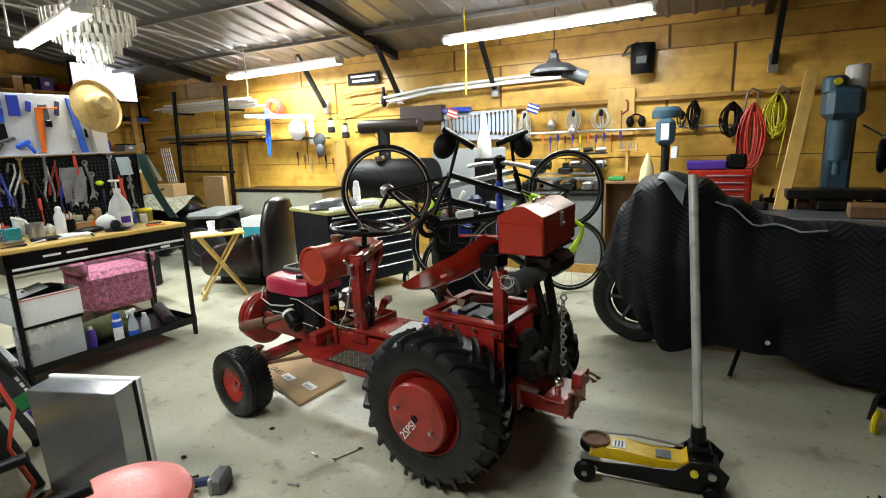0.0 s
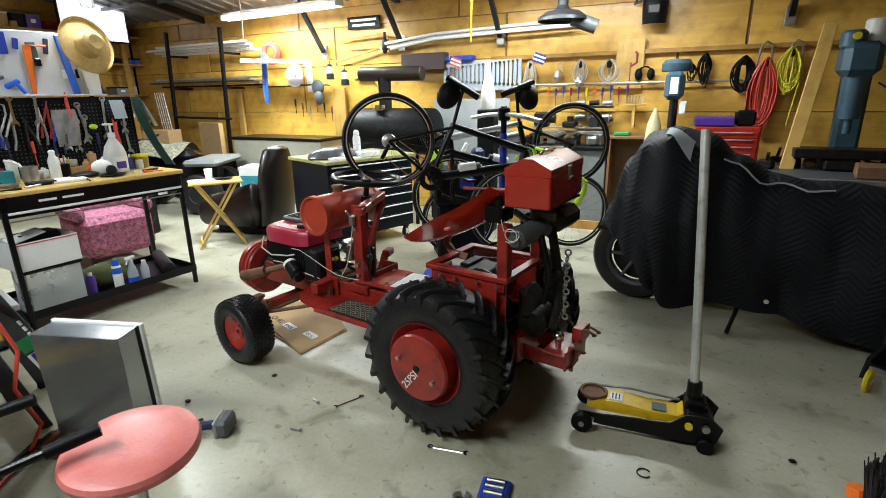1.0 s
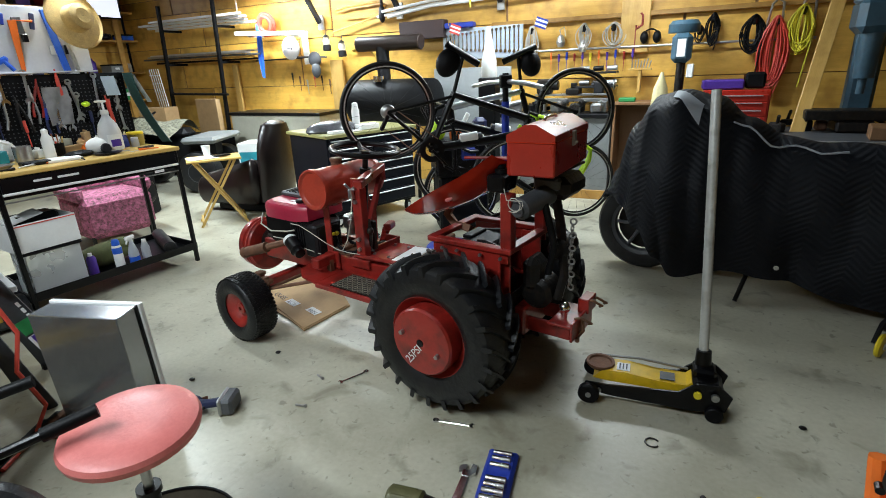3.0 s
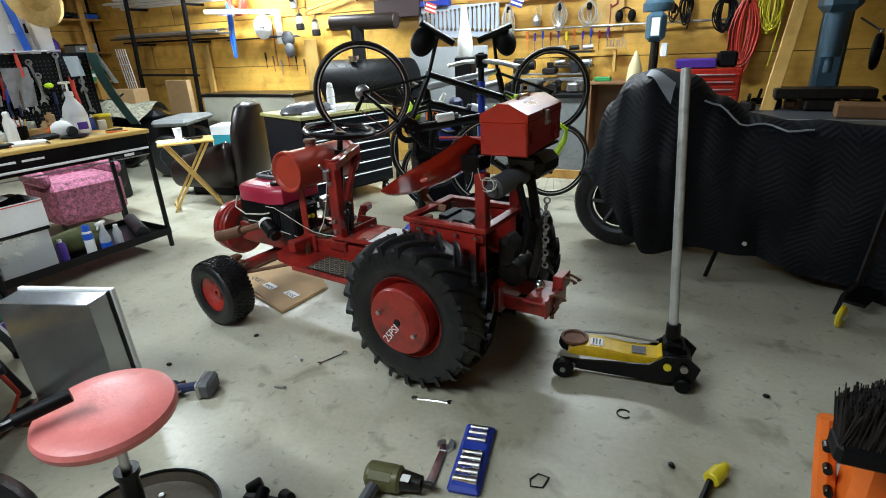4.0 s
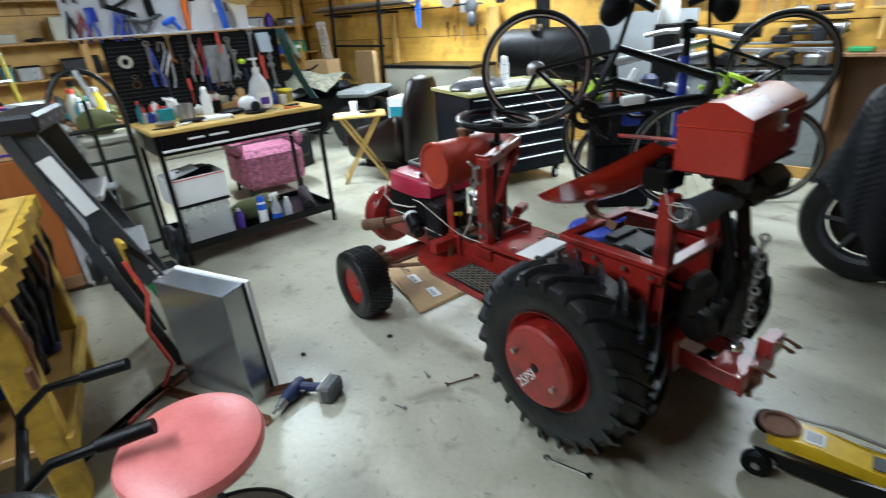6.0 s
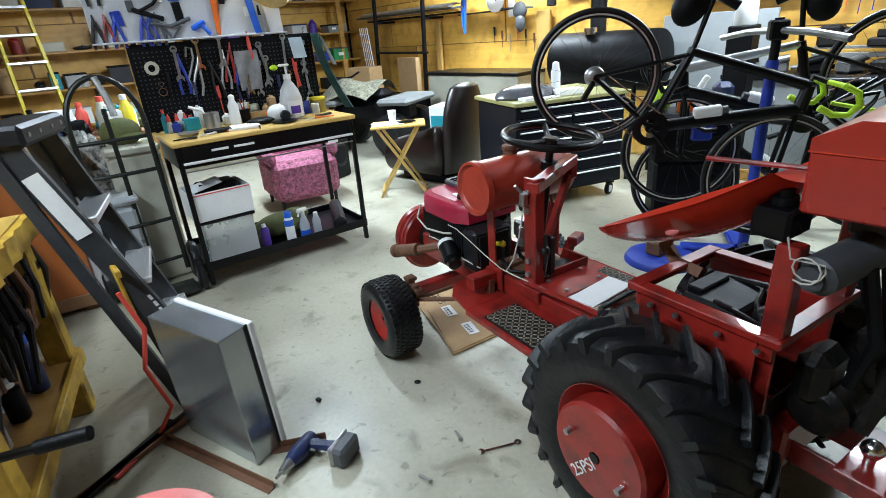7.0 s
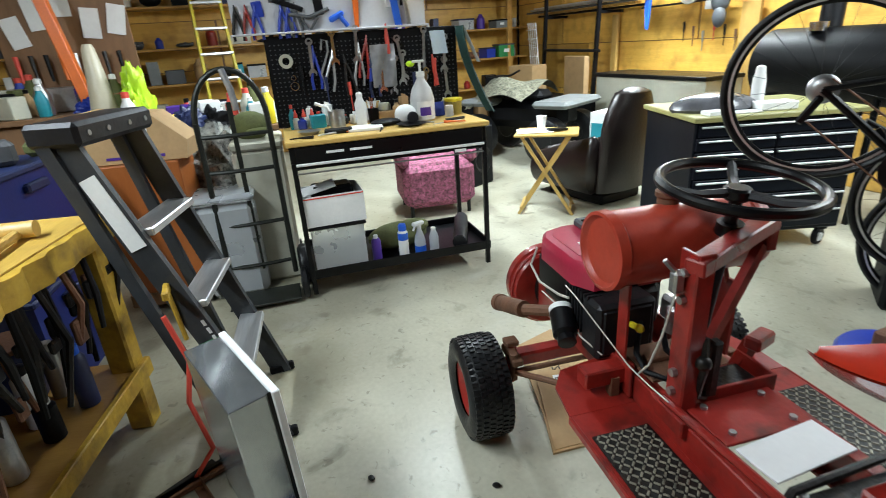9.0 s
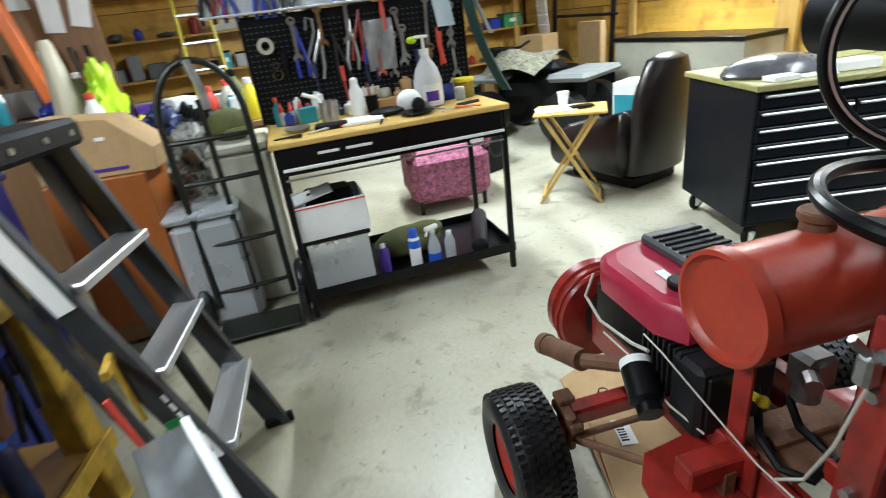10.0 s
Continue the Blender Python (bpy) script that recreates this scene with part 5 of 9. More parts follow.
def pump_jug(m):
    t = thing("pump_jug", m, "white gallon hand cleaner jug with pump", "jug")
    part("body", Geo().lathe([(0.06, 0), (0.076, 0.01), (0.076, 0.13), (0.06, 0.19), (0.032, 0.235), (0.024, 0.25), (0.024, 0.262)], 26), mat("milky_plastic", (0.66, 0.66, 0.66), 0.35, 0, 0.08, 6, 0.03, 50, trans=0.15), t)
    part("label", Geo().grid(lambda u, w: (0.0775 * math.cos(-2.1 + 1.5 * u), 0.0775 * math.sin(-2.1 + 1.5 * u), 0.03 + 0.09 * w), 10, 2), PAPER, t, "white label with dark blue shield")
    part("shield", Geo().grid(lambda u, w: (0.0785 * math.cos(-1.85 + 0.9 * u), 0.0785 * math.sin(-1.85 + 0.9 * u), 0.035 + 0.05 * w), 8, 2), PURPLE, t)
    part("pump", Geo().cyl((0, 0, 0.26), (0, 0, 0.29), 0.026, n=18).cyl((0, 0, 0.29), (0, 0, 0.345), 0.008, n=10).box((-0.01, 0, 0.35), (0.075, 0.022, 0.016), 0.006), WHITE, t)
    return t


pump_jug(on_bench(0.27, 0.30, rz=-10))
bottle("spray_bottle", on_bench(-0.11, 0.36), [(0.03, 0), (0.034, 0.005), (0.034, 0.13), (0.02, 0.16), (0.018, 0.175)], WHITE, "white squeeze bottle standing on the bench", capmat=WHITE, cap=[(0.02, 0.172), (0.02, 0.19), (0.01, 0.20)])


def pencil_cup(m):
    t = thing("pencil_cup", m, "black cup full of brushes and pencils", "cup")
    part("cup", Geo().lathe([(0.03, 0), (0.036, 0.09), (0.033, 0.09), (0.028, 0.005)], 18), BLACKM, t)
    for k in range(7):
        a = k * 0.9
        part("pencil", Geo().cyl((0.01 * math.cos(a), 0.01 * math.sin(a), 0.01), (0.04 * math.cos(a), 0.04 * math.sin(a), 0.13 + 0.012 * (k % 3)), 0.004, n=6), (TRAYWOOD, PAPER, ORANGEWOOD)[k % 3], t)
    return t


pencil_cup(on_bench(-0.02, 0.44))


def steel_mug(m):
    t = thing("steel_mug", m, "dull steel mug with a scraper standing in it", "mug")
    part("mug", Geo().lathe([(0.042, 0), (0.048, 0.005), (0.05, 0.105), (0.046, 0.105), (0.042, 0.01)], 22), STEEL, t)
    part("scraper", Geo().tube([(0.0, 0.0, 0.03), (-0.05, 0.01, 0.125), (-0.12, 0.02, 0.155)], 0.010, 8), WHITE, t)
    return t


steel_mug(on_bench(-0.26, 0.36))
for k in range(3):
    tt = thing("glue_bottle", on_bench(-0.50 + 0.05 * k, 0.47), "small clear bottle with a red pointed cap", "bottle", "glue bottles")
    part("body", Geo().lathe([(0.017, 0), (0.02, 0.004), (0.02, 0.06), (0.01, 0.075)], 14), CLEAR, tt)
    part("cap", Geo().lathe([(0.012, 0.072), (0.013, 0.085), (0.003, 0.12)], 12), CORDRED, tt)
single("teal_box", Geo().box((0, 0, 0.04), (0.09, 0.07, 0.08), 0.004), TEAL, on_bench(-0.37, 0.46, rz=8), "small teal cardboard box on the bench", "box")
single("notebook", Geo().box((0, 0, 0.009), (0.20, 0.15, 0.018), 0.003), PAPER, on_bench(-0.12, 0.17, rz=-8), "stack of white papers on the bench", "papers")
single("glove_pair", Geo().ball((0, 0, 0.02), (0.10, 0.07, 0.022), 16, 7).ball((0.09, 0.02, 0.018), (0.06, 0.035, 0.018), 12, 6), BLACKM, on_bench(0.02, 0.25, rz=15), "black work gloves lying on the bench", "gloves")
single("black_dish", Geo().lathe([(0.05, 0), (0.085, 0.014), (0.09, 0.014), (0.06, 0.002)], 24), BLACK, on_bench(0.15, 0.13), "shallow black dish on the bench", "dish")
single("black_tray", Geo().box((0, 0, 0.012), (0.16, 0.09, 0.024), 0.006), BLACKM, on_bench(-0.28, 0.16, rz=-5), "flat black box on the bench", "box")
single("oil_dish", Geo().lathe([(0.045, 0), (0.07, 0.02), (0.066, 0.02), (0.04, 0.004)], 20), STEEL, on_bench(-0.44, 0.22), "shiny steel dish on the bench", "dish")


def steel_hood(m):
    t = thing("dust_mask", m, "white dust mask with grey filter lying on the bench", "mask")
    part("shell", Geo().ball((0, 0, 0.05), (0.07, 0.06, 0.06), 16, 9), PAPER, t)
    part("filter", Geo().cyl((0.03, -0.05, 0.035), (0.03, -0.075, 0.035), 0.035, n=16, b=0.005), STEELDARK, t)
    return t


steel_hood(on_bench(0.15, 0.27))
single("brown_block", Geo().box((0, 0, 0.03), (0.12, 0.05, 0.06), 0.003), CARD, on_bench(0.07, 0.46, rz=6), "small brown cardboard box on the bench", "box")
single("grey_can", Geo().lathe([(0.035, 0), (0.037, 0.003), (0.037, 0.10), (0.034, 0.105)], 18), CREAM, on_bench(0.07, 0.53), "pale paint can on the bench", "can")
single("paper_packet", Geo().box((0, 0, 0.06), (0.11, 0.025, 0.12), 0.002), PAPER, on_bench(0.0, 0.555, rz=5, rx=-8), "white packet leaning on the pegboard", "packet")
single("red_driver", Geo().tube([(-0.05, 0, 0.03), (0.03, 0, 0.045), (0.05, 0.0, 0.02)], [0.02, 0.028, 0.022], 10), ORANGE, on_bench(0.16, 0.46), "red and black power driver on the bench", "driver")
single("flag_patch", Geo().box((0, 0, 0.045), (0.09, 0.012, 0.09), 0.002), BLUE, on_bench(0.40, 0.40, rz=4, rx=-12), "small blue printed card on the bench", "card")
tt = thing("glass_jar", on_bench(0.455, 0.34), "clear jar of small screws with white lid", "jar")
part("glass", Geo().lathe([(0.026, 0), (0.028, 0.004), (0.028, 0.05), (0.024, 0.06)], 16), CLEAR, tt)
part("lid", Geo().cyl((0, 0, 0.058), (0, 0, 0.07), 0.027, n=16), WHITE, tt)
tt = thing("tape_tub", on_bench(0.51, 0.42), "yellow-lidded tub of hardware on the bench", "tub")
part("tub", Geo().lathe([(0.05, 0), (0.055, 0.004), (0.057, 0.085), (0.05, 0.085)], 22), mat("amber_plastic", (0.40, 0.30, 0.06), 0.3, 0, 0.2, 8, 0.03, 50, trans=0.3), tt)
part("lid", Geo().cyl((0, 0, 0.085), (0, 0, 0.105), 0.06, n=22, b=0.004), YELLOWP, tt)
single("marker", Geo().cyl((-0.06, 0, 0.008), (0.07, 0, 0.008), 0.008, n=10), GREASE, on_bench(0.43, 0.16, rz=12), "dark marker pen lying on the bench", "marker")
single("steel_rule", Geo().box((0, 0, 0.002), (0.20, 0.02, 0.003)), ALU, on_bench(0.36, 0.10, rz=20), "steel rule lying on the bench", "ruler")


random.seed(63)
for k in range(20):
    bx, by = -0.52 + 0.055 * k, 0.50 + random.uniform(-0.05, 0.05)
    w, hgt = random.uniform(0.03, 0.06), random.uniform(0.05, 0.14)
    mt = random.choice([WHITE, BLACKM, CARD, BLUE, CORDRED, GREYP, YELLOWP, TEAL, STEEL, PAPER, GREASE])
    if k % 3 == 0:
        bottle("small_bottle", on_bench(bx, by), [(w * 0.45, 0), (w * 0.5, 0.004), (w * 0.5, hgt * 0.7), (w * 0.22, hgt * 0.85), (w * 0.2, hgt)], mt, "small bottle standing at the back of the bench", capmat=random.choice([WHITE, BLACK, CORDRED]), cap=[(w * 0.24, hgt * 0.95), (w * 0.24, hgt * 1.12), (w * 0.1, hgt * 1.14)])
    else:
        single("bench_item", Geo().box((0, 0, hgt / 2), (w, w * 0.7, hgt), 0.006).cyl((0, 0, hgt), (0.004, 0, hgt + 0.012), w * 0.25, n=10), mt, on_bench(bx, by, rz=random.uniform(-30, 30)), "small box or tin at the back of the bench", "tin", "small things on the bench")
for k in range(7):
    single("loose_tool", Geo().tube([(-0.06, 0, 0.008), (0.0, 0, 0.009), (0.07, 0, 0.008)], [0.004, 0.005, 0.009], 8), (GREASE, STEEL, ORANGE, BLACKM)[k % 4], on_bench(-0.50 + 0.15 * k, 0.05 + 0.05 * (k % 3), rz=25 * k), "small hand tool lying on the bench", "hand tool", "loose tools on the bench")


# things that hang on the boards
def hang(name, geo, m, x, z, label, cat, y=0.575, rz=0):
    return single(name, geo, m, BM @ pose(x, y, z) @ Matrix.Rotation(radians(rz), 4, "Y"), label, cat, "tools on the pegboard")


def plier_geo(L=0.18):
    g = Geo()
    for s in (-1, 1):
        g.tube([(s * 0.004, 0, 0.0), (s * 0.018, 0, -L * 0.35), (s * 0.030, 0, -L * 0.7), (s * 0.026, 0, -L)], 0.009, 8)
    return g.cyl((0, -0.008, 0.0), (0, 0.008, 0.0), 0.013, n=12).tube([(0, 0, 0), (0, 0, L * 0.3)], [0.011, 0.004], 8)


def open_wrench_geo(L=0.24):
    return Geo().box((0, 0, 0), (0.018, 0.006, L), 0.002).lathe([(0.012, -0.004), (0.022, -0.004), (0.022, 0.004), (0.012, 0.004)], 14, pose(0, 0, L / 2, 90), caps=False).prism(
        [(-0.01, 0), (0.01, 0), (0.026, -0.02), (0.022, -0.045), (0.010, -0.025), (-0.010, -0.025), (-0.022, -0.045), (-0.026, -0.02)], 0.008, pose(0, 0.004, -L / 2, 90))


def saw_geo():
    return Geo().prism([(0, 0), (0.05, 0.0), (0.035, -0.34), (0.012, -0.34)], 0.006, pose(0, 0, 0, 90))


for x, mt in ((-0.74, GREASE), (-0.68, RED), (-0.63, BLUE), (-0.48, BLUE), (-0.44, BLUE), (-0.40, GREYP)):
    hang("pliers", plier_geo(0.15), mt, x, 1.62, "hand pliers hanging on the grey tool board", "pliers", 0.585)
hang("pliers", plier_geo(0.15), GREASE, -0.71, 1.86, "hand pliers hanging on the grey tool board", "pliers", 0.585)
for x, z, mt, r in ((-0.33, 1.36, BLUE, 0), (-0.22, 1.34, STEEL, 12), (-0.14, 1.30, GREASE, -8), (-0.05, 1.36, STEEL, 4), (0.02, 1.28, NAVY, -5), (0.0, 1.40, RED, 10)):
    hang("pliers", plier_geo(0.20), mt, x, z, "long-handled pliers hanging on the black pegboard", "pliers", 0.572, r)
for x, z, L, r in ((0.22, 1.32, 0.22, -8), (0.38, 1.34, 0.26, 3), (0.17, 1.22, 0.18, 6), (0.52, 1.18, 0.20, -4)):
    hang("open_wrench", open_wrench_geo(L), STEEL, x, z, "steel wrench hanging on the black pegboard", "wrench", 0.578, r)
random.seed(29)
for k in range(14):
    hx, hz = -0.42 + 0.072 * k, random.uniform(1.06, 1.42)
    if k % 2:
        hang("open_wrench", open_wrench_geo(random.uniform(0.14, 0.20)), (CHROME, STEEL)[k % 4 == 1], hx, hz, "small bright wrench hanging on the black pegboard", "wrench", 0.566, random.uniform(-12, 12))
    else:
        hang("screwdriver", Geo().tube([(0, 0, 0.05), (0, 0, -0.03)], 0.012, 8).tube([(0, 0, -0.03), (0, 0, -0.13)], 0.004, 6), (BLACKM, NAVY, CORDRED, BLUE)[k // 2 % 4], hx, hz, "dark-handled screwdriver hanging on the pegboard", "screwdriver", 0.57, random.uniform(-8, 8))
for k in range(12):
    hang("blister_pack", Geo().box((0, 0, 0), (random.uniform(0.03, 0.06), 0.012, random.uniform(0.06, 0.13)), 0.003), (PAPER, BLUE, GREYP, NAVY, WHITE, BLACKM)[k % 6], -0.70 + 0.088 * k, random.uniform(1.60, 1.86), "small packaged part hanging on the grey board", "blister pack", 0.592, random.uniform(-10, 10))
hang("tin_snips", Geo().tube([(0, 0, 0.02), (-0.03, 0, -0.05), (-0.03, 0, -0.11), (0.0, 0, -0.12), (0.012, 0, -0.06)], 0.007, 6).tube([(0, 0, 0.02), (0.03, 0, 0.08), (0.015, 0, 0.13)], 0.008, 6), STEEL, -0.27, 1.33, "steel scissors hanging on the pegboard", "scissors", 0.572, 180)
hang("tape_ring", Geo().lathe([(0.022, -0.012), (0.042, -0.012), (0.042, 0.012), (0.022, 0.012)], 26, pose(0, 0, 0, 90), caps=False), CREAM, -0.50, 1.34, "pale roll of tape hanging on the pegboard", "tape roll", 0.575)
hang("key_ring", Geo().ring((0, 0, 0), 0.024, 0.004, (0, 1, 0), 20, 6).ring((0.0, 0, 0.05), 0.014, 0.003, (0, 1, 0), 16, 6), CHROME, -0.47, 1.19, "steel ring hanging on the pegboard", "ring", 0.58)
hang("plastic_bag", Geo().grid(lambda u, w: (0.16 * (u - 0.5), 0.012 * math.sin(9 * u + 5 * w) - 0.012, -0.26 * w), 10, 12), mat("clear_film", (0.5, 0.5, 0.52), 0.15, 0, 0.2, 14, 0.3, 30, trans=0.5), 0.10, 1.40, "crumpled clear plastic bag hanging on the pegboard", "bag", 0.57)
hang("head_lamp", Geo().ball((0, -0.02, 0), (0.03, 0.025, 0.02), 12, 7), LIME, 0.27, 1.27, "lime yellow head lamp hanging on the pegboard", "head lamp", 0.56)
hang("face_mask", Geo().grid(lambda u, w: (0.10 * (u - 0.5) + 0.02 * w, -0.02 * math.sin(math.pi * u), -0.14 * w), 8, 8), mat("pale_blue_fabric", (0.55, 0.66, 0.76), 0.8, 0, 0.1, 9, 0.05, 60), 0.46, 1.46, "pale blue disposable face mask hanging by its loop", "face mask", 0.53)
hang("red_file", Geo().tube([(0, 0, 0.08), (0, 0, 0.0), (0.004, 0, -0.10)], [0.005, 0.014, 0.013], 8), CORDRED, 0.14, 1.44, "red-handled file on the pegboard", "file", 0.575)
hang("red_file", Geo().tube([(0, 0, 0.08), (0, 0, 0.0), (0.004, 0, -0.12)], [0.005, 0.014, 0.013], 8), CORDRED, 0.44, 1.24, "red-handled file on the pegboard", "file", 0.575, -6)
hang("hand_saw", saw_geo(), ORANGE, -0.05, 1.83, "orange-handled tool hanging on the grey board", "saw", 0.59, 2)
hang("blue_level", Geo().box((0, 0, 0), (0.045, 0.02, 0.42), 0.004).box((0, -0.012, 0.1), (0.03, 0.004, 0.05)), BLUEP, 0.20, 1.70, "long blue level hanging on the grey board", "level", 0.58, -8)
hang("hammer_bar", Geo().box((0, 0, 0), (0.03, 0.015, 0.40), 0.006), STEEL, 0.27, 1.70, "steel bar hanging beside the blue level", "bar", 0.58, -8)
hang("black_clamp", Geo().tube([(0.06, 0, 0.12), (0.02, 0, 0.02), (-0.06, 0, -0.06)], 0.010, 8).box((0.0, 0, -0.05), (0.18, 0.014, 0.03), 0.006), BLACKM, -0.42, 1.70, "black spring clamp on the grey board", "clamp", 0.58, 20)
hang("black_clamp", Geo().tube([(-0.12, 0, 0.0), (0.0, 0, -0.02), (0.12, 0, 0.02)], 0.012, 8).tube([(-0.05, 0, -0.02), (-0.01, 0, -0.10), (0.05, 0, -0.02)], 0.010, 8), GREYP, -0.32, 1.60, "grey bar clamp on the grey board", "clamp", 0.58)
hang("glue_gun", Geo().box((0, 0, 0), (0.10, 0.025, 0.035), 0.01).tube([(0.02, 0, 0), (0.035, 0, -0.08)], 0.014, 8), BLUEP, -0.16, 1.575, "blue glue gun hanging on the grey board", "glue gun", 0.575, -25)
for k, (x, z) in enumerate(((-0.27, 1.86), (-0.27, 1.80), (-0.27, 1.75), (-0.17, 1.84))):
    hang("blister_pack", Geo().box((0, 0, 0), (0.07, 0.012, 0.05 if k < 3 else 0.14), 0.003), (BLUEP, BLUE, BLUEP, BLUE)[k], x, z, "blue blister pack hanging on the grey board", "blister pack", 0.59)
    hang("blister_card", Geo().box((0, 0, 0), (0.045, 0.006, 0.10), 0.002), PAPER, -0.37 + 0.005 * k, 1.82 - 0.01 * k, "white card pack hanging on the grey board", "card pack", 0.585 - 0.008 * k) if k == 0 else None
hang("work_glove", Geo().ball((0, 0, -0.02), (0.05, 0.02, 0.07), 12, 8).ball((-0.04, 0, 0.04), (0.03, 0.016, 0.03), 8, 6).ball((0.03, 0, 0.06), (0.022, 0.016, 0.05), 8, 6), PAPER, -0.53, 1.84, "pale work glove pinned on the grey board", "glove", 0.58)
hang("small_battery", Geo().box((0, 0, 0), (0.035, 0.025, 0.05), 0.004), BLACK, 0.02, 1.72, "small black battery on the grey board", "battery", 0.58)
hang("screwdriver", Geo().tube([(-0.06, 0, 0), (0.0, 0, 0), (0.06, 0, 0)], [0.004, 0.004, 0.009], 8), ORANGE, 0.03, 1.83, "orange screwdriver lying across its hooks", "screwdriver", 0.585)
single("straw_hat", Geo().lathe([(0.20, 0.02), (0.19, 0.0), (0.12, 0.015), (0.095, 0.02), (0.085, 0.10), (0.05, 0.12), (0.003, 0.115)], 40, BM @ pose(0.31, 0.50, 1.84) @ Matrix.Rotation(radians(78), 4, "X") @ pose(0, 0, 0, 0, 12, 0), caps=False), STRAW, Matrix(),
       "wide-brimmed straw hat hung on the tool board corner", "hat")
single("side_jacket", Geo().grid(lambda u, w: (0.62 + 0.20 * w ** 1.6 + 0.02 * math.sin(8 * u), 0.48 + 0.16 * u, 1.48 - 0.56 * w), 10, 12), mat("dark_green_cloth", (0.012, 0.045, 0.04), 0.85, 0, 0.3, 6, 0.2, 60), BM, "dark green cloth hung from the pegboard end", "cloth")
single("paper_sheet", Geo().grid(lambda u, w: (0.64 + 0.10 * w, 0.50 - 0.01 + 0.07 * u, 1.47 - 0.22 * w), 4, 6), PAPER, BM, "loose white sheet hung at the pegboard end", "paper")


# lower shelf of the bench
def lidded_tote(m):
    t = thing("storage_tote", m, "clear plastic tote with red parts inside", "tote")
    part("bin", Geo().prism([(-0.155, -0.12), (0.155, -0.12), (0.155, 0.12), (-0.155, 0.12)], 0.29, pose(0, 0, 0)), CLEAR, t)
    part("rim", Geo().box((0, 0, 0.295), (0.34, 0.265, 0.02), 0.006), BLACK, t, "black snap rim")
    return t


lidded_tote(on_bench(-0.375, 0.14, 0.132))
tt = thing("carton", on_bench(-0.385, 0.16, 0.438, rz=2), "open white cardboard carton stacked on a tote", "carton")
for dy in (-0.14, 0.14):
    part("side", Geo().box((0, dy, 0.09), (0.36, 0.006, 0.18), 0.001), PAPER, tt)
for dx in (-0.18, 0.18):
    part("end", Geo().box((dx, 0, 0.09), (0.006, 0.28, 0.18), 0.001), PAPER, tt)
part("base", Geo().box((0, 0, 0.004), (0.36, 0.28, 0.006)), PAPER, tt)
part("flap", Geo().box((-0.02, 0.02, 0.205), (0.20, 0.12, 0.006), 0, pose(0, 0, 0, 8, -12, 0)), PAPER, tt)
part("content", Geo().box((0.02, 0.05, 0.14), (0.25, 0.16, 0.12), 0.02), BLACKM, tt)
part("stripe", Geo().box((0, -0.1445, 0.17), (0.36, 0.003, 0.006)), CORDRED, tt)
bottle("spray_can", on_bench(-0.15, 0.10, 0.132), [(0.026, 0), (0.03, 0.004), (0.03, 0.13), (0.02, 0.15)], PURPLE, "dark violet spray can standing on the lower shelf", "spray can", WHITE, [(0.014, 0.148), (0.014, 0.17), (0.004, 0.172)])
bottle("spray_can", on_bench(0.02, 0.08, 0.132), CANP, WHITE, "white and blue spray can standing on the lower shelf", "spray can", BLUEP, CAP, (0.12, 0.165, 0.0325, BLUEP))


def trigger_bottle(m, liquid, label):
    t = thing("trigger_bottle", m, label, "spray bottle")
    part("body", Geo().lathe([(0.03, 0), (0.036, 0.005), (0.036, 0.09), (0.026, 0.13), (0.014, 0.165), (0.014, 0.18)], 20), CLEAR, t)
    part("liquid", Geo().lathe([(0.034, 0.002), (0.0368, 0.004), (0.0368, 0.06), (0.03, 0.06)], 20), liquid, t)
    part("trigger_head", Geo().box((-0.005, 0, 0.205), (0.085, 0.028, 0.028), 0.008).cyl((0, 0, 0.175), (0, 0, 0.20), 0.015).tube([(-0.03, 0, 0.195), (-0.045, 0, 0.165)], 0.007, 6), WHITE, t)
    return t


trigger_bottle(on_bench(0.13, 0.09, 0.132, rz=20), BLUEP, "spray bottle half full of blue window cleaner")
bottle("clear_bottle", on_bench(0.225, 0.10, 0.132), [(0.026, 0), (0.03, 0.004), (0.03, 0.10), (0.02, 0.13), (0.014, 0.145)], CLEAR, "clear plastic bottle standing on the lower shelf", capmat=WHITE, cap=[(0.016, 0.142), (0.016, 0.16), (0.006, 0.162)])
single("green_bag", Geo().ball((0, 0, 0.075), (0.21, 0.12, 0.085), 18, 9).ball((0.1, -0.02, 0.12), (0.12, 0.08, 0.05), 14, 7), OLIVE, on_bench(0.03, 0.30, 0.132, rz=10), "slumped olive green cloth bag on the lower shelf", "bag")
for k in range(2):
    single("dark_roll", Geo().cyl((-0.17, 0, 0.05), (0.17, 0, 0.05), 0.048, n=20, b=0.006), STEELDARK, on_bench(0.44 + 0.05 * k, 0.20 + 0.14 * k, 0.132, rz=70), "dark grey rolled mat on the lower shelf", "roll", "rolled mats")


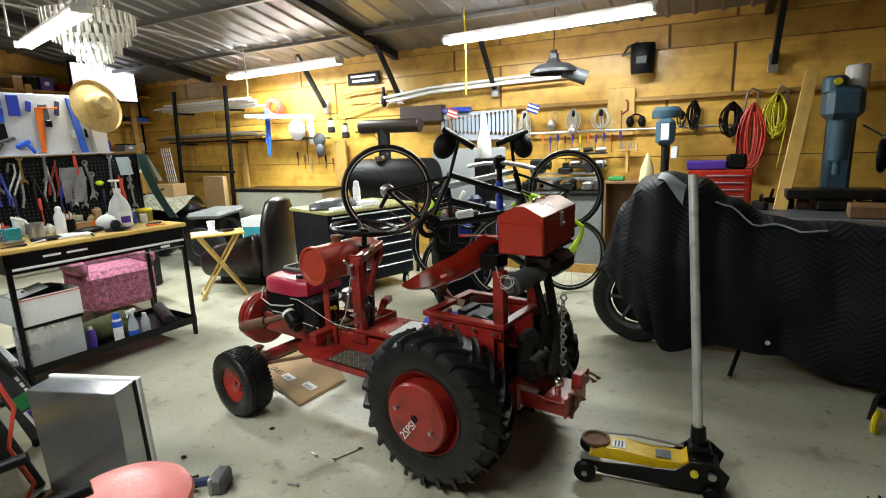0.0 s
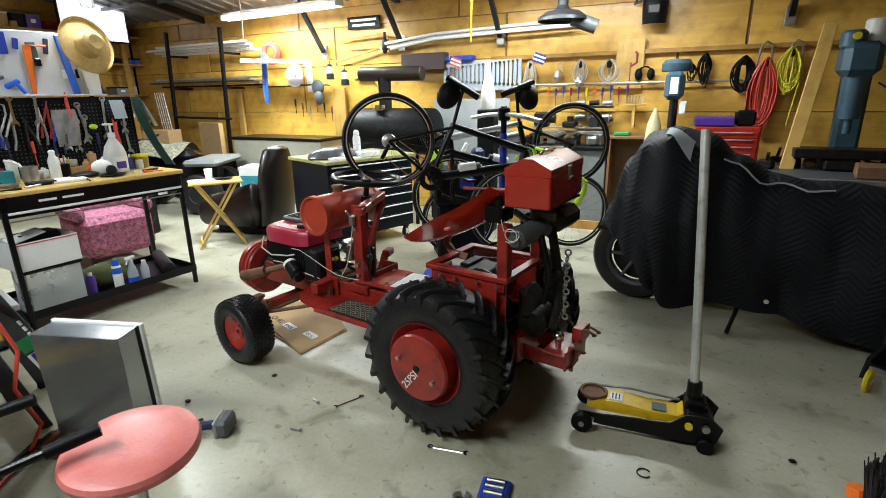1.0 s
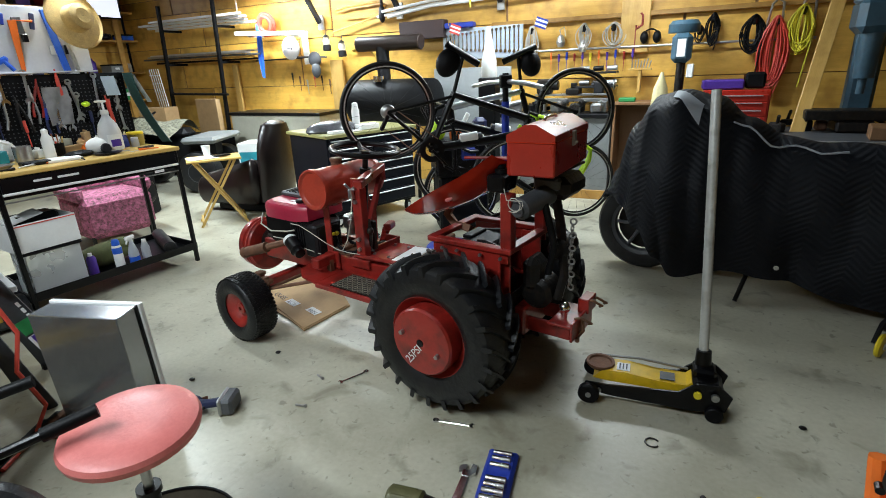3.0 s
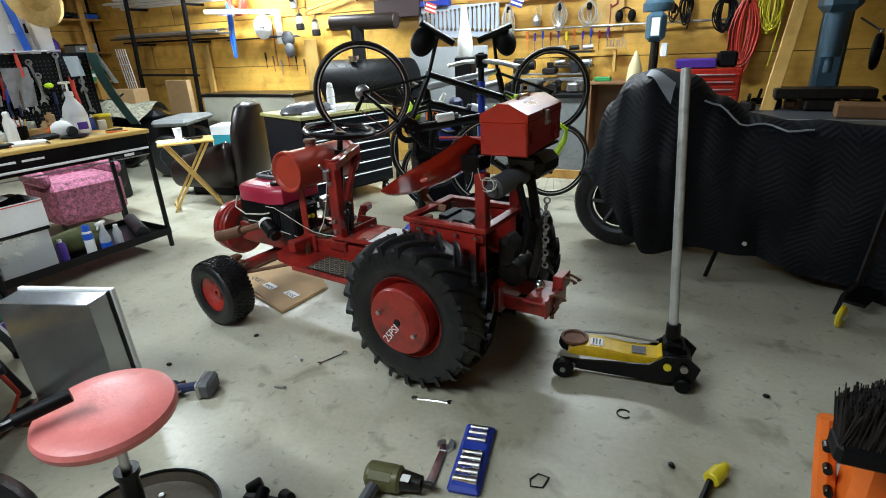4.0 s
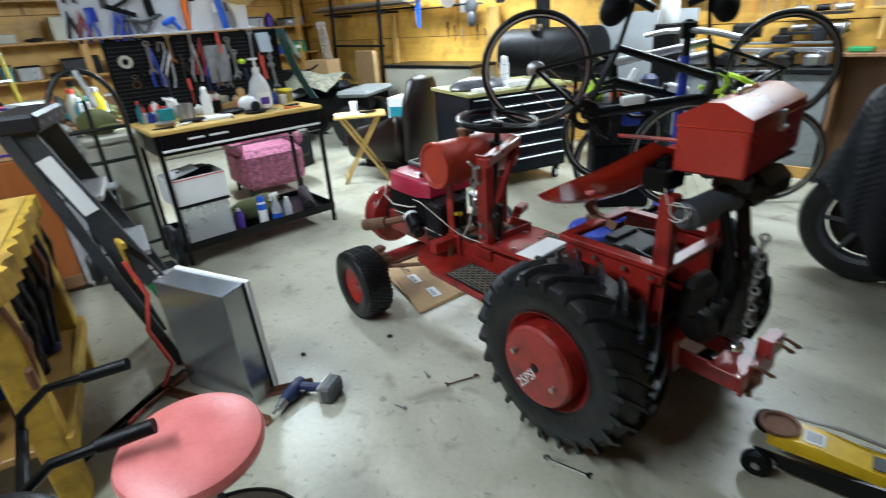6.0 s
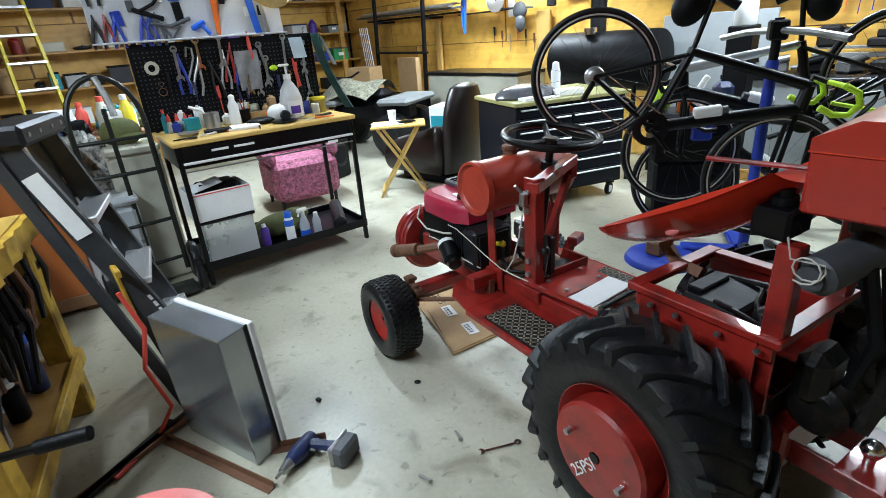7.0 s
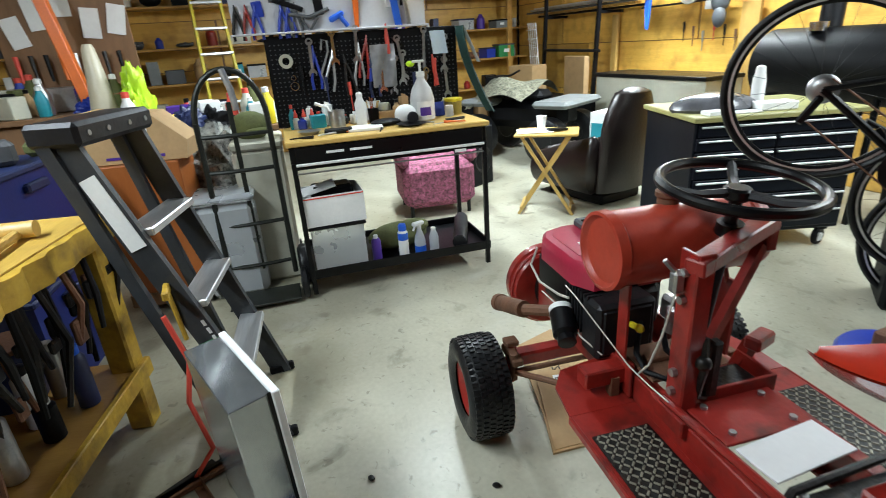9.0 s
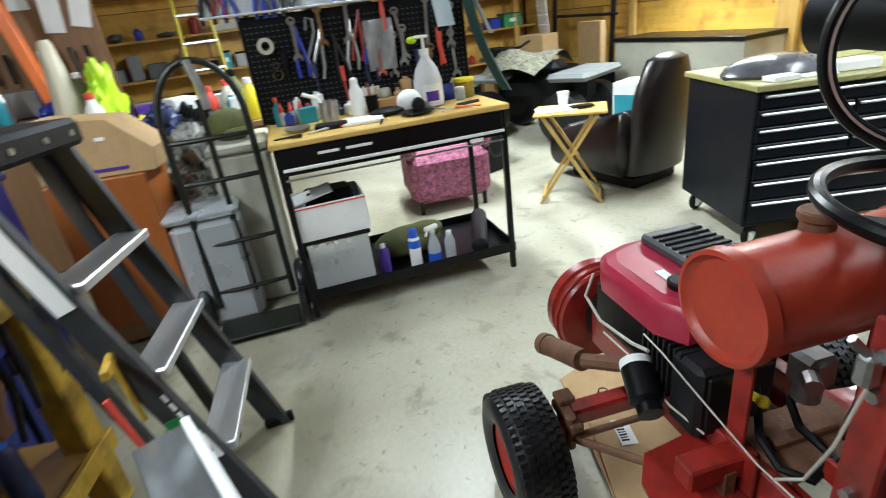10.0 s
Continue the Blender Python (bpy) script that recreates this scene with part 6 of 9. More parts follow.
# ---------------- tool chest, side table, recliner ----------------
def tool_chest():
    t = thing("tool_chest", pose(-2.45, 4.94, 0, 0, 0, 69), "black rolling tool chest with wide bright-trimmed drawers", "tool chest")
    W, D = 0.50, 0.70
    part("case", Geo().box((0, D / 2, 0.49), (2 * W, D, 0.72), 0.008), NAVYCHEST, t)
    part("top", Geo().box((0, D / 2 - 0.01, 0.868), (2 * W + 0.05, D + 0.06, 0.032), 0.006), mat("green_stained_wood", (0.30, 0.28, 0.10), 0.5, 0, 0.2, 5, 0.05, 40, stretch=(0.6, 6, 6)), t, "worn greenish wooden top")
    z = 0.845
    for k, h in enumerate((0.085, 0.085, 0.085, 0.085, 0.11, 0.11, 0.13)):
        z -= h
        halves = ((-0.25, 0.475), (0.235, 0.475)) if k in (1, 2, 3) else ((0, 0.96),)
        for cx, ww in halves:
            d = part("drawer", Geo().box((cx, -0.008, z + h / 2), (ww, 0.02, h - 0.010), 0.003), NAVYCHEST, t)
            part("pull", Geo().box((cx, -0.025, z + h - 0.022), (ww - 0.02, 0.014, 0.012), 0.003), ALU, d, "bright full-width drawer pull")
    for x in (-0.42, 0.42):
        for y in (0.05, D - 0.05):
            c = part("castor", Geo().lathe([(0.015, -0.018), (0.05, -0.018), (0.058, -0.01), (0.058, 0.01), (0.05, 0.018), (0.015, 0.018)], 22, pose(x, y, 0.058, 90, 0, 30)).box((x, y, 0.118), (0.07, 0.06, 0.02), 0.004), BLACKM, t)
            part("castor_hub", Geo().cyl((x - 0.022, y - 0.03, 0.058), (x + 0.02, y + 0.02, 0.058), 0.028, n=16), WHITE, c)
    return t


TC = pose(-2.45, 4.94, 0, 0, 0, 69)
tool_chest()
bottle("white_bottle", TC @ pose(-0.02, 0.22, 0.884), [(0.034, 0), (0.038, 0.005), (0.038, 0.17), (0.03, 0.20), (0.026, 0.24), (0.01, 0.25)], WHITE, "tall white spray bottle standing on the tool chest")
single("dark_dome", Geo().ball((0, 0, 0.0), (0.27, 0.17, 0.09), 24, 8), mat("smoky_film", (0.10, 0.10, 0.11), 0.25, 0, 0.3, 8, 0.2, 30), TC @ pose(-0.27, 0.26, 0.90, 0, 0, 0), "dark smoky plastic wrapped parcel on the tool chest", "parcel")
tt = thing("egg_tray", TC @ pose(0.02, 0.10, 0.884), "white paper packs on the tool chest", "paper pack")
part("pack", Geo().box((0, 0, 0.025), (0.22, 0.12, 0.05), 0.006), PAPER, tt)
part("sheet", Geo().box((-0.2, -0.04, 0.005), (0.16, 0.10, 0.008), 0.001), PAPER, tt)
single("card_pack", Geo().box((0, 0, 0.012), (0.14, 0.09, 0.024), 0.002), PAPER, TC @ pose(-0.36, 0.05, 0.884, 0, 0, 10), "flat white packet on the tool chest", "packet")


def tray_table():
    t = thing("tray_table", pose(-3.95, 4.33, 0, 0, 0, 52), "folding wooden tray table with crossed legs", "tray table")
    part("top", Geo().box((0, 0, 0.655), (0.50, 0.36, 0.02), 0.006), TRAYWOOD, t)
    for y in (-0.15, 0.15):
        for s in (-1, 1):
            part("leg", Geo().tube([(s * 0.19, y * (0.92 if s > 0 else 1.0), 0.645), (-s * 0.22, y * (0.92 if s > 0 else 1.0), 0.0)], 0.016, 4), TRAYWOOD, t)
    part("rail", Geo().box((0.2, 0, 0.05), (0.02, 0.28, 0.03), 0.003), TRAYWOOD, t)
    part("rail", Geo().box((-0.2, 0, 0.05), (0.02, 0.30, 0.03), 0.003), TRAYWOOD, t)
    return t


TT = pose(-3.95, 4.33, 0, 0, 0, 52)
tray_table()
single("paper_cup", Geo().lathe([(0.028, 0), (0.029, 0.003), (0.040, 0.11), (0.043, 0.113), (0.040, 0.113), (0.028, 0.006)], 22), PAPER, TT @ pose(-0.05, 0.03, 0.668), "white paper cup on the tray table", "cup")
single("magazine", Geo().box((0, 0, 0.004), (0.28, 0.20, 0.008), 0.002), PAPER, TT @ pose(-0.10, -0.03, 0.666, 0, 0, 12), "white magazine on the tray table", "magazine")
single("phone_case", Geo().box((0, 0, 0.006), (0.16, 0.08, 0.012), 0.003), BLACK, TT @ pose(0.08, -0.02, 0.675, 0, 0, 20), "black flat case on the tray table", "case")


def recliner():
    t = thing("recliner", pose(-4.03, 4.95, 0, 0, 0, 8), "dark brown leather recliner", "recliner")
    part("backrest", Geo().grid(lambda u, w: (0.24 + 0.10 * math.cos(2 * math.pi * w) + 0.06 * u, 0.30 * math.sin(2 * math.pi * w) * (1 - 0.5 * max(0, u - 0.6) ** 2 * 5), 0.12 + 0.80 * u), 16, 28, True)
         .ball((0.30, 0, 0.88), (0.10, 0.20, 0.08), 18, 8), LEATHER, t)
    for s in (-1, 1):
        part("arm", Geo().grid(lambda u, w: (-0.50 + 0.66 * u, s * 0.27 + 0.10 * math.cos(2 * math.pi * w), 0.24 + 0.10 * u + (0.15 + 0.10 * u) * math.sin(2 * math.pi * w)), 12, 18, True).ball((-0.50, s * 0.27, 0.24), (0.08, 0.10, 0.15), 14, 8).ball((0.16, s * 0.27, 0.34), (0.08, 0.10, 0.25), 14, 8), LEATHER, t)
    part("seat", Geo().box((-0.14, 0, 0.28), (0.60, 0.40, 0.22), 0.06), LEATHER, t)
    part("footrest", Geo().box((-0.50, 0, 0.26), (0.12, 0.46, 0.30), 0.05), LEATHER, t)
    part("base", Geo().box((-0.08, 0, 0.05), (0.66, 0.48, 0.10), 0.02), BLACKM, t)
    return t


recliner()


def camo_chair():
    t = thing("upholstered_chair", pose(-4.55, 3.55, 0, 0, 0, 80), "small chair in pink camouflage cloth behind the bench", "chair")
    part("seat", Geo().box((0, 0, 0.27), (0.62, 0.55, 0.38), 0.06), PINKCAMO, t)
    part("backrest", Geo().box((0.0, 0.24, 0.60), (0.60, 0.14, 0.50), 0.06), PINKCAMO, t)
    for s in (-1, 1):
        part("arm", Geo().box((s * 0.29, -0.02, 0.50), (0.10, 0.46, 0.14), 0.04), PINKCAMO, t)
        for y in (-0.22, 0.22):
            part("leg", Geo().cyl((s * 0.25, y, 0.0), (s * 0.25, y, 0.22), 0.016, 0.022, n=10), BLACK, t)
    return t


camo_chair()


def quad_bike():
    t = thing("quad_bike", pose(-5.6, 5.55, 0, 0, 0, 205), "muddy quad bike half hidden under a camouflage sheet", "quad bike")
    for x in (0.0, 1.0):
        for y in (-0.36, 0.36):
            w = part("wheel", Geo().lathe([(0.10, -0.10), (0.20, -0.115), (0.255, -0.09), (0.265, 0), (0.255, 0.09), (0.20, 0.115), (0.10, 0.10)], 26, pose(x - 0.1, y, 0.265, 90)), RUBBER, t)
            part("rim", Geo().lathe([(0.12, -0.105), (0.05, -0.06), (0.05, 0.06), (0.12, 0.105)], 20, pose(x - 0.1, y, 0.265, 90), caps=False), GREYP, w)
    part("body", Geo().box((0.35, 0, 0.52), (1.15, 0.40, 0.34), 0.10).box((0.4, 0, 0.72), (0.6, 0.30, 0.14), 0.06), BLACKM, t)
    part("fender", Geo().box((0.9, 0, 0.66), (0.45, 0.85, 0.08), 0.04).box((-0.15, 0, 0.66), (0.45, 0.85, 0.08), 0.04), CABGREY, t)
    part("headlight", Geo().ball((1.15, 0.2, 0.62), (0.05, 0.06, 0.06), 14, 8), CHROME, t)
    part("handlebar", Geo().tube([(0.75, -0.36, 0.98), (0.72, -0.12, 0.94), (0.72, 0.12, 0.94), (0.75, 0.36, 0.98)], 0.014, 8), BLACK, t)
    part("camouflage_sheet", Geo().grid(lambda u, w: (0.2 + 0.85 * u, -0.42 + 0.84 * w, 0.88 + 0.10 * math.sin(5 * u + 3 * w) * math.cos(4 * w) - 0.7 * (w - 0.5) ** 2 - 0.25 * max(0, u - 0.75)), 18, 18), CAMO, t, "rumpled camouflage sheet")
    return t


quad_bike()
tt = thing("loudspeaker", pose(-5.15, 4.2, 0, 0, 0, 20), "black floor loudspeaker cabinet", "loudspeaker")
part("cabinet", Geo().box((0, 0, 0.30), (0.36, 0.32, 0.60), 0.02), BLACKM, tt)
part("cone", Geo().lathe([(0.13, 0.0), (0.12, 0.008), (0.05, -0.02), (0.03, -0.01)], 24, pose(0.181, -0.0, 0.26, 0, 90, 0), caps=False), GREASE, tt)


# ---------------- bicycles on their stand ----------------
def bike_wheel(R=0.335):
    tyre = Geo().ring((0, 0, 0), R, 0.014, (0, 1, 0), 60, 8)
    rim = Geo()
    prof = [(R - 0.014, -0.009), (R - 0.03, -0.010), (R - 0.038, -0.003), (R - 0.038, 0.003), (R - 0.03, 0.010), (R - 0.014, 0.009)]
    rim.lathe(prof, 60, pose(0, 0, 0, 90), caps=False)
    spokes = Geo()
    for k in range(20):
        a = 2 * math.pi * k / 20
        b = a + (0.5 if k % 2 else -0.5)
        spokes.tube([(0.02 * math.cos(b), 0.02 * (1 if k % 2 else -1), 0.02 * math.sin(b)), ((R - 0.035) * math.cos(a), 0, (R - 0.035) * math.sin(a))], 0.0009, 3)
    hub = Geo().cyl((0, -0.04, 0), (0, 0.04, 0), 0.014, n=12).cyl((0, -0.06, 0), (0, 0.06, 0), 0.006, n=8)
    track = Geo()
    for y in (-0.0105, 0.0105):
        track.lathe([(R - 0.017, y - 0.001), (R - 0.026, y - 0.001), (R - 0.026, y + 0.001), (R - 0.017, y + 0.001)], 60, pose(0, 0, 0, 90), caps=False)
    return tyre.mesh("tyre", RUBBER), rim.mesh("rim", BLACK), spokes.mesh("spokes", STEELDARK), hub.mesh("hub", BLACK), track.mesh("brake_track", ALU)


BW = bike_wheel()


def bicycle(m, frame_mat, label, bars):
    """Road bicycle in its own plane: x ahead, z up, bottom bracket at the origin."""
    t = thing("bicycle", m, label, "bicycle", "bicycles on the stand")
    rear, front, head, headlow, seat = (-0.41, 0, 0.095), (0.70, 0, 0.07), (0.555, 0, 0.535), (0.59, 0, 0.42), (-0.04, 0, 0.44)
    for nm, c in (("rear_wheel", rear), ("front_wheel", front)):
        w = part(nm, BW[1], BLACK, t, at=pose(*c))
        for sub, me in (("tyre", BW[0]), ("spoke_set", BW[2]), ("hub", BW[3]), ("brake_track", BW[4])):
            part(sub, me, RUBBER, w)
    fr = Geo().tube([(0, 0, 0), headlow], [0.032, 0.036], 12).tube([(0, 0, 0), seat], 0.024, 10).tube([headlow, head], [0.036, 0.030], 12)
    for s in (-0.045, 0.045):
        fr.tube([(0, s * 0.6, 0), (rear[0], s, rear[2])], 0.013, 8).tube([(-0.035, s * 0.3, 0.41), (rear[0], s, rear[2])], 0.011, 8)
    fr.cyl((0, -0.04, 0), (0, 0.04, 0), 0.026, n=14)
    part("frame", fr, BLACK, t)
    part("top_tube", Geo().tube([(-0.038, 0, 0.425), head], [0.022, 0.030], 12), frame_mat, t)
    part("fork", Geo().tube([headlow, (0.60, 0.045, 0.34), (0.70, 0.05, 0.07)], 0.013, 8).tube([headlow, (0.60, -0.045, 0.34), (0.70, -0.05, 0.07)], 0.013, 8), BLACK, t)
    part("seat_post", Geo().cyl((-0.038, 0, 0.43), (-0.10, 0, 0.69), 0.014, n=12), BLACK, t)
    part("saddle", Geo().grid(lambda u, w: (-0.24 + 0.27 * u, (0.07 * (1 - u) ** 1.4 + 0.018) * math.cos(2 * math.pi * w), 0.705 + 0.025 * math.sin(2 * math.pi * w) - 0.01 * u), 12, 14, True), BLACK, t)
    part("saddle_bag", Geo().ball((-0.175, 0, 0.60), (0.085, 0.065, 0.105), 16, 10), BLACKM, t, "black saddle bag")
    part("crankset", Geo().lathe([(0.05, 0.05), (0.088, 0.05), (0.094, 0.053), (0.088, 0.056), (0.05, 0.056)], 34, pose(0, 0, 0, 90), caps=False).tube([(0, -0.06, 0), (0.16, -0.065, -0.06)], 0.011, 8).tube([(0, 0.06, 0), (-0.16, 0.065, 0.06)], 0.011, 8)
         .box((0.165, -0.10, -0.062), (0.08, 0.06, 0.016), 0.004).box((-0.165, 0.10, 0.062), (0.08, 0.06, 0.016), 0.004), BLACK, t)
    part("cassette", Geo().lathe([(0.02, 0.0), (0.055, 0.0), (0.052, 0.006), (0.045, 0.012), (0.036, 0.02), (0.02, 0.022)], 26, pose(rear[0], -0.02, rear[2], 90)), STEEL, t)
    part("chain", Geo().tube([(0.0, -0.053, 0.09), (rear[0], -0.035, rear[2] + 0.045)], 0.004, 5).tube([(0, -0.053, -0.09), (rear[0] + 0.03, -0.035, rear[2] - 0.12)], 0.004, 5), RUST, t)
    part("derailleur", Geo().box((rear[0] + 0.01, -0.05, rear[2] - 0.08), (0.03, 0.02, 0.12), 0.008), BLACK, t)
    part("stem", Geo().tube([head, (0.54, 0, 0.58), (0.62, 0, 0.59)], 0.015, 8), BLACK, t)
    hb = Geo().tube([(0.62, -0.20, 0.59), (0.62, 0.20, 0.59)], 0.013, 8)
    for s in (-1, 1):
        hb.tube([(0.62, s * 0.20, 0.59), (0.68, s * 0.21, 0.59), (0.72, s * 0.21, 0.55), (0.71, s * 0.21, 0.49), (0.65, s * 0.21, 0.46), (0.58, s * 0.21, 0.46)], 0.016, 10)
    part("handlebar", hb, bars, t)
    for s in (-1, 1):
        part("brake_lever", Geo().tube([(0.70, s * 0.21, 0.59), (0.75, s * 0.21, 0.63), (0.76, s * 0.21, 0.59), (0.75, s * 0.21, 0.49)], 0.011, 8), BLACK, t)
    bt = part("water_bottle", Geo().cyl((0.16, 0, 0.165), (0.27, 0, 0.245), 0.036, n=16, b=0.006), WHITE, t, "white drink bottle")
    part("bottle_cap", Geo().cyl((0.27, 0, 0.245), (0.295, 0, 0.263), 0.024, n=14), GREYP, bt)
    return t


# bikes hang nose-down, side by side, pointing opposite ways
BIKE = pose(-1.43, 4.22, 0.845, 0, 30, 34)
black_bike = bicycle(BIKE, BLACK, "black road bicycle with lime bar tape clamped nose-down in a stand", LIME)
bicycle(pose(-0.88, 5.03, 0.80, 0, 20, 214), mat("silver_frame_paint", (0.62, 0.65, 0.66), 0.3, 0.4, 0.1, 6, 0.02, 50), "silver and black road bicycle clamped in a stand", BLACK)


def bike_stand():
    t = thing("bike_stand", pose(-1.02, 4.72, 0, 0, 0, 30), "blue and black upright bicycle stand", "bike stand")
    part("base", Geo().box((0, 0, 0.03), (0.10, 0.80, 0.05), 0.008).box((0, 0, 0.03), (0.70, 0.10, 0.05), 0.008), BLUE, t)
    part("post", Geo().cyl((0, 0, 0.05), (0, 0, 1.15), 0.03, n=16), BLUE, t)
    part("upper_post", Geo().cyl((0, 0, 1.12), (0, 0, 1.36), 0.024, n=14).box((0, 0, 1.30), (0.09, 0.09, 0.10), 0.01), BLACKM, t)
    for s in (-1, 1):
        part("arm", Geo().tube([(0, 0, 1.30), (-0.1 * s, s * 0.22, 1.29), (-0.2 * s, s * 0.42, 1.26)], 0.018, 8), STEEL, t)
    return t


bike_stand()


def upright_bike():
    bicycle(pose(-0.95, 5.35, 0.27, 0, 0, 214), BLACK, "dark bicycle standing on the floor behind the stand", BLACK)


upright_bike()
part("tape_loop", Geo().tube([(-0.74, 4.93, 0.60), (-0.66, 4.95, 0.47), (-0.55, 4.99, 0.49), (-0.47, 5.01, 0.56), (-0.42, 5.05, 0.66), (-0.41, 5.06, 0.74), (-0.56, 5.02, 0.86), (-0.75, 4.85, 0.92)], [0.014, 0.02, 0.026, 0.028, 0.024, 0.018, 0.012, 0.012], 8, m=BIKE.inverted()), LIME, black_bike, "loose loop of lime bar tape")


def stacked_bin():
    t = thing("parts_bin", pose(-1.55, 5.0, 0, 0, 0, 36), "black crate of cycling gear on a low stand", "crate")
    part("stand", Geo().box((0, 0, 0.25), (0.45, 0.30, 0.50), 0.02), BLACKM, t)
    part("crate", Geo().box((0, 0, 0.66), (0.50, 0.34, 0.32), 0.02), BLACK, t)
    part("orange_pack", Geo().box((-0.05, -0.05, 0.87), (0.10, 0.05, 0.12), 0.01), ORANGE, t)
    part("lime_pack", Geo().ball((-0.20, -0.02, 0.90), (0.07, 0.06, 0.09), 14, 9), LIME, t, "lime yellow cycling vest rolled up")
    part("dark_pack", Geo().box((0.20, 0.08, 0.90), (0.12, 0.12, 0.16), 0.03), NAVY, t)
    part("white_tube", Geo().cyl((-0.02, 0.06, 0.82), (0.10, 0.09, 1.02), 0.022, n=14, b=0.004), WHITE, t)
    part("blue_pouch", Geo().box((0.04, -0.16, 0.70), (0.14, 0.05, 0.12), 0.02), BLUE, t)
    part("white_pack", Geo().box((0.12, -0.06, 0.855), (0.16, 0.08, 0.09), 0.015), WHITE, t)
    return t


stacked_bin()


# ---------------- the covered motorcycle ----------------
def motorcycle():
    t = thing("covered_motorcycle", pose(0.05, 4.52, 0, 0, 0, -9), "motorcycle under a black quilted cover, front tyre showing", "motorcycle")
    for x, nm in ((0.04, "front_wheel"), (1.55, "rear_wheel")):
        w = part(nm, Geo().lathe([(0.21, -0.05), (0.24, -0.06), (0.29, -0.055), (0.31, -0.03), (0.315, 0), (0.31, 0.03), (0.29, 0.055), (0.24, 0.06), (0.21, 0.05)], 44, pose(x, 0, 0.315, 90), caps=False), RUBBER, t, "black road tyre")
        part("rim", Geo().lathe([(0.215, -0.045), (0.19, -0.03), (0.19, 0.03), (0.215, 0.045)], 36, pose(x, 0, 0.315, 90), caps=False), GREYP, w)
        part("disc", Geo().lathe([(0.03, -0.05), (0.185, -0.05), (0.185, -0.045), (0.03, -0.045)], 32, pose(x, 0, 0.315, 90), caps=False).cyl((x, -0.07, 0.315), (x, 0.07, 0.315), 0.03), GREASE, w)
        for k in range(6):
            a = math.pi * k / 3
            part("spoke", Geo().tube([(x + 0.03 * math.cos(a), 0, 0.315 + 0.03 * math.sin(a)), (x + 0.195 * math.cos(a), 0, 0.315 + 0.195 * math.sin(a))], 0.014, 6), GREYP, w)
    part("engine", Geo().box((0.80, 0, 0.36), (0.55, 0.34, 0.34), 0.06).cyl((0.78, -0.22, 0.30), (0.78, 0.22, 0.30), 0.12, n=20, b=0.02), GREASE, t)
    part("exhaust", Geo().tube([(0.55, -0.18, 0.24), (0.9, -0.22, 0.20), (1.5, -0.24, 0.24)], 0.04, 12), GREASE, t)
    part("footpeg", Geo().cyl((0.88, -0.20, 0.26), (0.88, -0.33, 0.26), 0.014).box((0.80, -0.24, 0.24), (0.14, 0.03, 0.03), 0.006), CHROME, t)
    part("side_stand", Geo().tube([(0.75, -0.18, 0.24), (0.70, -0.34, 0.012)], 0.013, 8), BLACK, t)
    topk = [(-0.24, 0.53), (-0.16, 0.70), (-0.05, 1.02), (0.08, 1.19), (0.25, 1.23), (0.42, 1.19), (0.60, 1.06), (0.80, 0.97), (1.05, 0.93), (1.35, 0.93), (1.65, 0.90), (1.95, 0.80), (2.12, 0.55)]
    hemk = [(-0.24, 0.52), (-0.16, 0.52), (-0.05, 0.50), (0.10, 0.42), (0.24, 0.24), (0.34, 0.14), (0.50, 0.20), (0.80, 0.19), (1.05, 0.15), (1.35, 0.08), (1.65, 0.03), (1.95, 0.05), (2.12, 0.05)]
    widk = [(-0.24, 0.05), (-0.16, 0.13), (-0.05, 0.22), (0.08, 0.36), (0.25, 0.42), (0.42, 0.40), (0.60, 0.32), (0.80, 0.27), (1.05, 0.25), (1.35, 0.26), (1.65, 0.27), (1.95, 0.24), (2.12, 0.10)]

    def pick(tab, x):
        for (a, va), (b, vb) in zip(tab, tab[1:]):
            if x <= b:
                f = (x - a) / (b - a)
                f = f * f * (3 - 2 * f)
                return va + (vb - va) * f
        return tab[-1][1]

    def drape(u, w):
        x = -0.24 + 2.36 * u
        top, hem, wid = pick(topk, x), pick(hemk, x), pick(widk, x)
        s = 2 * w - 1
        a = abs(s)
        if a < 0.22:
            y, z = s / 0.22 * wid * 0.55, top - 0.05 * (a / 0.22) ** 2
        else:
            f = (a - 0.22) / 0.78
            y = math.copysign(wid * (0.55 + 0.45 * min(1, f * 2.2) ** 0.6 + 0.10 * f), s)
            z = (top - 0.05) + (hem - top + 0.05) * f ** 0.95
            y += math.copysign(0.030 * math.sin(7 * x + 3 * f) * f + 0.022 * math.sin(15 * x - 5 * f) * f + 0.05 * math.exp(-((x - 0.30) / 0.10) ** 2) * f, s)
        z += 0.012 * math.sin(17 * x + 9 * s) * (0.3 + a)
        q = noise.noise(Vector((x * 3.1, y * 3.0, z * 2.2)))
        return (x, y * (1 + 0.05 * q), z + 0.03 * q)

    part("cover", Geo().grid(drape, 150, 150), CLOTH, t, "black ribbed quilted cover")
    part("cover_trim", Geo().grid(lambda u, w: (lambda p: (p[0], p[1] - 0.006, p[2] + 0.008))(drape(0.185 + 0.075 * u, 0.455 - 0.05 * w - 0.05 * u)), 10, 5), GREYCLOTH, t, "pale grey reflective patch")
    part("cover_piping", Geo().tube([tuple(Vector(drape(0.33 + 0.24 * k / 14, 0.40 + 0.012 * math.sin(k))) + Vector((0, -0.004, 0.006))) for k in range(15)], 0.006, 6), GREYCLOTH, t, "pale reflective piping")
    return t


motorcycle()


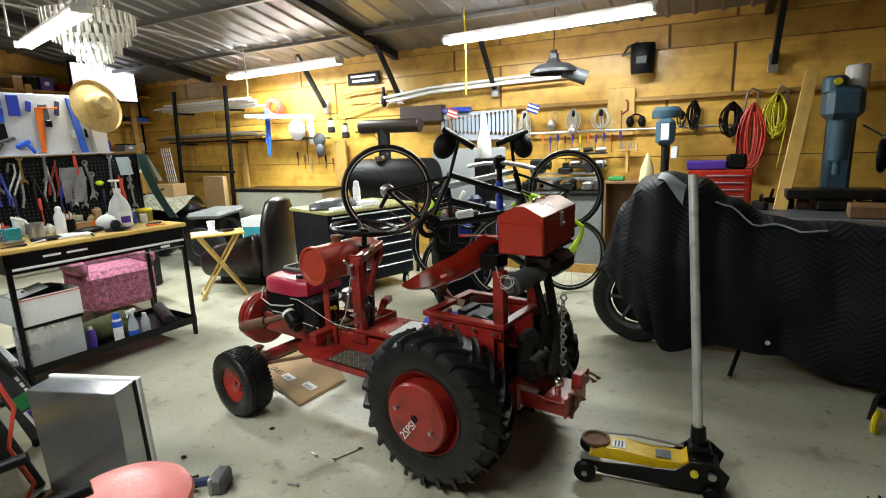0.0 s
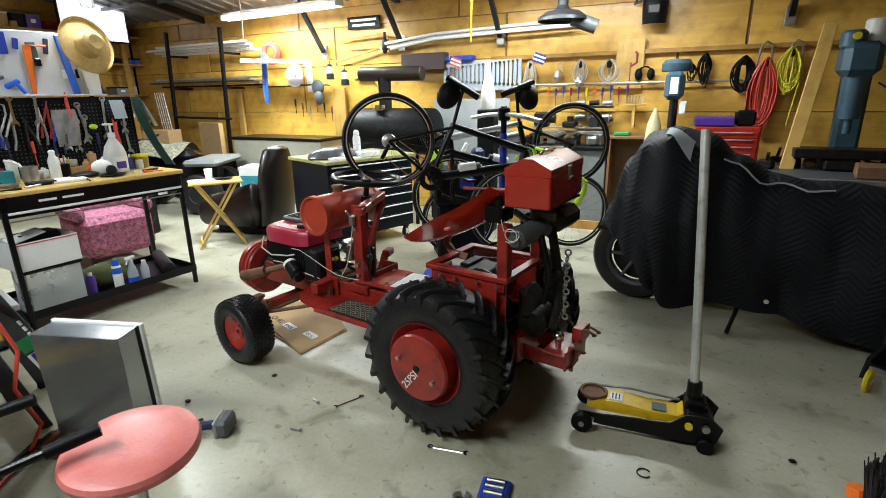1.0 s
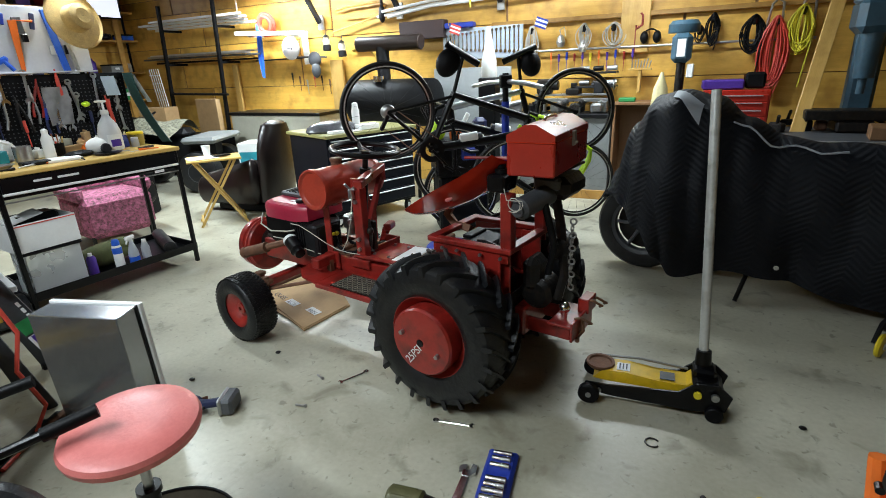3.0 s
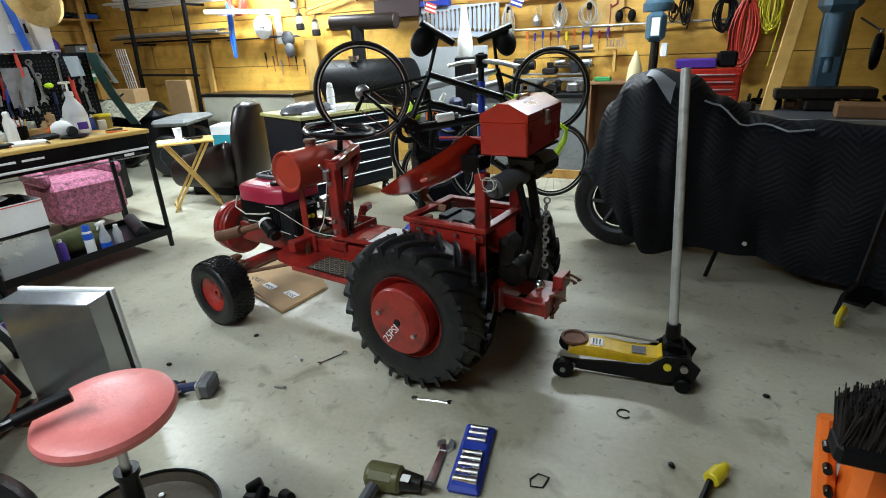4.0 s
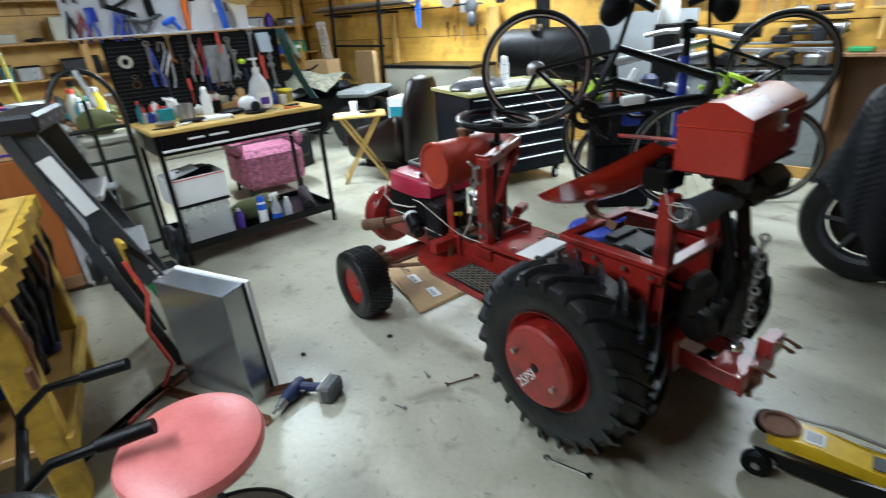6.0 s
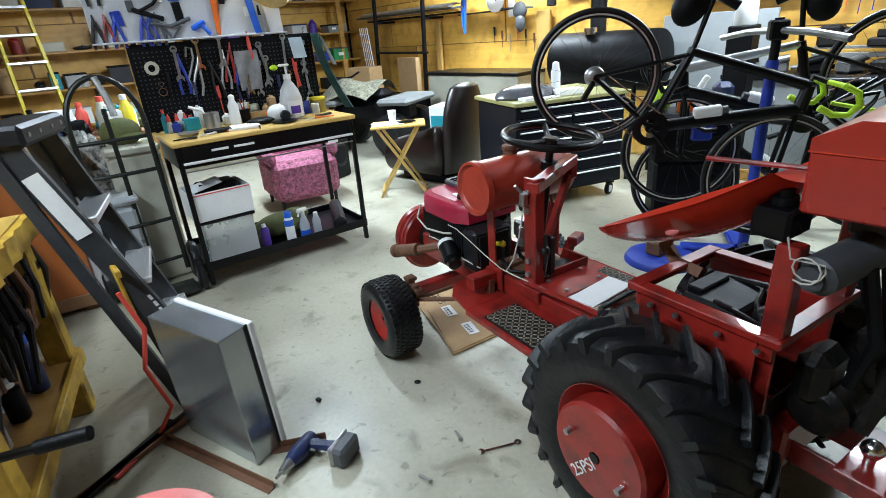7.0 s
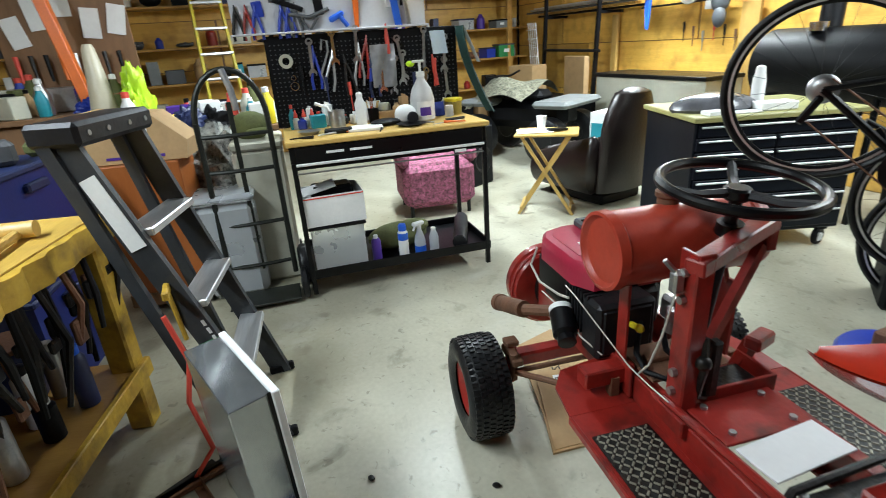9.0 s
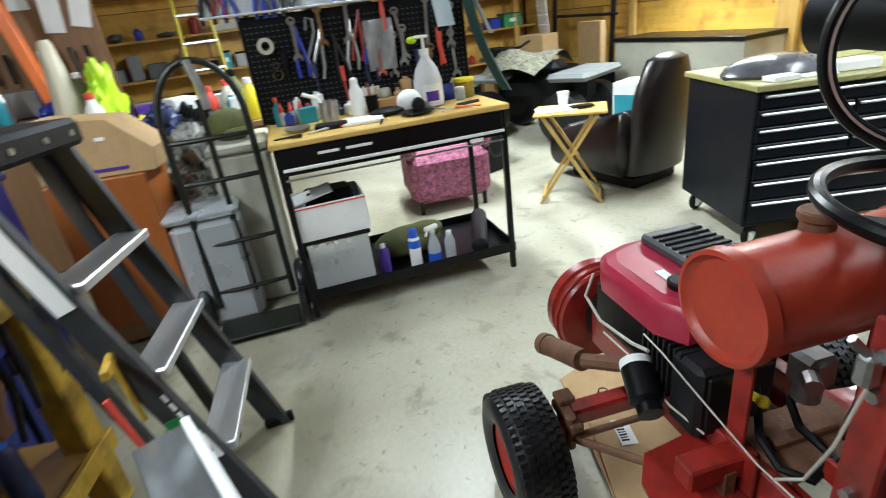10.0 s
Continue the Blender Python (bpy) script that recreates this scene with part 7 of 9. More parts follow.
def scooter():
    t = thing("kick_scooter", pose(1.30, 3.66, 0, 0, 0, 60), "black kick scooter with yellow wheel", "scooter")
    w = part("wheel", Geo().lathe([(0.02, -0.012), (0.04, -0.012), (0.056, -0.01), (0.062, 0), (0.056, 0.01), (0.04, 0.012), (0.02, 0.012)], 28, pose(0, 0, 0.062, 90)), YELLOWP, t, "yellow scooter wheel")
    part("hub", Geo().cyl((0, -0.016, 0.062), (0, 0.016, 0.062), 0.02, n=14), CHROME, w)
    part("deck", Geo().box((0.34, 0, 0.09), (0.42, 0.11, 0.02), 0.006), BLACK, t)
    part("fork", Geo().tube([(0, 0.03, 0.062), (0.06, 0.03, 0.15), (0.12, 0.0, 0.22)], 0.012, 8).tube([(0.12, 0, 0.20), (0.30, 0, 0.75)], 0.018, 10), BLACK, t)
    return t


scooter()


# ---------------- along the north wall ----------------
def on_wall(x, z, off=0.06):
    return pose(x, BACK - off, z)


def coil(m, material, rx, rz, loops, label, cat, tail=0.0, thick=0.006):
    t = thing("cord_coil", m, label, cat, "coiled cords on the wall")
    g = Geo()
    for k in range(loops):
        a, b = rx * random.uniform(0.12, 1.05), rz * random.uniform(0.80, 1.05)
        ph, dy = random.uniform(-0.25, 0.25), random.uniform(-0.03, 0.03)
        pts = []
        for i in range(22):
            q = 2 * math.pi * i / 22
            pinch = 1 - 0.55 * max(0, math.sin(q)) ** 2
            pts.append((a * pinch * math.cos(q) + 0.02 * ph, dy + 0.012 * math.sin(2 * q + ph), b * math.sin(q) + 0.015 * ph - b))
        g.tube(pts, thick, 5, True)
    part("cord_loop", g, material, t)["kind"] = "stuff"
    part("tie", Geo().box((0, -0.005, -0.05), (0.05, 0.05, 0.07), 0.015), BLACK, t)
    if tail:
        part("tail", Geo().tube([(rx * 0.7, -0.02, -rz), (rx * 0.8, -0.03, -rz * 1.6), (rx * 0.4, -0.03, -rz * 2 - tail)], thick, 6), material, t)
    return t


coil(on_wall(0.88, 1.74, 0.09), CORDRED, 0.125, 0.31, 34, "thick red extension cord coiled on a wall hook", "extension cord", 0.05)
coil(on_wall(1.07, 1.82, 0.09), CORDYEL, 0.11, 0.20, 20, "yellow extension cord coiled on a wall hook", "extension cord", 0.3)
coil(on_wall(0.70, 1.76, 0.09), BLACKM, 0.10, 0.16, 14, "black cord coiled on a wall hook", "extension cord", 0.45)
coil(on_wall(0.36, 1.80, 0.08), BLACKM, 0.06, 0.14, 9, "short black cord coiled on a wall hook", "extension cord", 0.05)
coil(on_wall(-0.55, 1.78, 0.08), mat("clear_hose", (0.7, 0.68, 0.6), 0.2, 0, 0.05, 8, 0.02, 40, trans=0.3), 0.12, 0.12, 6, "clear plastic hose coiled on a wall hook", "hose")
coil(on_wall(-0.85, 1.79, 0.08), PINKWHITE, 0.08, 0.12, 7, "white cord with lamp socket coiled on the wall", "cord")
coil(on_wall(-1.42, 1.80, 0.08), PINKWHITE, 0.07, 0.20, 9, "white rope hank hung on the wall", "rope", 0.08)
coil(on_wall(0.25, 1.70, 0.08), GREASE, 0.05, 0.08, 4, "dark strap hung on the wall", "strap")
for x in (0.86, 1.1):
    single("wall_hook", Geo().tube([(-0.06, 0, -0.16), (-0.035, -0.04, 0.04), (0.0, -0.05, 0.08), (0.05, -0.04, 0.05), (0.065, 0, -0.12)], 0.011, 8), STEEL, on_wall(x, 1.80), "bent grey steel wall hook", "hook", "wall hooks")


def hanging_can(x, z, label):
    t = thing("hanging_lamp_parts", on_wall(x, z), label, "work light")
    part("can", Geo().lathe([(0.03, -0.05), (0.05, 0.0), (0.035, 0.05), (0.02, 0.07)], 16), ALU, t)
    part("wire", Geo().tube([(0, 0, 0.07), (-0.02, 0.02, 0.12), (0.03, 0.02, 0.15), (0.05, 0, 0.06)], 0.006, 6), PINKWHITE, t)
    return t


hanging_can(-1.1, 1.62, "small silver clamp light hung on the wall")
hanging_can(-0.86, 1.56, "silver clip lamp hung with its wire")
single("c_clamp", Geo().tube([(0.03, 0, 0.07), (0.05, 0, 0.05), (0.05, 0, -0.04), (0.0, 0, -0.07), (-0.01, 0, -0.04)], 0.011, 8).tube([(-0.01, 0, -0.06), (-0.01, 0, -0.3)], 0.006, 6), mat("faded_red_iron", (0.30, 0.05, 0.04), 0.5, 0.2), on_wall(-0.33, 1.78), "old red clamp hung on the wall", "clamp")


def ear_muffs():
    t = thing("ear_defenders", on_wall(-0.19, 1.62, 0.08), "black ear defenders hung on a board", "ear defenders")
    for s in (-1, 1):
        part("cup", Geo().ball((s * 0.06, 0, 0), (0.04, 0.045, 0.06), 14, 8), BLACKM, t)
    part("band", Geo().tube(arc((0, 0, 0), 0.075, 20, 160, 12), 0.008, 6), BLACK, t)
    return t


ear_muffs()


def welding_mask():
    t = thing("welding_mask", on_wall(-0.14, 2.24, 0.14), "black welding mask hung on the wall by its headband", "mask")
    part("shell", Geo().grid(lambda u, w: (0.12 * math.cos(math.pi * w) * (1 - 0.25 * (u - 0.4) ** 2), -0.11 * math.sin(math.pi * w) * (0.75 + 0.25 * math.sin(math.pi * u)), 0.15 - 0.30 * u), 12, 16), BLACKM, t)
    part("lens", Geo().box((0, -0.112, -0.02), (0.11, 0.015, 0.08), 0.006), BLACK, t)
    part("peg", Geo().cyl((0.0, 0.01, 0.13), (0.0, 0.14, 0.12), 0.008, n=8), STEELDARK, t)
    part("headband", Geo().tube([(-0.10, 0.0, 0.08), (-0.20, 0.05, 0.06), (-0.16, 0.08, 0.14), (-0.05, 0.05, 0.17)], 0.014, 6), GREYP, t)
    return t


welding_mask()


def pendant_hood():
    t = thing("pendant_lamp", pose(-0.93, 6.1, 0), "dark enamelled hood lamp hanging from the roof", "lamp")
    part("shade", Geo().lathe([(0.24, 2.12), (0.235, 2.15), (0.17, 2.20), (0.08, 2.22), (0.05, 2.26), (0.05, 2.31), (0.02, 2.33)], 32, caps=False), STEELDARK, t)
    part("socket", Geo().cyl((0, 0, 2.26), (0, 0, 2.34), 0.035, n=16), BLACKM, t)
    part("cord", Geo().tube([(0, 0, 2.33), (0.01, 0, roof_z(6.1) - 0.01)], 0.005, 6), BLACK, t)
    part("duct_end", Geo().cyl((0.10, 0, 2.14), (0.32, 0.05, 2.05), 0.07, n=18), GREYP, t)
    return t


pendant_hood()
for k, (z, dz) in enumerate(((2.10, 0.07), (2.13, 0.05), (2.07, 0.06))):
    single("conduit_pipe", Geo().tube([(-3.4 + 0.1 * k, 0, z - dz), (-2.6, 0, z + 0.02), (-1.6, 0, z + 0.05), (-0.72 - 0.1 * k, 0, z + 0.06)], 0.018, 10), WHITE, pose(0, BACK - 0.08 - 0.04 * k, 0), "long white plastic pipe lying on wall brackets", "pipe", "pipes on the wall")
tt = thing("wall_sign", on_wall(-3.67, 2.36, 0.025), "dark framed street sign with pale lettering", "sign")
part("board", Geo().box((0, 0, 0), (0.50, 0.015, 0.15), 0.003), BLACKM, tt)
for k in range(2):
    part("lettering_bar", Geo().box((0.0, -0.009, 0.03 - 0.06 * k), (0.40 - 0.05 * k, 0.003, 0.03), 0.001), PAPER, tt)
single("bow_saw", Geo().tube([(-0.45, 0, -0.03), (-0.3, 0, 0.0), (0.2, 0, 0.02), (0.32, 0, -0.02), (0.3, 0, -0.08)], 0.014, 8).box((-0.05, 0, -0.10), (0.6, 0.006, 0.02)), SHELFWOOD, on_wall(-3.6, 2.18), "wooden bow saw hung on the wall", "saw")
single("dark_pouch", Geo().ball((0, 0, -0.06), (0.045, 0.04, 0.10), 12, 8).tube([(0, 0, 0.03), (0, 0, 0.10)], 0.02, 8), STEELDARK, on_wall(-3.33, 2.12, 0.08), "dark cloth pouch hung on the wall", "pouch")
single("long_stick", Geo().tube([(-0.4, 0, -0.07), (0.5, 0, 0.11)], 0.014, 6), PINE, on_wall(-3.75, 1.96), "thin wooden strip tilted on the wall", "stick")


def wall_clock():
    t = thing("wall_clock", on_wall(-4.86, 1.74, 0.06), "round white wall clock", "clock")
    part("face", Geo().lathe([(0.005, 0.01), (0.135, 0.012), (0.14, 0.0)], 36, pose(0, 0, 0, 90)), PAPER, t)
    part("rim", Geo().ring((0, -0.012, 0), 0.145, 0.010, (0, 1, 0), 40, 8), WHITE, t)
    part("hand", Geo().box((0.02, -0.016, 0.03), (0.008, 0.003, 0.09), 0, pose(0, 0, 0, 0, 25, 0)), BLACK, t)
    part("hand", Geo().box((-0.02, -0.018, 0.0), (0.07, 0.003, 0.008)), BLACK, t)
    return t


wall_clock()
single("thermometer_board", Geo().box((0, 0, 0), (0.10, 0.015, 0.40), 0.003), PAPER, on_wall(-4.60, 1.72), "tall white paper chart on the wall", "chart")
single("hose_reel", Geo().ring((0, 0, 0), 0.13, 0.035, (0, 1, 0.1), 28, 8).ring((0.02, -0.04, 0.0), 0.10, 0.03, (0, 1, 0.1), 24, 8), CORDRED, on_wall(-5.2, 2.06, 0.12), "red air hose coiled on the wall", "hose")
single("white_tube_box", Geo().box((0, 0, 0), (1.22, 0.10, 0.055), 0.006).box((-0.4, 0.14, -0.035), (0.03, 0.28, 0.02)).box((0.4, 0.14, -0.035), (0.03, 0.28, 0.02)), WHITEPAINT, pose(-5.0, BACK - 0.28, 1.93, 0, 3, 0), "spare white lamp fixture resting on wall brackets", "fixture")
single("blue_strap", Geo().tube([(0, 0, 0.35), (0.01, -0.03, 0.1), (-0.02, -0.02, -0.1), (0.02, -0.03, -0.35), (0.05, -0.02, 0.1), (0.02, 0, 0.34)], 0.02, 6), BLUEP, on_wall(-5.33, 1.72, 0.16), "bright blue straps hanging on the wall", "straps")
single("hung_hardware", Geo().ball((0, 0, 0), (0.10, 0.06, 0.10), 12, 8).tube([(-0.3, 0, 0.04), (0.2, 0, 0.02)], 0.01, 6).ball((0.02, -0.02, -0.14), (0.07, 0.05, 0.10), 12, 8), GREYP, on_wall(-4.42, 1.58, 0.12), "tangle of grey hardware hung on the wall", "hardware")
for k in range(7):
    single("hand_tool", Geo().tube([(0, 0, 0.0), (0.005, 0, -0.10)], [0.012, 0.010], 8).tube([(0.005, 0, -0.10), (0.005, 0, -0.2)], [0.005, 0.004], 6), (GREASE, RUST, STEEL, CORDRED)[k % 4], on_wall(-4.95 + 0.13 * k, 1.42 - 0.05 * (k % 3), 0.008), "small hand tool hung on the wall", "hand tool", "hand tools on the wall")
single("wall_rod", Geo().tube([(-0.7, 0, 0), (0.55, 0, 0.01)], 0.010, 6), STEELDARK, on_wall(-4.85, 1.60), "dark rod fixed along the wall", "rod")
for k, z in enumerate((1.80, 1.72)):
    tt = thing("lantern", pose(-4.18 + 0.24 * k, BACK - 0.14, z - 0.13), "small dark lantern hung on the post", "lantern", "lanterns")
    part("tank", Geo().cyl((0, 0, 0), (0, 0, 0.08), 0.055, n=16, b=0.01), STEELDARK, tt)
    part("globe", Geo().lathe([(0.04, 0.08), (0.05, 0.12), (0.035, 0.17)], 14), CLEAR, tt)
    part("hook", Geo().tube([(0, 0, 0.20), (0, 0.02, 0.26), (0, 0.16, 0.27)], 0.005, 6), STEELDARK, tt)
    part("hood", Geo().cyl((0, 0, 0.17), (0, 0, 0.20), 0.05, 0.02, n=14), STEELDARK, tt)
single("yellow_bracket", Geo().tube([(-0.2, 0, 0.05), (0, -0.02, 0.1), (0.15, -0.02, 0.0), (0.2, 0, -0.12)], 0.03, 5), YELLOWWOOD, on_wall(-3.65, 1.62, 0.025), "yellow wooden bracket on the wall", "bracket")


# pipe rack in the corner
def pipe_rack():
    t = thing("lumber_rack", pose(0, BACK, 0), "dark steel rack holding pipes and boards", "rack")
    for x in (-7.06, -5.92):
        part("post", Geo().tube([(x - 0.04, -0.42, 0), (x, -0.34, 2.42)], 0.03, 4), BLACKM, t)
        for z in (1.60, 2.08):
            part("arm", Geo().tube([(x, -0.36, z), (x, -0.02, z)], 0.022, 4), BLACKM, t)
    part("cross_bar", Geo().tube([(-7.06, -0.40, 1.18), (-5.85, -0.40, 1.16)], 0.018, 6), BLACKM, t)
    return t


pipe_rack()
for k in range(9):
    random.seed(40 + k)
    lo = k >= 4
    z = (1.635 + 0.028 * (k - 4)) if lo else (2.115 + 0.035 * k)
    L = random.uniform(1.9, 2.5)
    single("stacked_board", Geo().box((0, 0, 0), (L, 0.09 if lo else 0.06, 0.024 if lo else 0.03), 0.003), (SHELFWOOD, GREYP, STEEL, ALU, BLACKM)[k % 5] if lo else WHITE, pose(-6.5 + random.uniform(-0.1, 0.1), BACK - 0.12 - 0.05 * (k % 4), z, 0, 0, random.uniform(-1.2, 1.2)),
           "white plastic length stacked on the rack" if not lo else "weathered board stacked on the rack", "board", "boards on the rack")
tt = thing("antenna_rack", pose(-7.25, BACK - 0.5, 0), "white wire rack standing in the corner", "wire rack")
for k in range(5):
    part("wire", Geo().tube([(0.05 * k, 0, 1.0), (0.05 * k - 0.08, 0.0, 1.55)], 0.006, 5), WHITE, tt)
for k in range(4):
    part("cross_wire", Geo().tube([(-0.03 - 0.02 * k, -0.01, 1.1 + 0.12 * k), (0.20 - 0.02 * k, -0.01, 1.1 + 0.12 * k)], 0.005, 5), WHITE, tt)
part("stem", Geo().tube([(0.1, 0, 0), (0.1, 0, 1.0)], 0.012, 6), WHITE, tt)


def carton(m, s, label, mt=None):
    t = thing("carton", m, label, "carton", "cartons")
    part("box", Geo().box((0, 0, s[2] / 2), s, 0.004), mt or CARD, t)
    part("tape", Geo().box((0, 0, s[2] + 0.001), (s[0] * 0.98, 0.05, 0.003)), mat("packing_tape", (0.5, 0.36, 0.2), 0.3, 0, 0.05) if "packing_tape" not in bpy.data.materials else bpy.data.materials["packing_tape"], t)
    return t


carton(pose(-7.1, 6.1, 0.62, 0, 0, 15), (0.45, 0.30, 0.38), "closed brown carton standing on a chest")
carton(pose(-6.3, 6.35, 0.58, 0, 0, -6), (0.50, 0.08, 0.52), "flat brown carton leaning at the back wall")
tt = thing("carton", pose(-4.75, 5.75, 0.0, 0, 0, 20), "white and blue printed carton near the recliner", "carton", "cartons")
part("box", Geo().box((0, 0, 0.30), (0.46, 0.36, 0.60), 0.005), PAPER, tt)
part("print", Geo().box((0, -0.182, 0.36), (0.42, 0.003, 0.26)), TEAL, tt)
part("print", Geo().box((0.232, 0, 0.36), (0.003, 0.30, 0.26)), TEAL, tt)
single("corner_chest", Geo().box((0, 0, 0.30), (1.9, 0.5, 0.60), 0.02), BLACKM, pose(-6.9, 6.2, 0), "dark low chest standing in the corner", "chest")


def back_counter(x0, x1, z, depth, body, top, name, label):
    t = thing(name, pose((x0 + x1) / 2, BACK - depth / 2 - 0.05, 0), label, "cabinet")
    part("body", Geo().box((0, 0, z / 2 - 0.02), (x1 - x0, depth, z - 0.04), 0.006), body, t)
    part("top", Geo().box((0, -0.01, z - 0.02), (x1 - x0 + 0.04, depth + 0.04, 0.04), 0.006), top, t)
    part("plinth", Geo().box((0, -depth / 2 - 0.004, 0.05), (x1 - x0 + 0.01, 0.02, 0.10), 0.003), SHELFWOOD, t)
    return t


back_counter(-1.9, -0.47, 0.90, 0.34, CABGREY, BLACKM, "grey_cabinet", "grey steel base cabinet with dark top")
back_counter(-5.7, -4.1, 0.92, 0.5, CREAM, BLACK, "side_counter", "pale counter with black top at the wall")
tt = thing("tool_cupboard", pose(-0.27, BACK - 0.22, 0), "open-backed brown wooden cupboard", "cupboard")
for dx in (-0.17, 0.17):
    part("side", Geo().box((dx, 0, 0.50), (0.025, 0.36, 1.0), 0.003), BROWNWOOD, tt)
part("top", Geo().box((0, 0, 1.0), (0.38, 0.38, 0.025), 0.003), BROWNWOOD, tt)
part("back", Geo().box((0, 0.16, 0.5), (0.34, 0.012, 1.0)), BROWNWOOD, tt)
single("green_tray", Geo().box((0, 0, 0.02), (0.16, 0.10, 0.04), 0.008), GREEN, pose(-0.34, BACK - 0.28, 1.013), "green plastic tray on the cupboard", "tray")
for k, (x, mt) in enumerate(((-1.75, GREASE), (-1.55, STEEL), (-1.3, BLACKM), (-1.05, STEEL), (-0.85, GREASE), (-0.65, STEEL))):
    single("bench_tool", Geo().box((0, 0, 0.05), (0.17, 0.12, 0.10), 0.02).cyl((-0.06, -0.05, 0.09), (0.08, -0.05, 0.12), 0.03, n=12).cyl((0.1, 0, 0.04), (0.16, 0, 0.04), 0.02, n=10), mt, pose(x, BACK - 0.25, 0.90, 0, 0, 20 * k), "dark metal tool head on the cabinet", "tool head", "tool heads on the cabinet")
def bench_lathe():
    t = thing("bench_lathe", pose(-0.92, BACK - 0.20, 0.90), "small grey metal lathe on the cabinet", "lathe")
    part("bed", Geo().box((0, 0, 0.13), (0.80, 0.10, 0.035), 0.004).box((0, 0, 0.185), (0.80, 0.08, 0.02), 0.003).box((-0.33, 0, 0.06), (0.10, 0.12, 0.12), 0.01).box((0.33, 0, 0.06), (0.10, 0.12, 0.12), 0.01), STEEL, t)
    part("headstock", Geo().box((-0.30, 0, 0.27), (0.16, 0.14, 0.16), 0.02).cyl((-0.22, 0, 0.28), (-0.15, 0, 0.28), 0.05, n=18, b=0.006), GREASE, t)
    part("tailstock", Geo().box((0.28, 0, 0.25), (0.10, 0.09, 0.12), 0.015).cyl((0.20, 0, 0.28), (0.42, 0, 0.28), 0.022, n=14), STEELDARK, t)
    part("hand_crank", Geo().ring((0.43, 0, 0.28), 0.05, 0.008, (1, 0, 0), 22, 6).cyl((0.42, 0, 0.28), (0.44, 0, 0.28), 0.014, n=10), STEEL, t)
    part("carriage", Geo().box((0.02, -0.02, 0.22), (0.14, 0.16, 0.06), 0.01).box((0.02, -0.02, 0.28), (0.06, 0.06, 0.05), 0.006), GREASE, t)
    return t


bench_lathe()
tt = thing("tool_shelf", on_wall(-0.70, 1.16, 0.14), "grey metal shelf of machine parts", "shelf")
for z in (0.0, 0.14):
    part("board", Geo().box((0, 0, z), (0.45, 0.20, 0.02), 0.003), STEELDARK, tt)
    for k in range(3):
        part("machine_part", Geo().cyl((-0.15 + 0.14 * k, -0.05, z + 0.04), (-0.05 + 0.14 * k, -0.05, z + 0.045), 0.025, n=12), (STEEL, GREASE, ALU)[k], tt)
for k in range(11):
    single("screwdriver", Geo().tube([(0, 0, 0.05), (0, 0, -0.03)], 0.012, 8).tube([(0, 0, -0.03), (0, 0, -0.14)], 0.004, 6), (ORANGE, PURPLE, BLUE, RED, PURPLE, YELLOWP)[k % 6], on_wall(-1.20 + 0.085 * k, 1.47 - 0.02 * (k % 2)), "screwdriver standing in the wall rack", "screwdriver", "screwdrivers on the wall")
single("drill_bit_shelf", Geo().box((0, 0, 0), (0.22, 0.10, 0.02), 0.003).box((0, 0, -0.12), (0.03, 0.08, 0.22), 0.004), PINE, on_wall(-0.26, 1.32, 0.1), "little wooden shelf of drill bits", "shelf")
for k in range(7):
    single("drill_bit", Geo().cyl((0, 0, 0), (0.003 * k, 0, 0.07 + 0.01 * (k % 3)), 0.006, n=8), STEEL, pose(-0.34 + 0.027 * k, BACK - 0.11, 1.331), "steel drill bit standing on the little shelf", "drill bit", "drill bits")


def drill_press():
    t = thing("drill_press", pose(0.13, 6.33, 0), "blue-green bench drill press with dark column", "drill press")
    part("column", Geo().cyl((0, 0.05, 0.7), (0, 0.05, 1.62), 0.04, n=16), GREASE, t)
    part("base", Geo().box((0, 0, 0.72), (0.26, 0.34, 0.05), 0.01), GREASE, t)
    part("stand", Geo().box((0, 0, 0.35), (0.36, 0.36, 0.70), 0.01), BLACKM, t)
    part("head", Geo().box((0, -0.03, 1.50), (0.17, 0.26, 0.26), 0.04), BLUEGREY, t)
    part("cap", Geo().lathe([(0.13, 1.63), (0.135, 1.64), (0.135, 1.70), (0.11, 1.735), (0.01, 1.74)], 26), BLUEGREY, t)
    part("label", Geo().box((0.0, -0.164, 1.50), (0.07, 0.004, 0.15)), PAPER, t)
    part("work_table", Geo().box((-0.05, -0.17, 0.985), (0.34, 0.42, 0.03), 0.006).box((0, 0.03, 0.96), (0.12, 0.14, 0.08), 0.01), GREASE, t)
    part("spindle", Geo().cyl((0, -0.10, 1.22), (0, -0.10, 1.38), 0.028, n=14), GREASE, t)
    part("switch", Geo().box((0.09, -0.10, 1.30), (0.06, 0.05, 0.12), 0.008), PAPER, t)
    return t


drill_press()
single("paper_cone", Geo().lathe([(0.075, 0), (0.06, 0.16), (0.02, 0.27), (0.012, 0.30)], 16), mat("cream_cloth", (0.60, 0.52, 0.28), 0.8, 0, 0.12, 8, 0.1, 60), pose(0.0, 6.02, 1.0), "cream cloth bag standing on the bench end", "bag")


def red_chest():
    t = thing("red_tool_chest", pose(0.62, 6.38, 0.80), "red steel drawer chest on the bench", "tool chest")
    part("case", Geo().box((0, 0, 0.16), (0.54, 0.30, 0.33), 0.008), REDBOX, t)
    for k in range(4):
        d = part("drawer", Geo().box((0.03, -0.152, 0.06 + 0.065 * k), (0.44, 0.012, 0.058), 0.003), REDBOX, t)
        part("pull", Geo().box((0.05, -0.164, 0.08 + 0.065 * k), (0.32, 0.012, 0.010), 0.002), ALU, d)
    return t


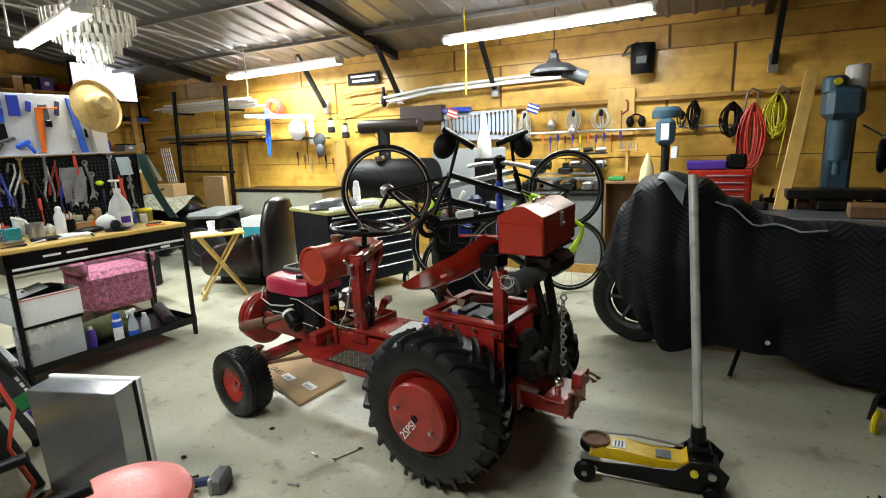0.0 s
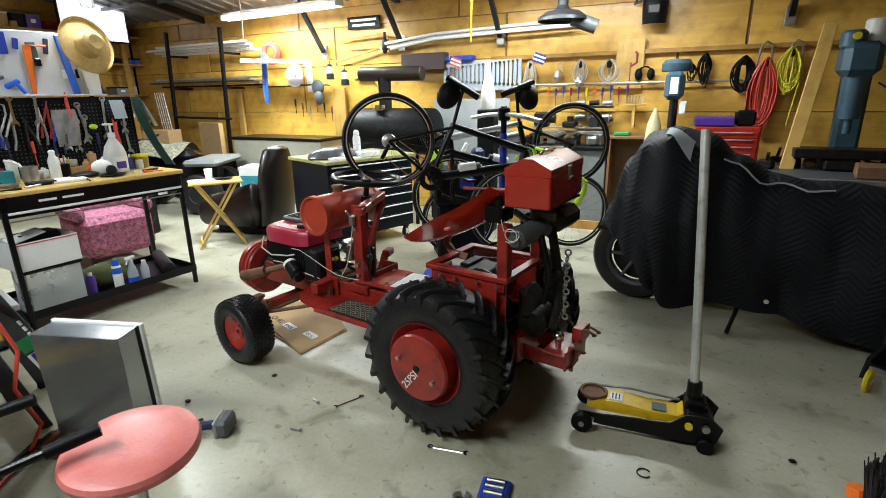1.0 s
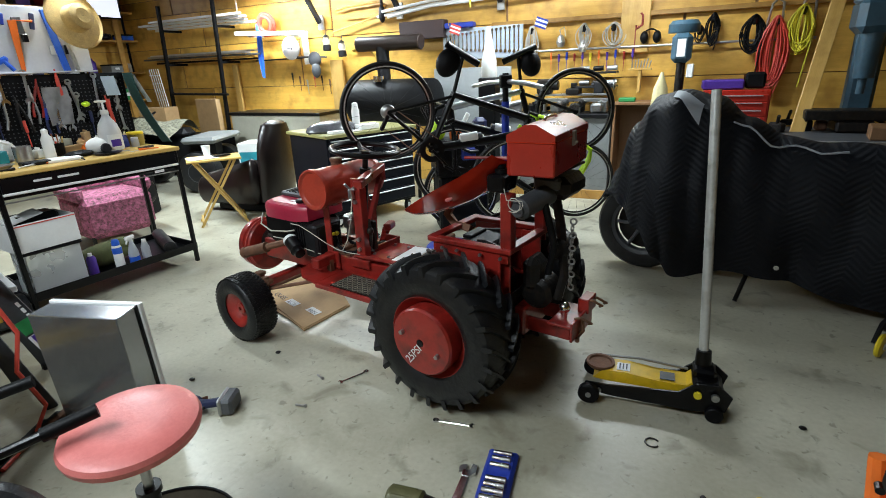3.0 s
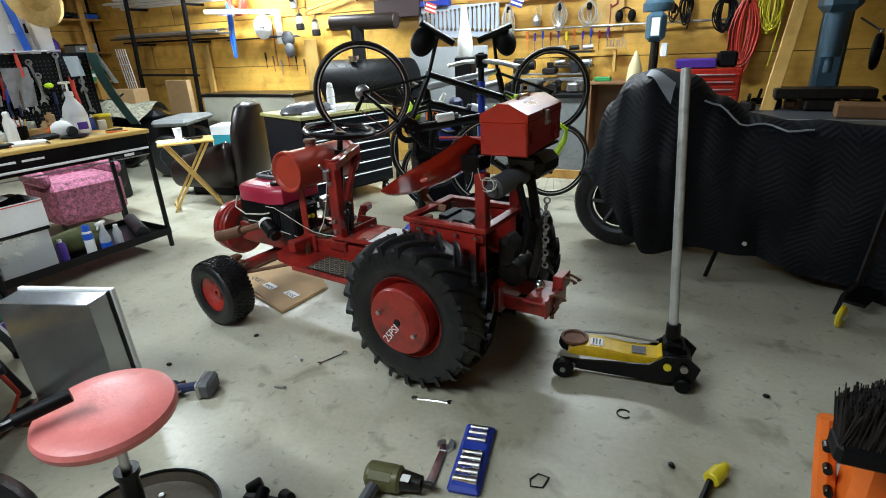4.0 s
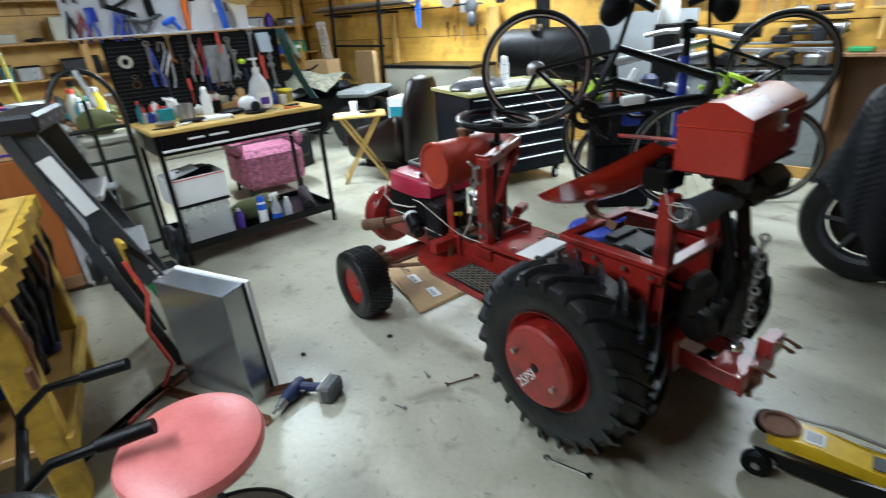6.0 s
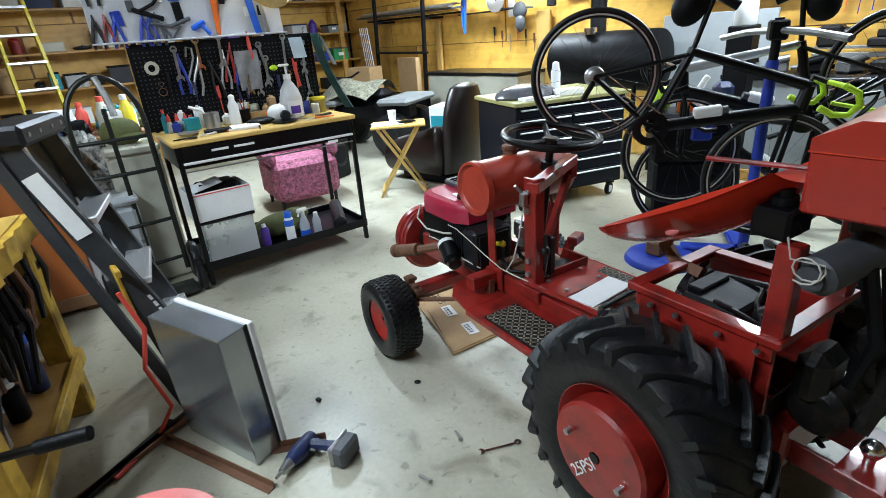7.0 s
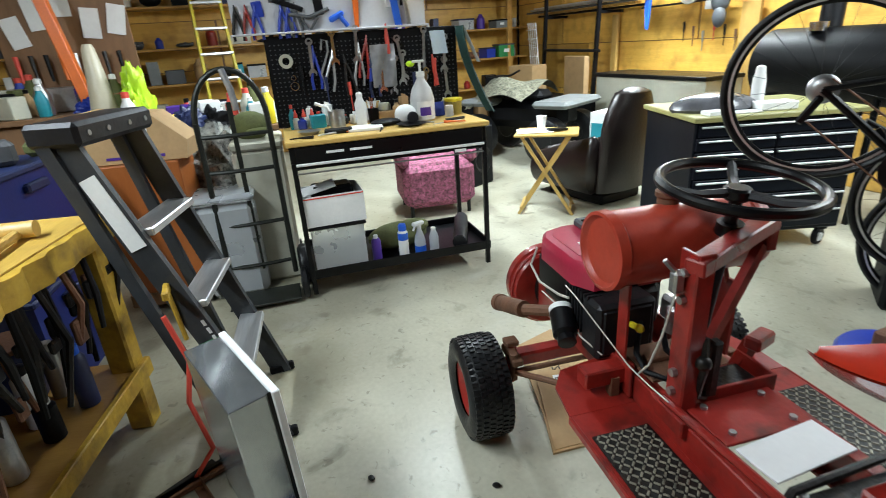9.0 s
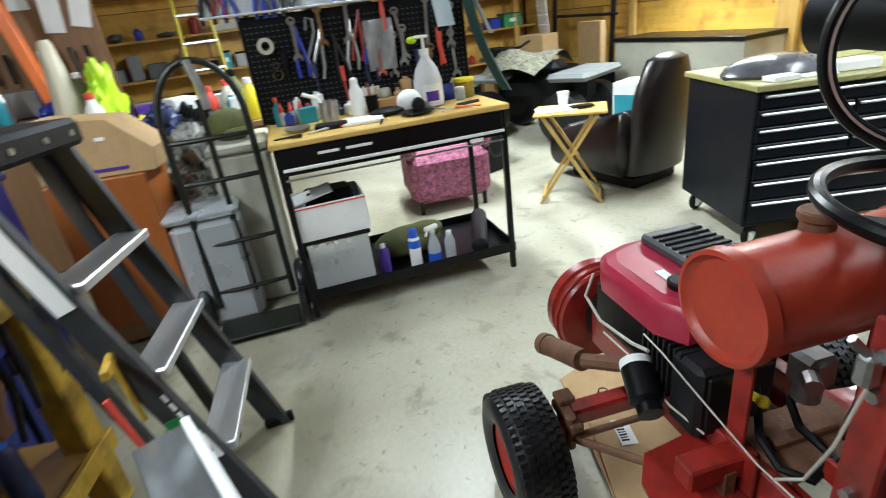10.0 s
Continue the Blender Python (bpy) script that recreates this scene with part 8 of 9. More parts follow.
red_chest()
single("purple_case", Geo().box((0, 0, 0.04), (0.34, 0.20, 0.085), 0.012), PURPLE, pose(0.50, 6.36, 1.130, 0, 0, 4), "purple plastic tool case on the red chest", "tool case")
single("black_radio", Geo().box((0, 0, 0.07), (0.16, 0.12, 0.14), 0.02), BLACKM, pose(0.76, 6.36, 1.130), "small black radio on the red chest", "radio")
single("leaning_plank", Geo().box((0, 0, 0.66), (0.105, 0.035, 1.32), 0.004), PINE, Matrix.Translation((1.10, 6.05, 0.76)) @ pose(0, 0, 0, -20, 9.5, 0), "pale pine plank leaning against the wall", "plank")


def mill_bench():
    t = thing("machine_bench", pose(2.3, 5.95, 0), "long bench with pale metal top edge", "bench")
    part("top", Geo().box((0, 0, 0.765), (3.6, 0.95, 0.05), 0.006), GREYP, t)
    part("edge", Geo().box((0, -0.48, 0.765), (3.6, 0.02, 0.06), 0.004), ALU, t)
    for x in (-1.7, 1.7):
        for y in (-0.4, 0.4):
            part("leg", Geo().box((x, y, 0.37), (0.08, 0.08, 0.74), 0.006), BROWNWOOD, t)
    return t


mill_bench()
single("wood_block", Geo().box((0, 0, 0.05), (0.42, 0.26, 0.10), 0.01), BROWNWOOD, pose(1.72, 5.68, 0.79, 0, 0, -8), "thick brown wood block on the bench", "wood block")
for k in range(10):
    random.seed(70 + k)
    single("scrap_part", Geo().box((0, 0, 0.04), (random.uniform(0.06, 0.16), random.uniform(0.05, 0.12), random.uniform(0.05, 0.10)), 0.015).cyl((0, 0, 0.05), (random.uniform(-0.1, 0.1), 0.05, random.uniform(0.08, 0.14)), 0.014, n=8), (GREASE, BLACKM, STEELDARK, RUST)[k % 4],
           pose(0.95 + 0.11 * k, 6.15 + random.uniform(-0.2, 0.25), 0.79, 0, 0, random.uniform(0, 180)), "oily machine scrap on the bench", "scrap part", "scrap on the bench")


def milling_head():
    t = thing("milling_machine", pose(1.48, 6.15, 0.79), "blue-grey milling machine with white motor", "milling machine")
    part("column", Geo().box((0.05, 0.22, 0.45), (0.20, 0.16, 0.95), 0.03), BLUEGREY, t)
    part("head", Geo().box((0, -0.02, 0.88), (0.26, 0.34, 0.26), 0.05), BLUEGREY, t)
    part("motor", Geo().cyl((0.10, 0.08, 1.0), (0.10, 0.08, 1.19), 0.085, n=20, b=0.015), WHITE, t, "white motor housing")
    part("housing", Geo().cyl((-0.07, -0.06, 0.96), (-0.07, -0.06, 1.10), 0.09, n=18, b=0.02), BLUEGREY, t)
    part("knob", Geo().cyl((-0.07, -0.16, 1.05), (-0.07, -0.19, 1.05), 0.028, n=14), YELLOWP, t)
    part("quill", Geo().cyl((0, -0.06, 0.42), (0, -0.06, 0.78), 0.07, 0.085, n=18).cyl((0, -0.06, 0.30), (0, -0.06, 0.42), 0.03, n=12), BLUEGREY, t)
    part("lever", Geo().tube([(0.14, -0.10, 0.70), (0.26, -0.22, 0.60)], 0.008, 6).ball((0.26, -0.22, 0.60), 0.02, 10, 6), CHROME, t)
    part("hand_crank", Geo().ring((0.30, -0.05, 0.45), 0.12, 0.022, (1, -0.4, 0), 24, 8), BLACKM, t)
    part("table", Geo().box((0, -0.05, 0.14), (0.7, 0.26, 0.08), 0.01).box((0, 0, 0.05), (0.26, 0.36, 0.1), 0.02), GREASE, t)
    return t


milling_head()


# stove and heat shield behind the chest
def barrel_stove():
    t = thing("barrel_stove", pose(-2.85, 6.05, 0), "black barrel wood stove with pipe elbow", "stove")
    part("barrel", Geo().lathe([(0.20, -0.53), (0.255, -0.52), (0.262, -0.50), (0.262, 0.50), (0.255, 0.52), (0.20, 0.53)], 36, pose(0, 0, 1.05, 0, 90, 0)), BLACKM, t)
    for x in (-0.38, 0.38):
        part("leg", Geo().tube([(x, -0.2, 0), (x, -0.16, 0.86), (x, 0.16, 0.86), (x, 0.2, 0)], 0.022, 6), BLACK, t)
    part("flue", Geo().cyl((-0.15, 0.05, 1.28), (-0.15, 0.05, 1.66), 0.075, n=20), STEELDARK, t)
    part("flue_elbow", Geo().cyl((-0.48, 0.05, 1.70), (0.36, 0.05, 1.69), 0.082, n=22, b=0.008), mat("brown_black_pipe", (0.035, 0.022, 0.018), 0.45, 0.3), t)
    part("damper_can", Geo().cyl((-0.12, -0.12, 1.29), (-0.12, -0.12, 1.35), 0.06, n=18), CHROME, t)
    return t


barrel_stove()
single("heat_shield", Geo().box((0, 0, 0.75), (0.95, 0.02, 1.30), 0.004), mat("pale_grey_sheet", (0.40, 0.42, 0.43), 0.4, 0.3, 0.1, 2, 0.03, 30), pose(-2.05, 6.45, 0.0), "pale grey metal heat shield behind the stove", "heat shield")
single("brown_box", Geo().box((0, 0, 0), (0.60, 0.14, 0.20), 0.01), mat("dark_maroon_box", (0.05, 0.028, 0.028), 0.6), on_wall(-2.75, 1.84, 0.1), "dark maroon wall box above the stove", "wall box")


def wrench_rack():
    t = thing("wrench_rack", on_wall(-2.0, 1.66, 0.10), "clear-fronted rack of chrome wrenches", "wrench rack")
    part("back_board", Geo().box((0, 0, 0), (0.98, 0.02, 0.34), 0.004), mat("pale_blue_board", (0.40, 0.45, 0.52), 0.4, 0, 0.06), t)
    part("blue_lid", Geo().box((-0.26, -0.02, 0.20), (0.36, 0.10, 0.06), 0.01), BLUE, t)
    for k in range(18):
        L = 0.14 + 0.007 * k
        part("wrench", Geo().box((-0.44 + 0.052 * k, -0.016, 0.02), (0.014, 0.008, L), 0.002).cyl((-0.44 + 0.052 * k, -0.022, 0.02 + L / 2), (-0.44 + 0.052 * k, -0.010, 0.02 + L / 2), 0.016, n=12).cyl((-0.44 + 0.052 * k, -0.022, 0.02 - L / 2), (-0.44 + 0.052 * k, -0.010, 0.02 - L / 2), 0.018, n=8), CHROME, t)
    return t


wrench_rack()
single("white_bottle_tall", Geo().lathe([(0.075, 0), (0.08, 0.01), (0.075, 0.16), (0.045, 0.30), (0.025, 0.42), (0.025, 0.47), (0.01, 0.475)], 22), WHITE, pose(-1.62, 5.9, 1.30), "tall white funnel bottle standing above the bikes", "bottle")
single("bottle_post", Geo().box((0, 0, 0.65), (0.18, 0.16, 1.30), 0.01), BLACKM, pose(-1.62, 5.9, 0), "dark upright cabinet behind the bikes", "cabinet")
for x, mt in ((-2.35, CORDRED), (-1.35, BLUE)):
    tt = thing("small_flag", pose(x, BACK - 0.25, 1.78), "small striped flag on a stick", "flag")
    part("stick", Geo().tube([(0, 0.15, -0.2), (0, 0, 0.12)], 0.004, 5), PINE, tt)
    for k in range(5):
        part("stripe", Geo().box((0.07, 0, 0.10 - 0.02 * k), (0.13, 0.003, 0.019), 0, pose(0, 0, 0, 0, 20, 0)), (mt, PAPER)[k % 2], tt)


# ---------------- the west shelves and the corner beyond the bench ----------------
def wall_shelves():
    t = thing("wall_shelves", pose(-8.10, 0, 0), "long wooden wall shelves crowded with boxes and parts", "shelves")
    for z in (0.22, 0.66, 1.10, 1.53, 2.01, 2.43):
        part("shelf_board", Geo().box((-0.16, 2.6, z - 0.012), (0.36, 8.2, 0.028), 0.003), SHELFWOOD, t)
    for y in (-1.2, 1.0, 3.16, 4.9, 6.38):
        part("shelf_post", Geo().box((0.01, y, 1.25), (0.045, 0.085, 2.50), 0.003), SHELFWOOD, t)
    return t


wall_shelves()
SHELFMATS = [BLACKM, GREYP, CREAM, NAVY, WHITE, RED, TEAL, CARD, STEELDARK, CABGREY, PURPLE, ORANGE, BLUE, CLEAR, GREEN, BROWNWOOD, WHITE, PAPER, CLEAR, CREAM, BLUEP, PAPER]
random.seed(11)
for z in (0.22, 0.66, 1.10, 1.53, 2.01, 2.43):
    y = -1.1
    while y < 6.6:
        w = random.uniform(0.09, 0.36)
        hgt = random.uniform(0.08, 0.30 if z < 2.4 else 0.22)
        kind = random.random()
        mt = random.choice(SHELFMATS if kind < 0.75 else [CLEAR, CREAM, GREYP])
        mm = pose(-8.24 + random.uniform(-0.04, 0.06), y + w / 2, z + 0.003, 0, 0, random.uniform(-9, 9))
        if kind < 0.16:
            bottle("shelf_bottle", mm, [(w * 0.22, 0), (w * 0.24, 0.006), (w * 0.24, hgt * 0.7), (w * 0.12, hgt * 0.9), (w * 0.10, hgt)], mt, "bottle or can standing on the wall shelves", "bottle")
        elif kind < 0.55:
            b = thing("shelf_tote", mm, "lidded storage tote on the wall shelves", "tote", "totes on the shelves")
            part("bin", Geo().prism([(-0.12, -w * 0.42), (0.12, -w * 0.42), (0.12, w * 0.42), (-0.12, w * 0.42)], hgt * 0.85), mt, b)
            part("lid", Geo().box((0, 0, hgt * 0.88), (0.26, w * 0.90, 0.022), 0.006), random.choice([GREYP, BLACKM, NAVY, WHITE]), b)
            if random.random() < 0.5:
                part("label", Geo().box((0.1215, 0, hgt * 0.45), (0.003, w * 0.3, hgt * 0.25)), PAPER, b)
        elif kind < 0.8:
            single("shelf_box", Geo().box((0, 0, hgt / 2), (0.20, w * 0.86, hgt), 0.006), mt, mm, "small box on the wall shelves", "box", "boxes on the shelves")
        else:
            single("shelf_part", Geo().ball((0, 0, hgt * 0.3), (0.10, w * 0.36, hgt * 0.30), 12, 7).cyl((0, -w * 0.3, hgt * 0.3), (0.02, w * 0.35, hgt * 0.45), hgt * 0.14, n=12).tube([(0.08, -w * 0.2, hgt * 0.2), (0.1, 0, hgt * 0.55), (0.06, w * 0.25, hgt * 0.3)], 0.012, 6), random.choice([BLACKM, GREASE, STEELDARK, GREYP, RUST]), mm,
                   "dark machine part on the wall shelves", "machine part", "parts on the shelves")
        y += w + random.uniform(0.005, 0.05)
tt = thing("television", pose(-7.86, 5.85, 2.30, 0, 0, 90), "switched-on flat screen above the shelves", "television")
part("bezel", Geo().box((0, 0, 0.27), (1.0, 0.04, 0.56), 0.008), BLACK, tt)
part("screen", Geo().box((0, -0.023, 0.27), (0.95, 0.006, 0.51)), SCREEN, tt)
part("foot", Geo().box((0, 0.02, 0.02), (0.3, 0.18, 0.03), 0.006), BLACK, tt)


def step_ladder_yellow():
    t = thing("yellow_ladder", pose(-7.55, 2.05, 0, 0, 0, 96), "yellow fibreglass step ladder leaning on the shelves", "ladder")
    for s in (-1, 1):
        part("rail", Geo().box((s * 0.22, 0, 1.25), (0.035, 0.075, 2.5), 0.004, pose(0, 0, 0, -7, -s * 1.5, 0)), YELLOWP, t)
    for k in range(8):
        part("rung", Geo().box((0, 0, 0.28 + 0.29 * k), (0.43 - 0.012 * k, 0.085, 0.03), 0.004, pose(0, 0, 0, -7, 0, 0)), ALU, t)
    return t


step_ladder_yellow()


def hand_truck():
    t = thing("hand_truck", pose(-3.47, 1.97, 0, 0, 0, 84), "dark olive steel hand truck with curved top", "hand truck")
    tube_m = mat("dark_olive_steel", (0.014, 0.016, 0.012), 0.45, 0.3, 0.3, 8, 0.08, 60)
    for s in (-1, 1):
        part("upright", Geo().tube([(s * 0.19, 0.02, 0.12), (s * 0.19, 0.06, 1.06)], 0.016, 10), tube_m, t)
    part("hoop", Geo().tube([(0.19 * math.cos(a), 0.06 + 0.03 * math.sin(a), 1.06 + 0.27 * math.sin(a)) for a in [math.pi * k / 16 for k in range(17)]], 0.016, 10), tube_m, t)
    for z in (0.20, 0.46, 0.78, 0.98):
        part("crossbar", Geo().tube([(-0.19, 0.03 + 0.03 * z, z), (-0.07, 0.015 + 0.03 * z, z), (0.07, 0.015 + 0.03 * z, z), (0.19, 0.03 + 0.03 * z, z)], 0.012, 8), tube_m, t)
    part("centre_bar", Geo().box((0, 0.05, 0.66), (0.026, 0.012, 1.0), 0.003), tube_m, t)
    part("toe_plate", Geo().box((0, -0.10, 0.035), (0.40, 0.22, 0.012), 0.003), tube_m, t)
    for s in (-1, 1):
        part("wheel", Geo().lathe([(0.03, -0.03), (0.10, -0.035), (0.125, -0.02), (0.13, 0), (0.125, 0.02), (0.10, 0.035), (0.03, 0.03)], 26, pose(s * 0.25, 0.10, 0.13, 90, 0, 90)), RUBBER, t)
    part("lever", Geo().tube([(0, 0.03, 1.33), (0.03, 0.0, 1.22), (0.04, -0.02, 1.12)], 0.018, 8), STEEL, t)
    return t


hand_truck()
tt = thing("cream_freezer", pose(-3.86, 2.07, 0, 0, 0, 84), "cream enamel appliance beside the bench", "appliance")
part("cabinet", Geo().box((0.03, 0, 0.43), (0.30, 0.40, 0.86), 0.02), CREAM, tt)
part("lid", Geo().box((0.03, 0, 0.885), (0.31, 0.42, 0.05), 0.012), CREAM, tt)
tt = thing("frosted_tote", pose(-3.66, 1.84, 0, 0, 0, 84), "frosted plastic tote behind the hand truck", "tote")
part("bin", Geo().box((0, 0, 0.30), (0.34, 0.30, 0.60), 0.04), CLEAR, tt)
part("lid", Geo().box((0, 0, 0.625), (0.36, 0.32, 0.05), 0.02), CLEAR, tt)
single("grey_crate", Geo().box((0, 0, 0.30), (0.34, 0.30, 0.60), 0.01), CABGREY, pose(-4.06, 1.86, 0, 0, 0, 84), "grey crate standing behind the hand truck", "crate")


def heap(rx, ry, rz, seed, amp=0.35):
    """A crumpled heap of cloth that sits on z = 0."""
    def f(u, w):
        a, b = math.pi * 0.5 * u, 2 * math.pi * w
        d = Vector((math.cos(b) * math.sin(a), math.sin(b) * math.sin(a), math.cos(a)))
        q = 1 + amp * noise.noise(d * 2.3 + Vector((seed, 0, 0))) + 0.4 * amp * noise.noise(d * 6.0 + Vector((0, seed, 0)))
        return (rx * d.x * q, ry * d.y * q, max(0.0, rz * d.z * q))
    return Geo().grid(f, 22, 40, True)


single("camo_duffel", heap(0.24, 0.22, 0.34, 3.1, 0.5), mat("black_white_camo", (0.03, 0.03, 0.028), 0.9, 0, 0.2, 16, 0.25, 60, col2=(0.46, 0.46, 0.42), dirt=1.0, dirtcol=(0.006, 0.006, 0.006)), pose(-4.04, 1.86, 0.602), "heap of black and white patterned cloth on a crate", "cloth heap")
single("baseball_cap", Geo().ball((0, 0, 0.07), (0.13, 0.11, 0.09), 16, 8).ball((0.1, -0.04, 0.05), (0.08, 0.07, 0.02), 12, 6), OLIVE, pose(-3.86, 2.08, 0.912, 0, 0, 40), "olive camouflage cap on the appliance", "cap")
tt = thing("orange_cabinet", pose(-3.76, 1.47, 0, 0, 0, 80), "orange-stained wooden cabinet standing behind the ladder", "cabinet")
part("body", Geo().box((0, 0, 0.46), (0.44, 0.36, 0.84), 0.006), ORANGEWOOD, tt)
part("plinth", Geo().box((0, -0.184, 0.08), (0.44, 0.012, 0.08), 0.003), BROWNWOOD, tt)
for s in (-1, 1):
    part("foot", Geo().box((s * 0.16, -0.12, 0.02), (0.08, 0.06, 0.04), 0.006), BROWNWOOD, tt)
tt = thing("carton", pose(-3.74, 1.50, 0.884, 0, 0, 78), "torn brown carton standing on the cabinet", "carton", "cartons")
part("box", Geo().prism([(-0.26, 0), (0.24, 0), (0.26, 0.10), (0.10, 0.25), (-0.24, 0.28)], 0.26, pose(0, 0.13, 0, 90)), CARD, tt)
part("print_line", Geo().box((-0.02, -0.132, 0.03), (0.30, 0.003, 0.014)), PURPLE, tt)
part("tape", Geo().box((0.05, -0.132, 0.17), (0.04, 0.003, 0.016)), PAPER, tt)
single("rear_table", Geo().box((0, 0, 0.90), (0.6, 1.2, 0.04), 0.006).box((0, 0, 0.45), (0.5, 1.1, 0.88), 0.02), BROWNWOOD, pose(-4.62, 1.75, 0), "brown wooden side table behind the cabinet", "table")
single("storage_bench", Geo().box((0, 0, 1.04), (0.80, 1.30, 0.04), 0.006).box((0, 0, 0.51), (0.70, 1.2, 1.02), 0.02), BROWNWOOD, pose(-5.45, 0.72, 0), "brown storage bench heaped with supplies", "bench")
single("orange_post", Geo().box((0, 0, 0.65), (0.13, 0.08, 1.35), 0.006), ORANGE, pose(-5.46, 0.98, 1.06, 0, -3, 0) @ Matrix.Rotation(radians(9), 4, "X"), "tall orange painted post", "post")
single("cream_funnel", Geo().lathe([(0.10, 0), (0.085, 0.1), (0.045, 0.45), (0.03, 0.48)], 20), mat("cream_plastic", (0.62, 0.56, 0.42), 0.4, 0, 0.08), pose(-5.16, 1.12, 1.062), "cream plastic cone standing on the storage bench", "cone")
single("lime_vest", heap(0.13, 0.10, 0.34, 7.7, 0.4), LIME, pose(-5.10, 1.36, 1.02), "fluorescent lime vest heaped on the bench end", "vest")
single("copper_pan", Geo().ball((0, 0, 0.10), (0.15, 0.13, 0.10), 20, 9).ring((0, 0, 0.12), 0.15, 0.012, n=28), mat("copper_brown", (0.30, 0.10, 0.04), 0.4, 0.3), pose(-5.30, 1.22, 1.062), "round copper-brown pan on the storage bench", "pan")
random.seed(91)
for k in range(46):
    ry, on_rear = random.uniform(-0.5, 0.55), k % 2
    r, mt = random.uniform(0.04, 0.10), random.choice([WHITE, PAPER, BLUE, TEAL, CORDRED, YELLOWP, BLACKM, NAVY, OLIVE, GREYP, CARD, PURPLE, CREAM, STEEL, GREEN])
    mm = pose(-4.62 + random.uniform(-0.24, 0.24), 1.75 + ry, 0.921, 0, 0, random.uniform(0, 180)) if on_rear else pose(-5.45 + random.uniform(-0.3, 0.3), 0.72 + ry * 1.1, 1.062, 0, 0, random.uniform(0, 180))
    kind = random.random()
    if kind < 0.35:
        single("supply_box", Geo().box((0, 0, r), (r * 2.4, r * 1.6, r * 2), 0.006), mt, mm, "small box of supplies in the heap", "box", "heaped supplies")
    elif kind < 0.7:
        bottle("supply_bottle", mm, [(r * 0.55, 0), (r * 0.6, 0.006), (r * 0.6, r * 1.8), (r * 0.3, r * 2.4), (r * 0.25, r * 2.7)], mt, "plastic bottle or can among the supplies", "bottle", random.choice([WHITE, BLACK, CORDRED]), [(r * 0.28, r * 2.6), (r * 0.28, r * 3.0), (r * 0.1, r * 3.05)])
    else:
        single("crumpled_rag", heap(r * 1.7, r * 1.3, r * 1.5, k * 1.7, 0.5), mt, mm, "crumpled rag or bag among the supplies", "rag", "heaped rags")
tt = thing("hanging_board", pose(-5.95, 0.85, 1.45, 0, 0, 85), "board of papers and hanging tools", "notice board")
part("board", Geo().box((0, 0.05, -0.30), (1.0, 0.02, 2.3), 0.004), BROWNWOOD, tt)
for k in range(5):
    part("paper", Geo().box((-0.3 + 0.16 * k, 0.03, 0.30 + 0.08 * (k % 3)), (0.14, 0.006, 0.24), 0, pose(0, 0, 0, 0, 6 * (k - 2), 0)), (PAPER, PAPER, WHITE)[k % 3], tt)
for k in range(8):
    part("hung_tool", Geo().tube([(-0.4 + 0.11 * k, -0.02, 0.05), (-0.39 + 0.11 * k, -0.04, -0.16)], [0.02, 0.012], 7), (CORDRED, GREASE, BLACKM, ORANGE, STEEL)[k % 5], tt)


# ---------------- the rough work table and step ladder ----------------
def rough_table():
    t = thing("rough_work_table", pose(-2.13, 0.98, 0, 0, 0, -15), "rough yellow-painted timber work table", "work table")
    n = 26
    top = [(-0.52 + 1.02 * k / n, 0.37 + (0.012 * math.sin(k * 1.9) + 0.008 * math.sin(k * 4.3))) for k in range(n + 1)]
    part("top", Geo().prism([(-0.52, -0.40), (0.50, -0.40)] + top[::-1], 0.085, pose(0, 0, 0.80)), YELLOWWOOD, t, "battered yellow timber top")
    part("top_skin", Geo().box((-0.01, -0.02, 0.8875), (0.98, 0.72, 0.006)), TABLETOP, t)
    for x in (-0.44, 0.42):
        for y in (-0.33, 0.30):
            part("leg", Geo().box((x, y, 0.40), (0.09, 0.09, 0.80), 0.008), YELLOWWOOD, t)
    part("lower_shelf", Geo().box((-0.01, 0, 0.26), (0.94, 0.70, 0.03), 0.004), SHELFWOOD, t)
    part("shelf_lip", Geo().box((-0.01, 0.355, 0.25), (0.96, 0.025, 0.07), 0.004), YELLOWWOOD, t)
    part("back_panel", Geo().box((-0.01, -0.36, 0.5), (0.9, 0.02, 0.55)), BLACKM, t)
    return t


RT = pose(-2.13, 0.98, 0, 0, 0, -15)
rough_table()
random.seed(5)
for k in range(9):
    hgt = random.uniform(0.15, 0.26)
    bottle("aerosol_can", RT @ pose(-0.30 + 0.085 * k, 0.12 + 0.12 * (k % 2) + random.uniform(-0.03, 0.03), 0.278), [(0.03, 0), (0.033, 0.004), (0.033, hgt * 0.8), (0.02, hgt * 0.88), (0.012, hgt * 0.9)], (STEEL, NAVY, WHITE, BLACKM, BLUEP)[k % 5], "used aerosol can on the lower shelf", "aerosol can",
           (WHITE, BLUEP, BLACK)[k % 3], [(0.022, hgt * 0.87), (0.022, hgt), (0.006, hgt * 1.02)])
tt = thing("paint_bucket", RT @ pose(-0.30, -0.02, 0.278), "dark blue paint bucket with rusty lid", "bucket")
part("pail", Geo().lathe([(0.09, 0), (0.095, 0.004), (0.105, 0.22), (0.098, 0.22)], 26), NAVY, tt)
part("lid", Geo().cyl((0, 0, 0.215), (0, 0, 0.232), 0.11, n=26, b=0.004), RUST, tt)
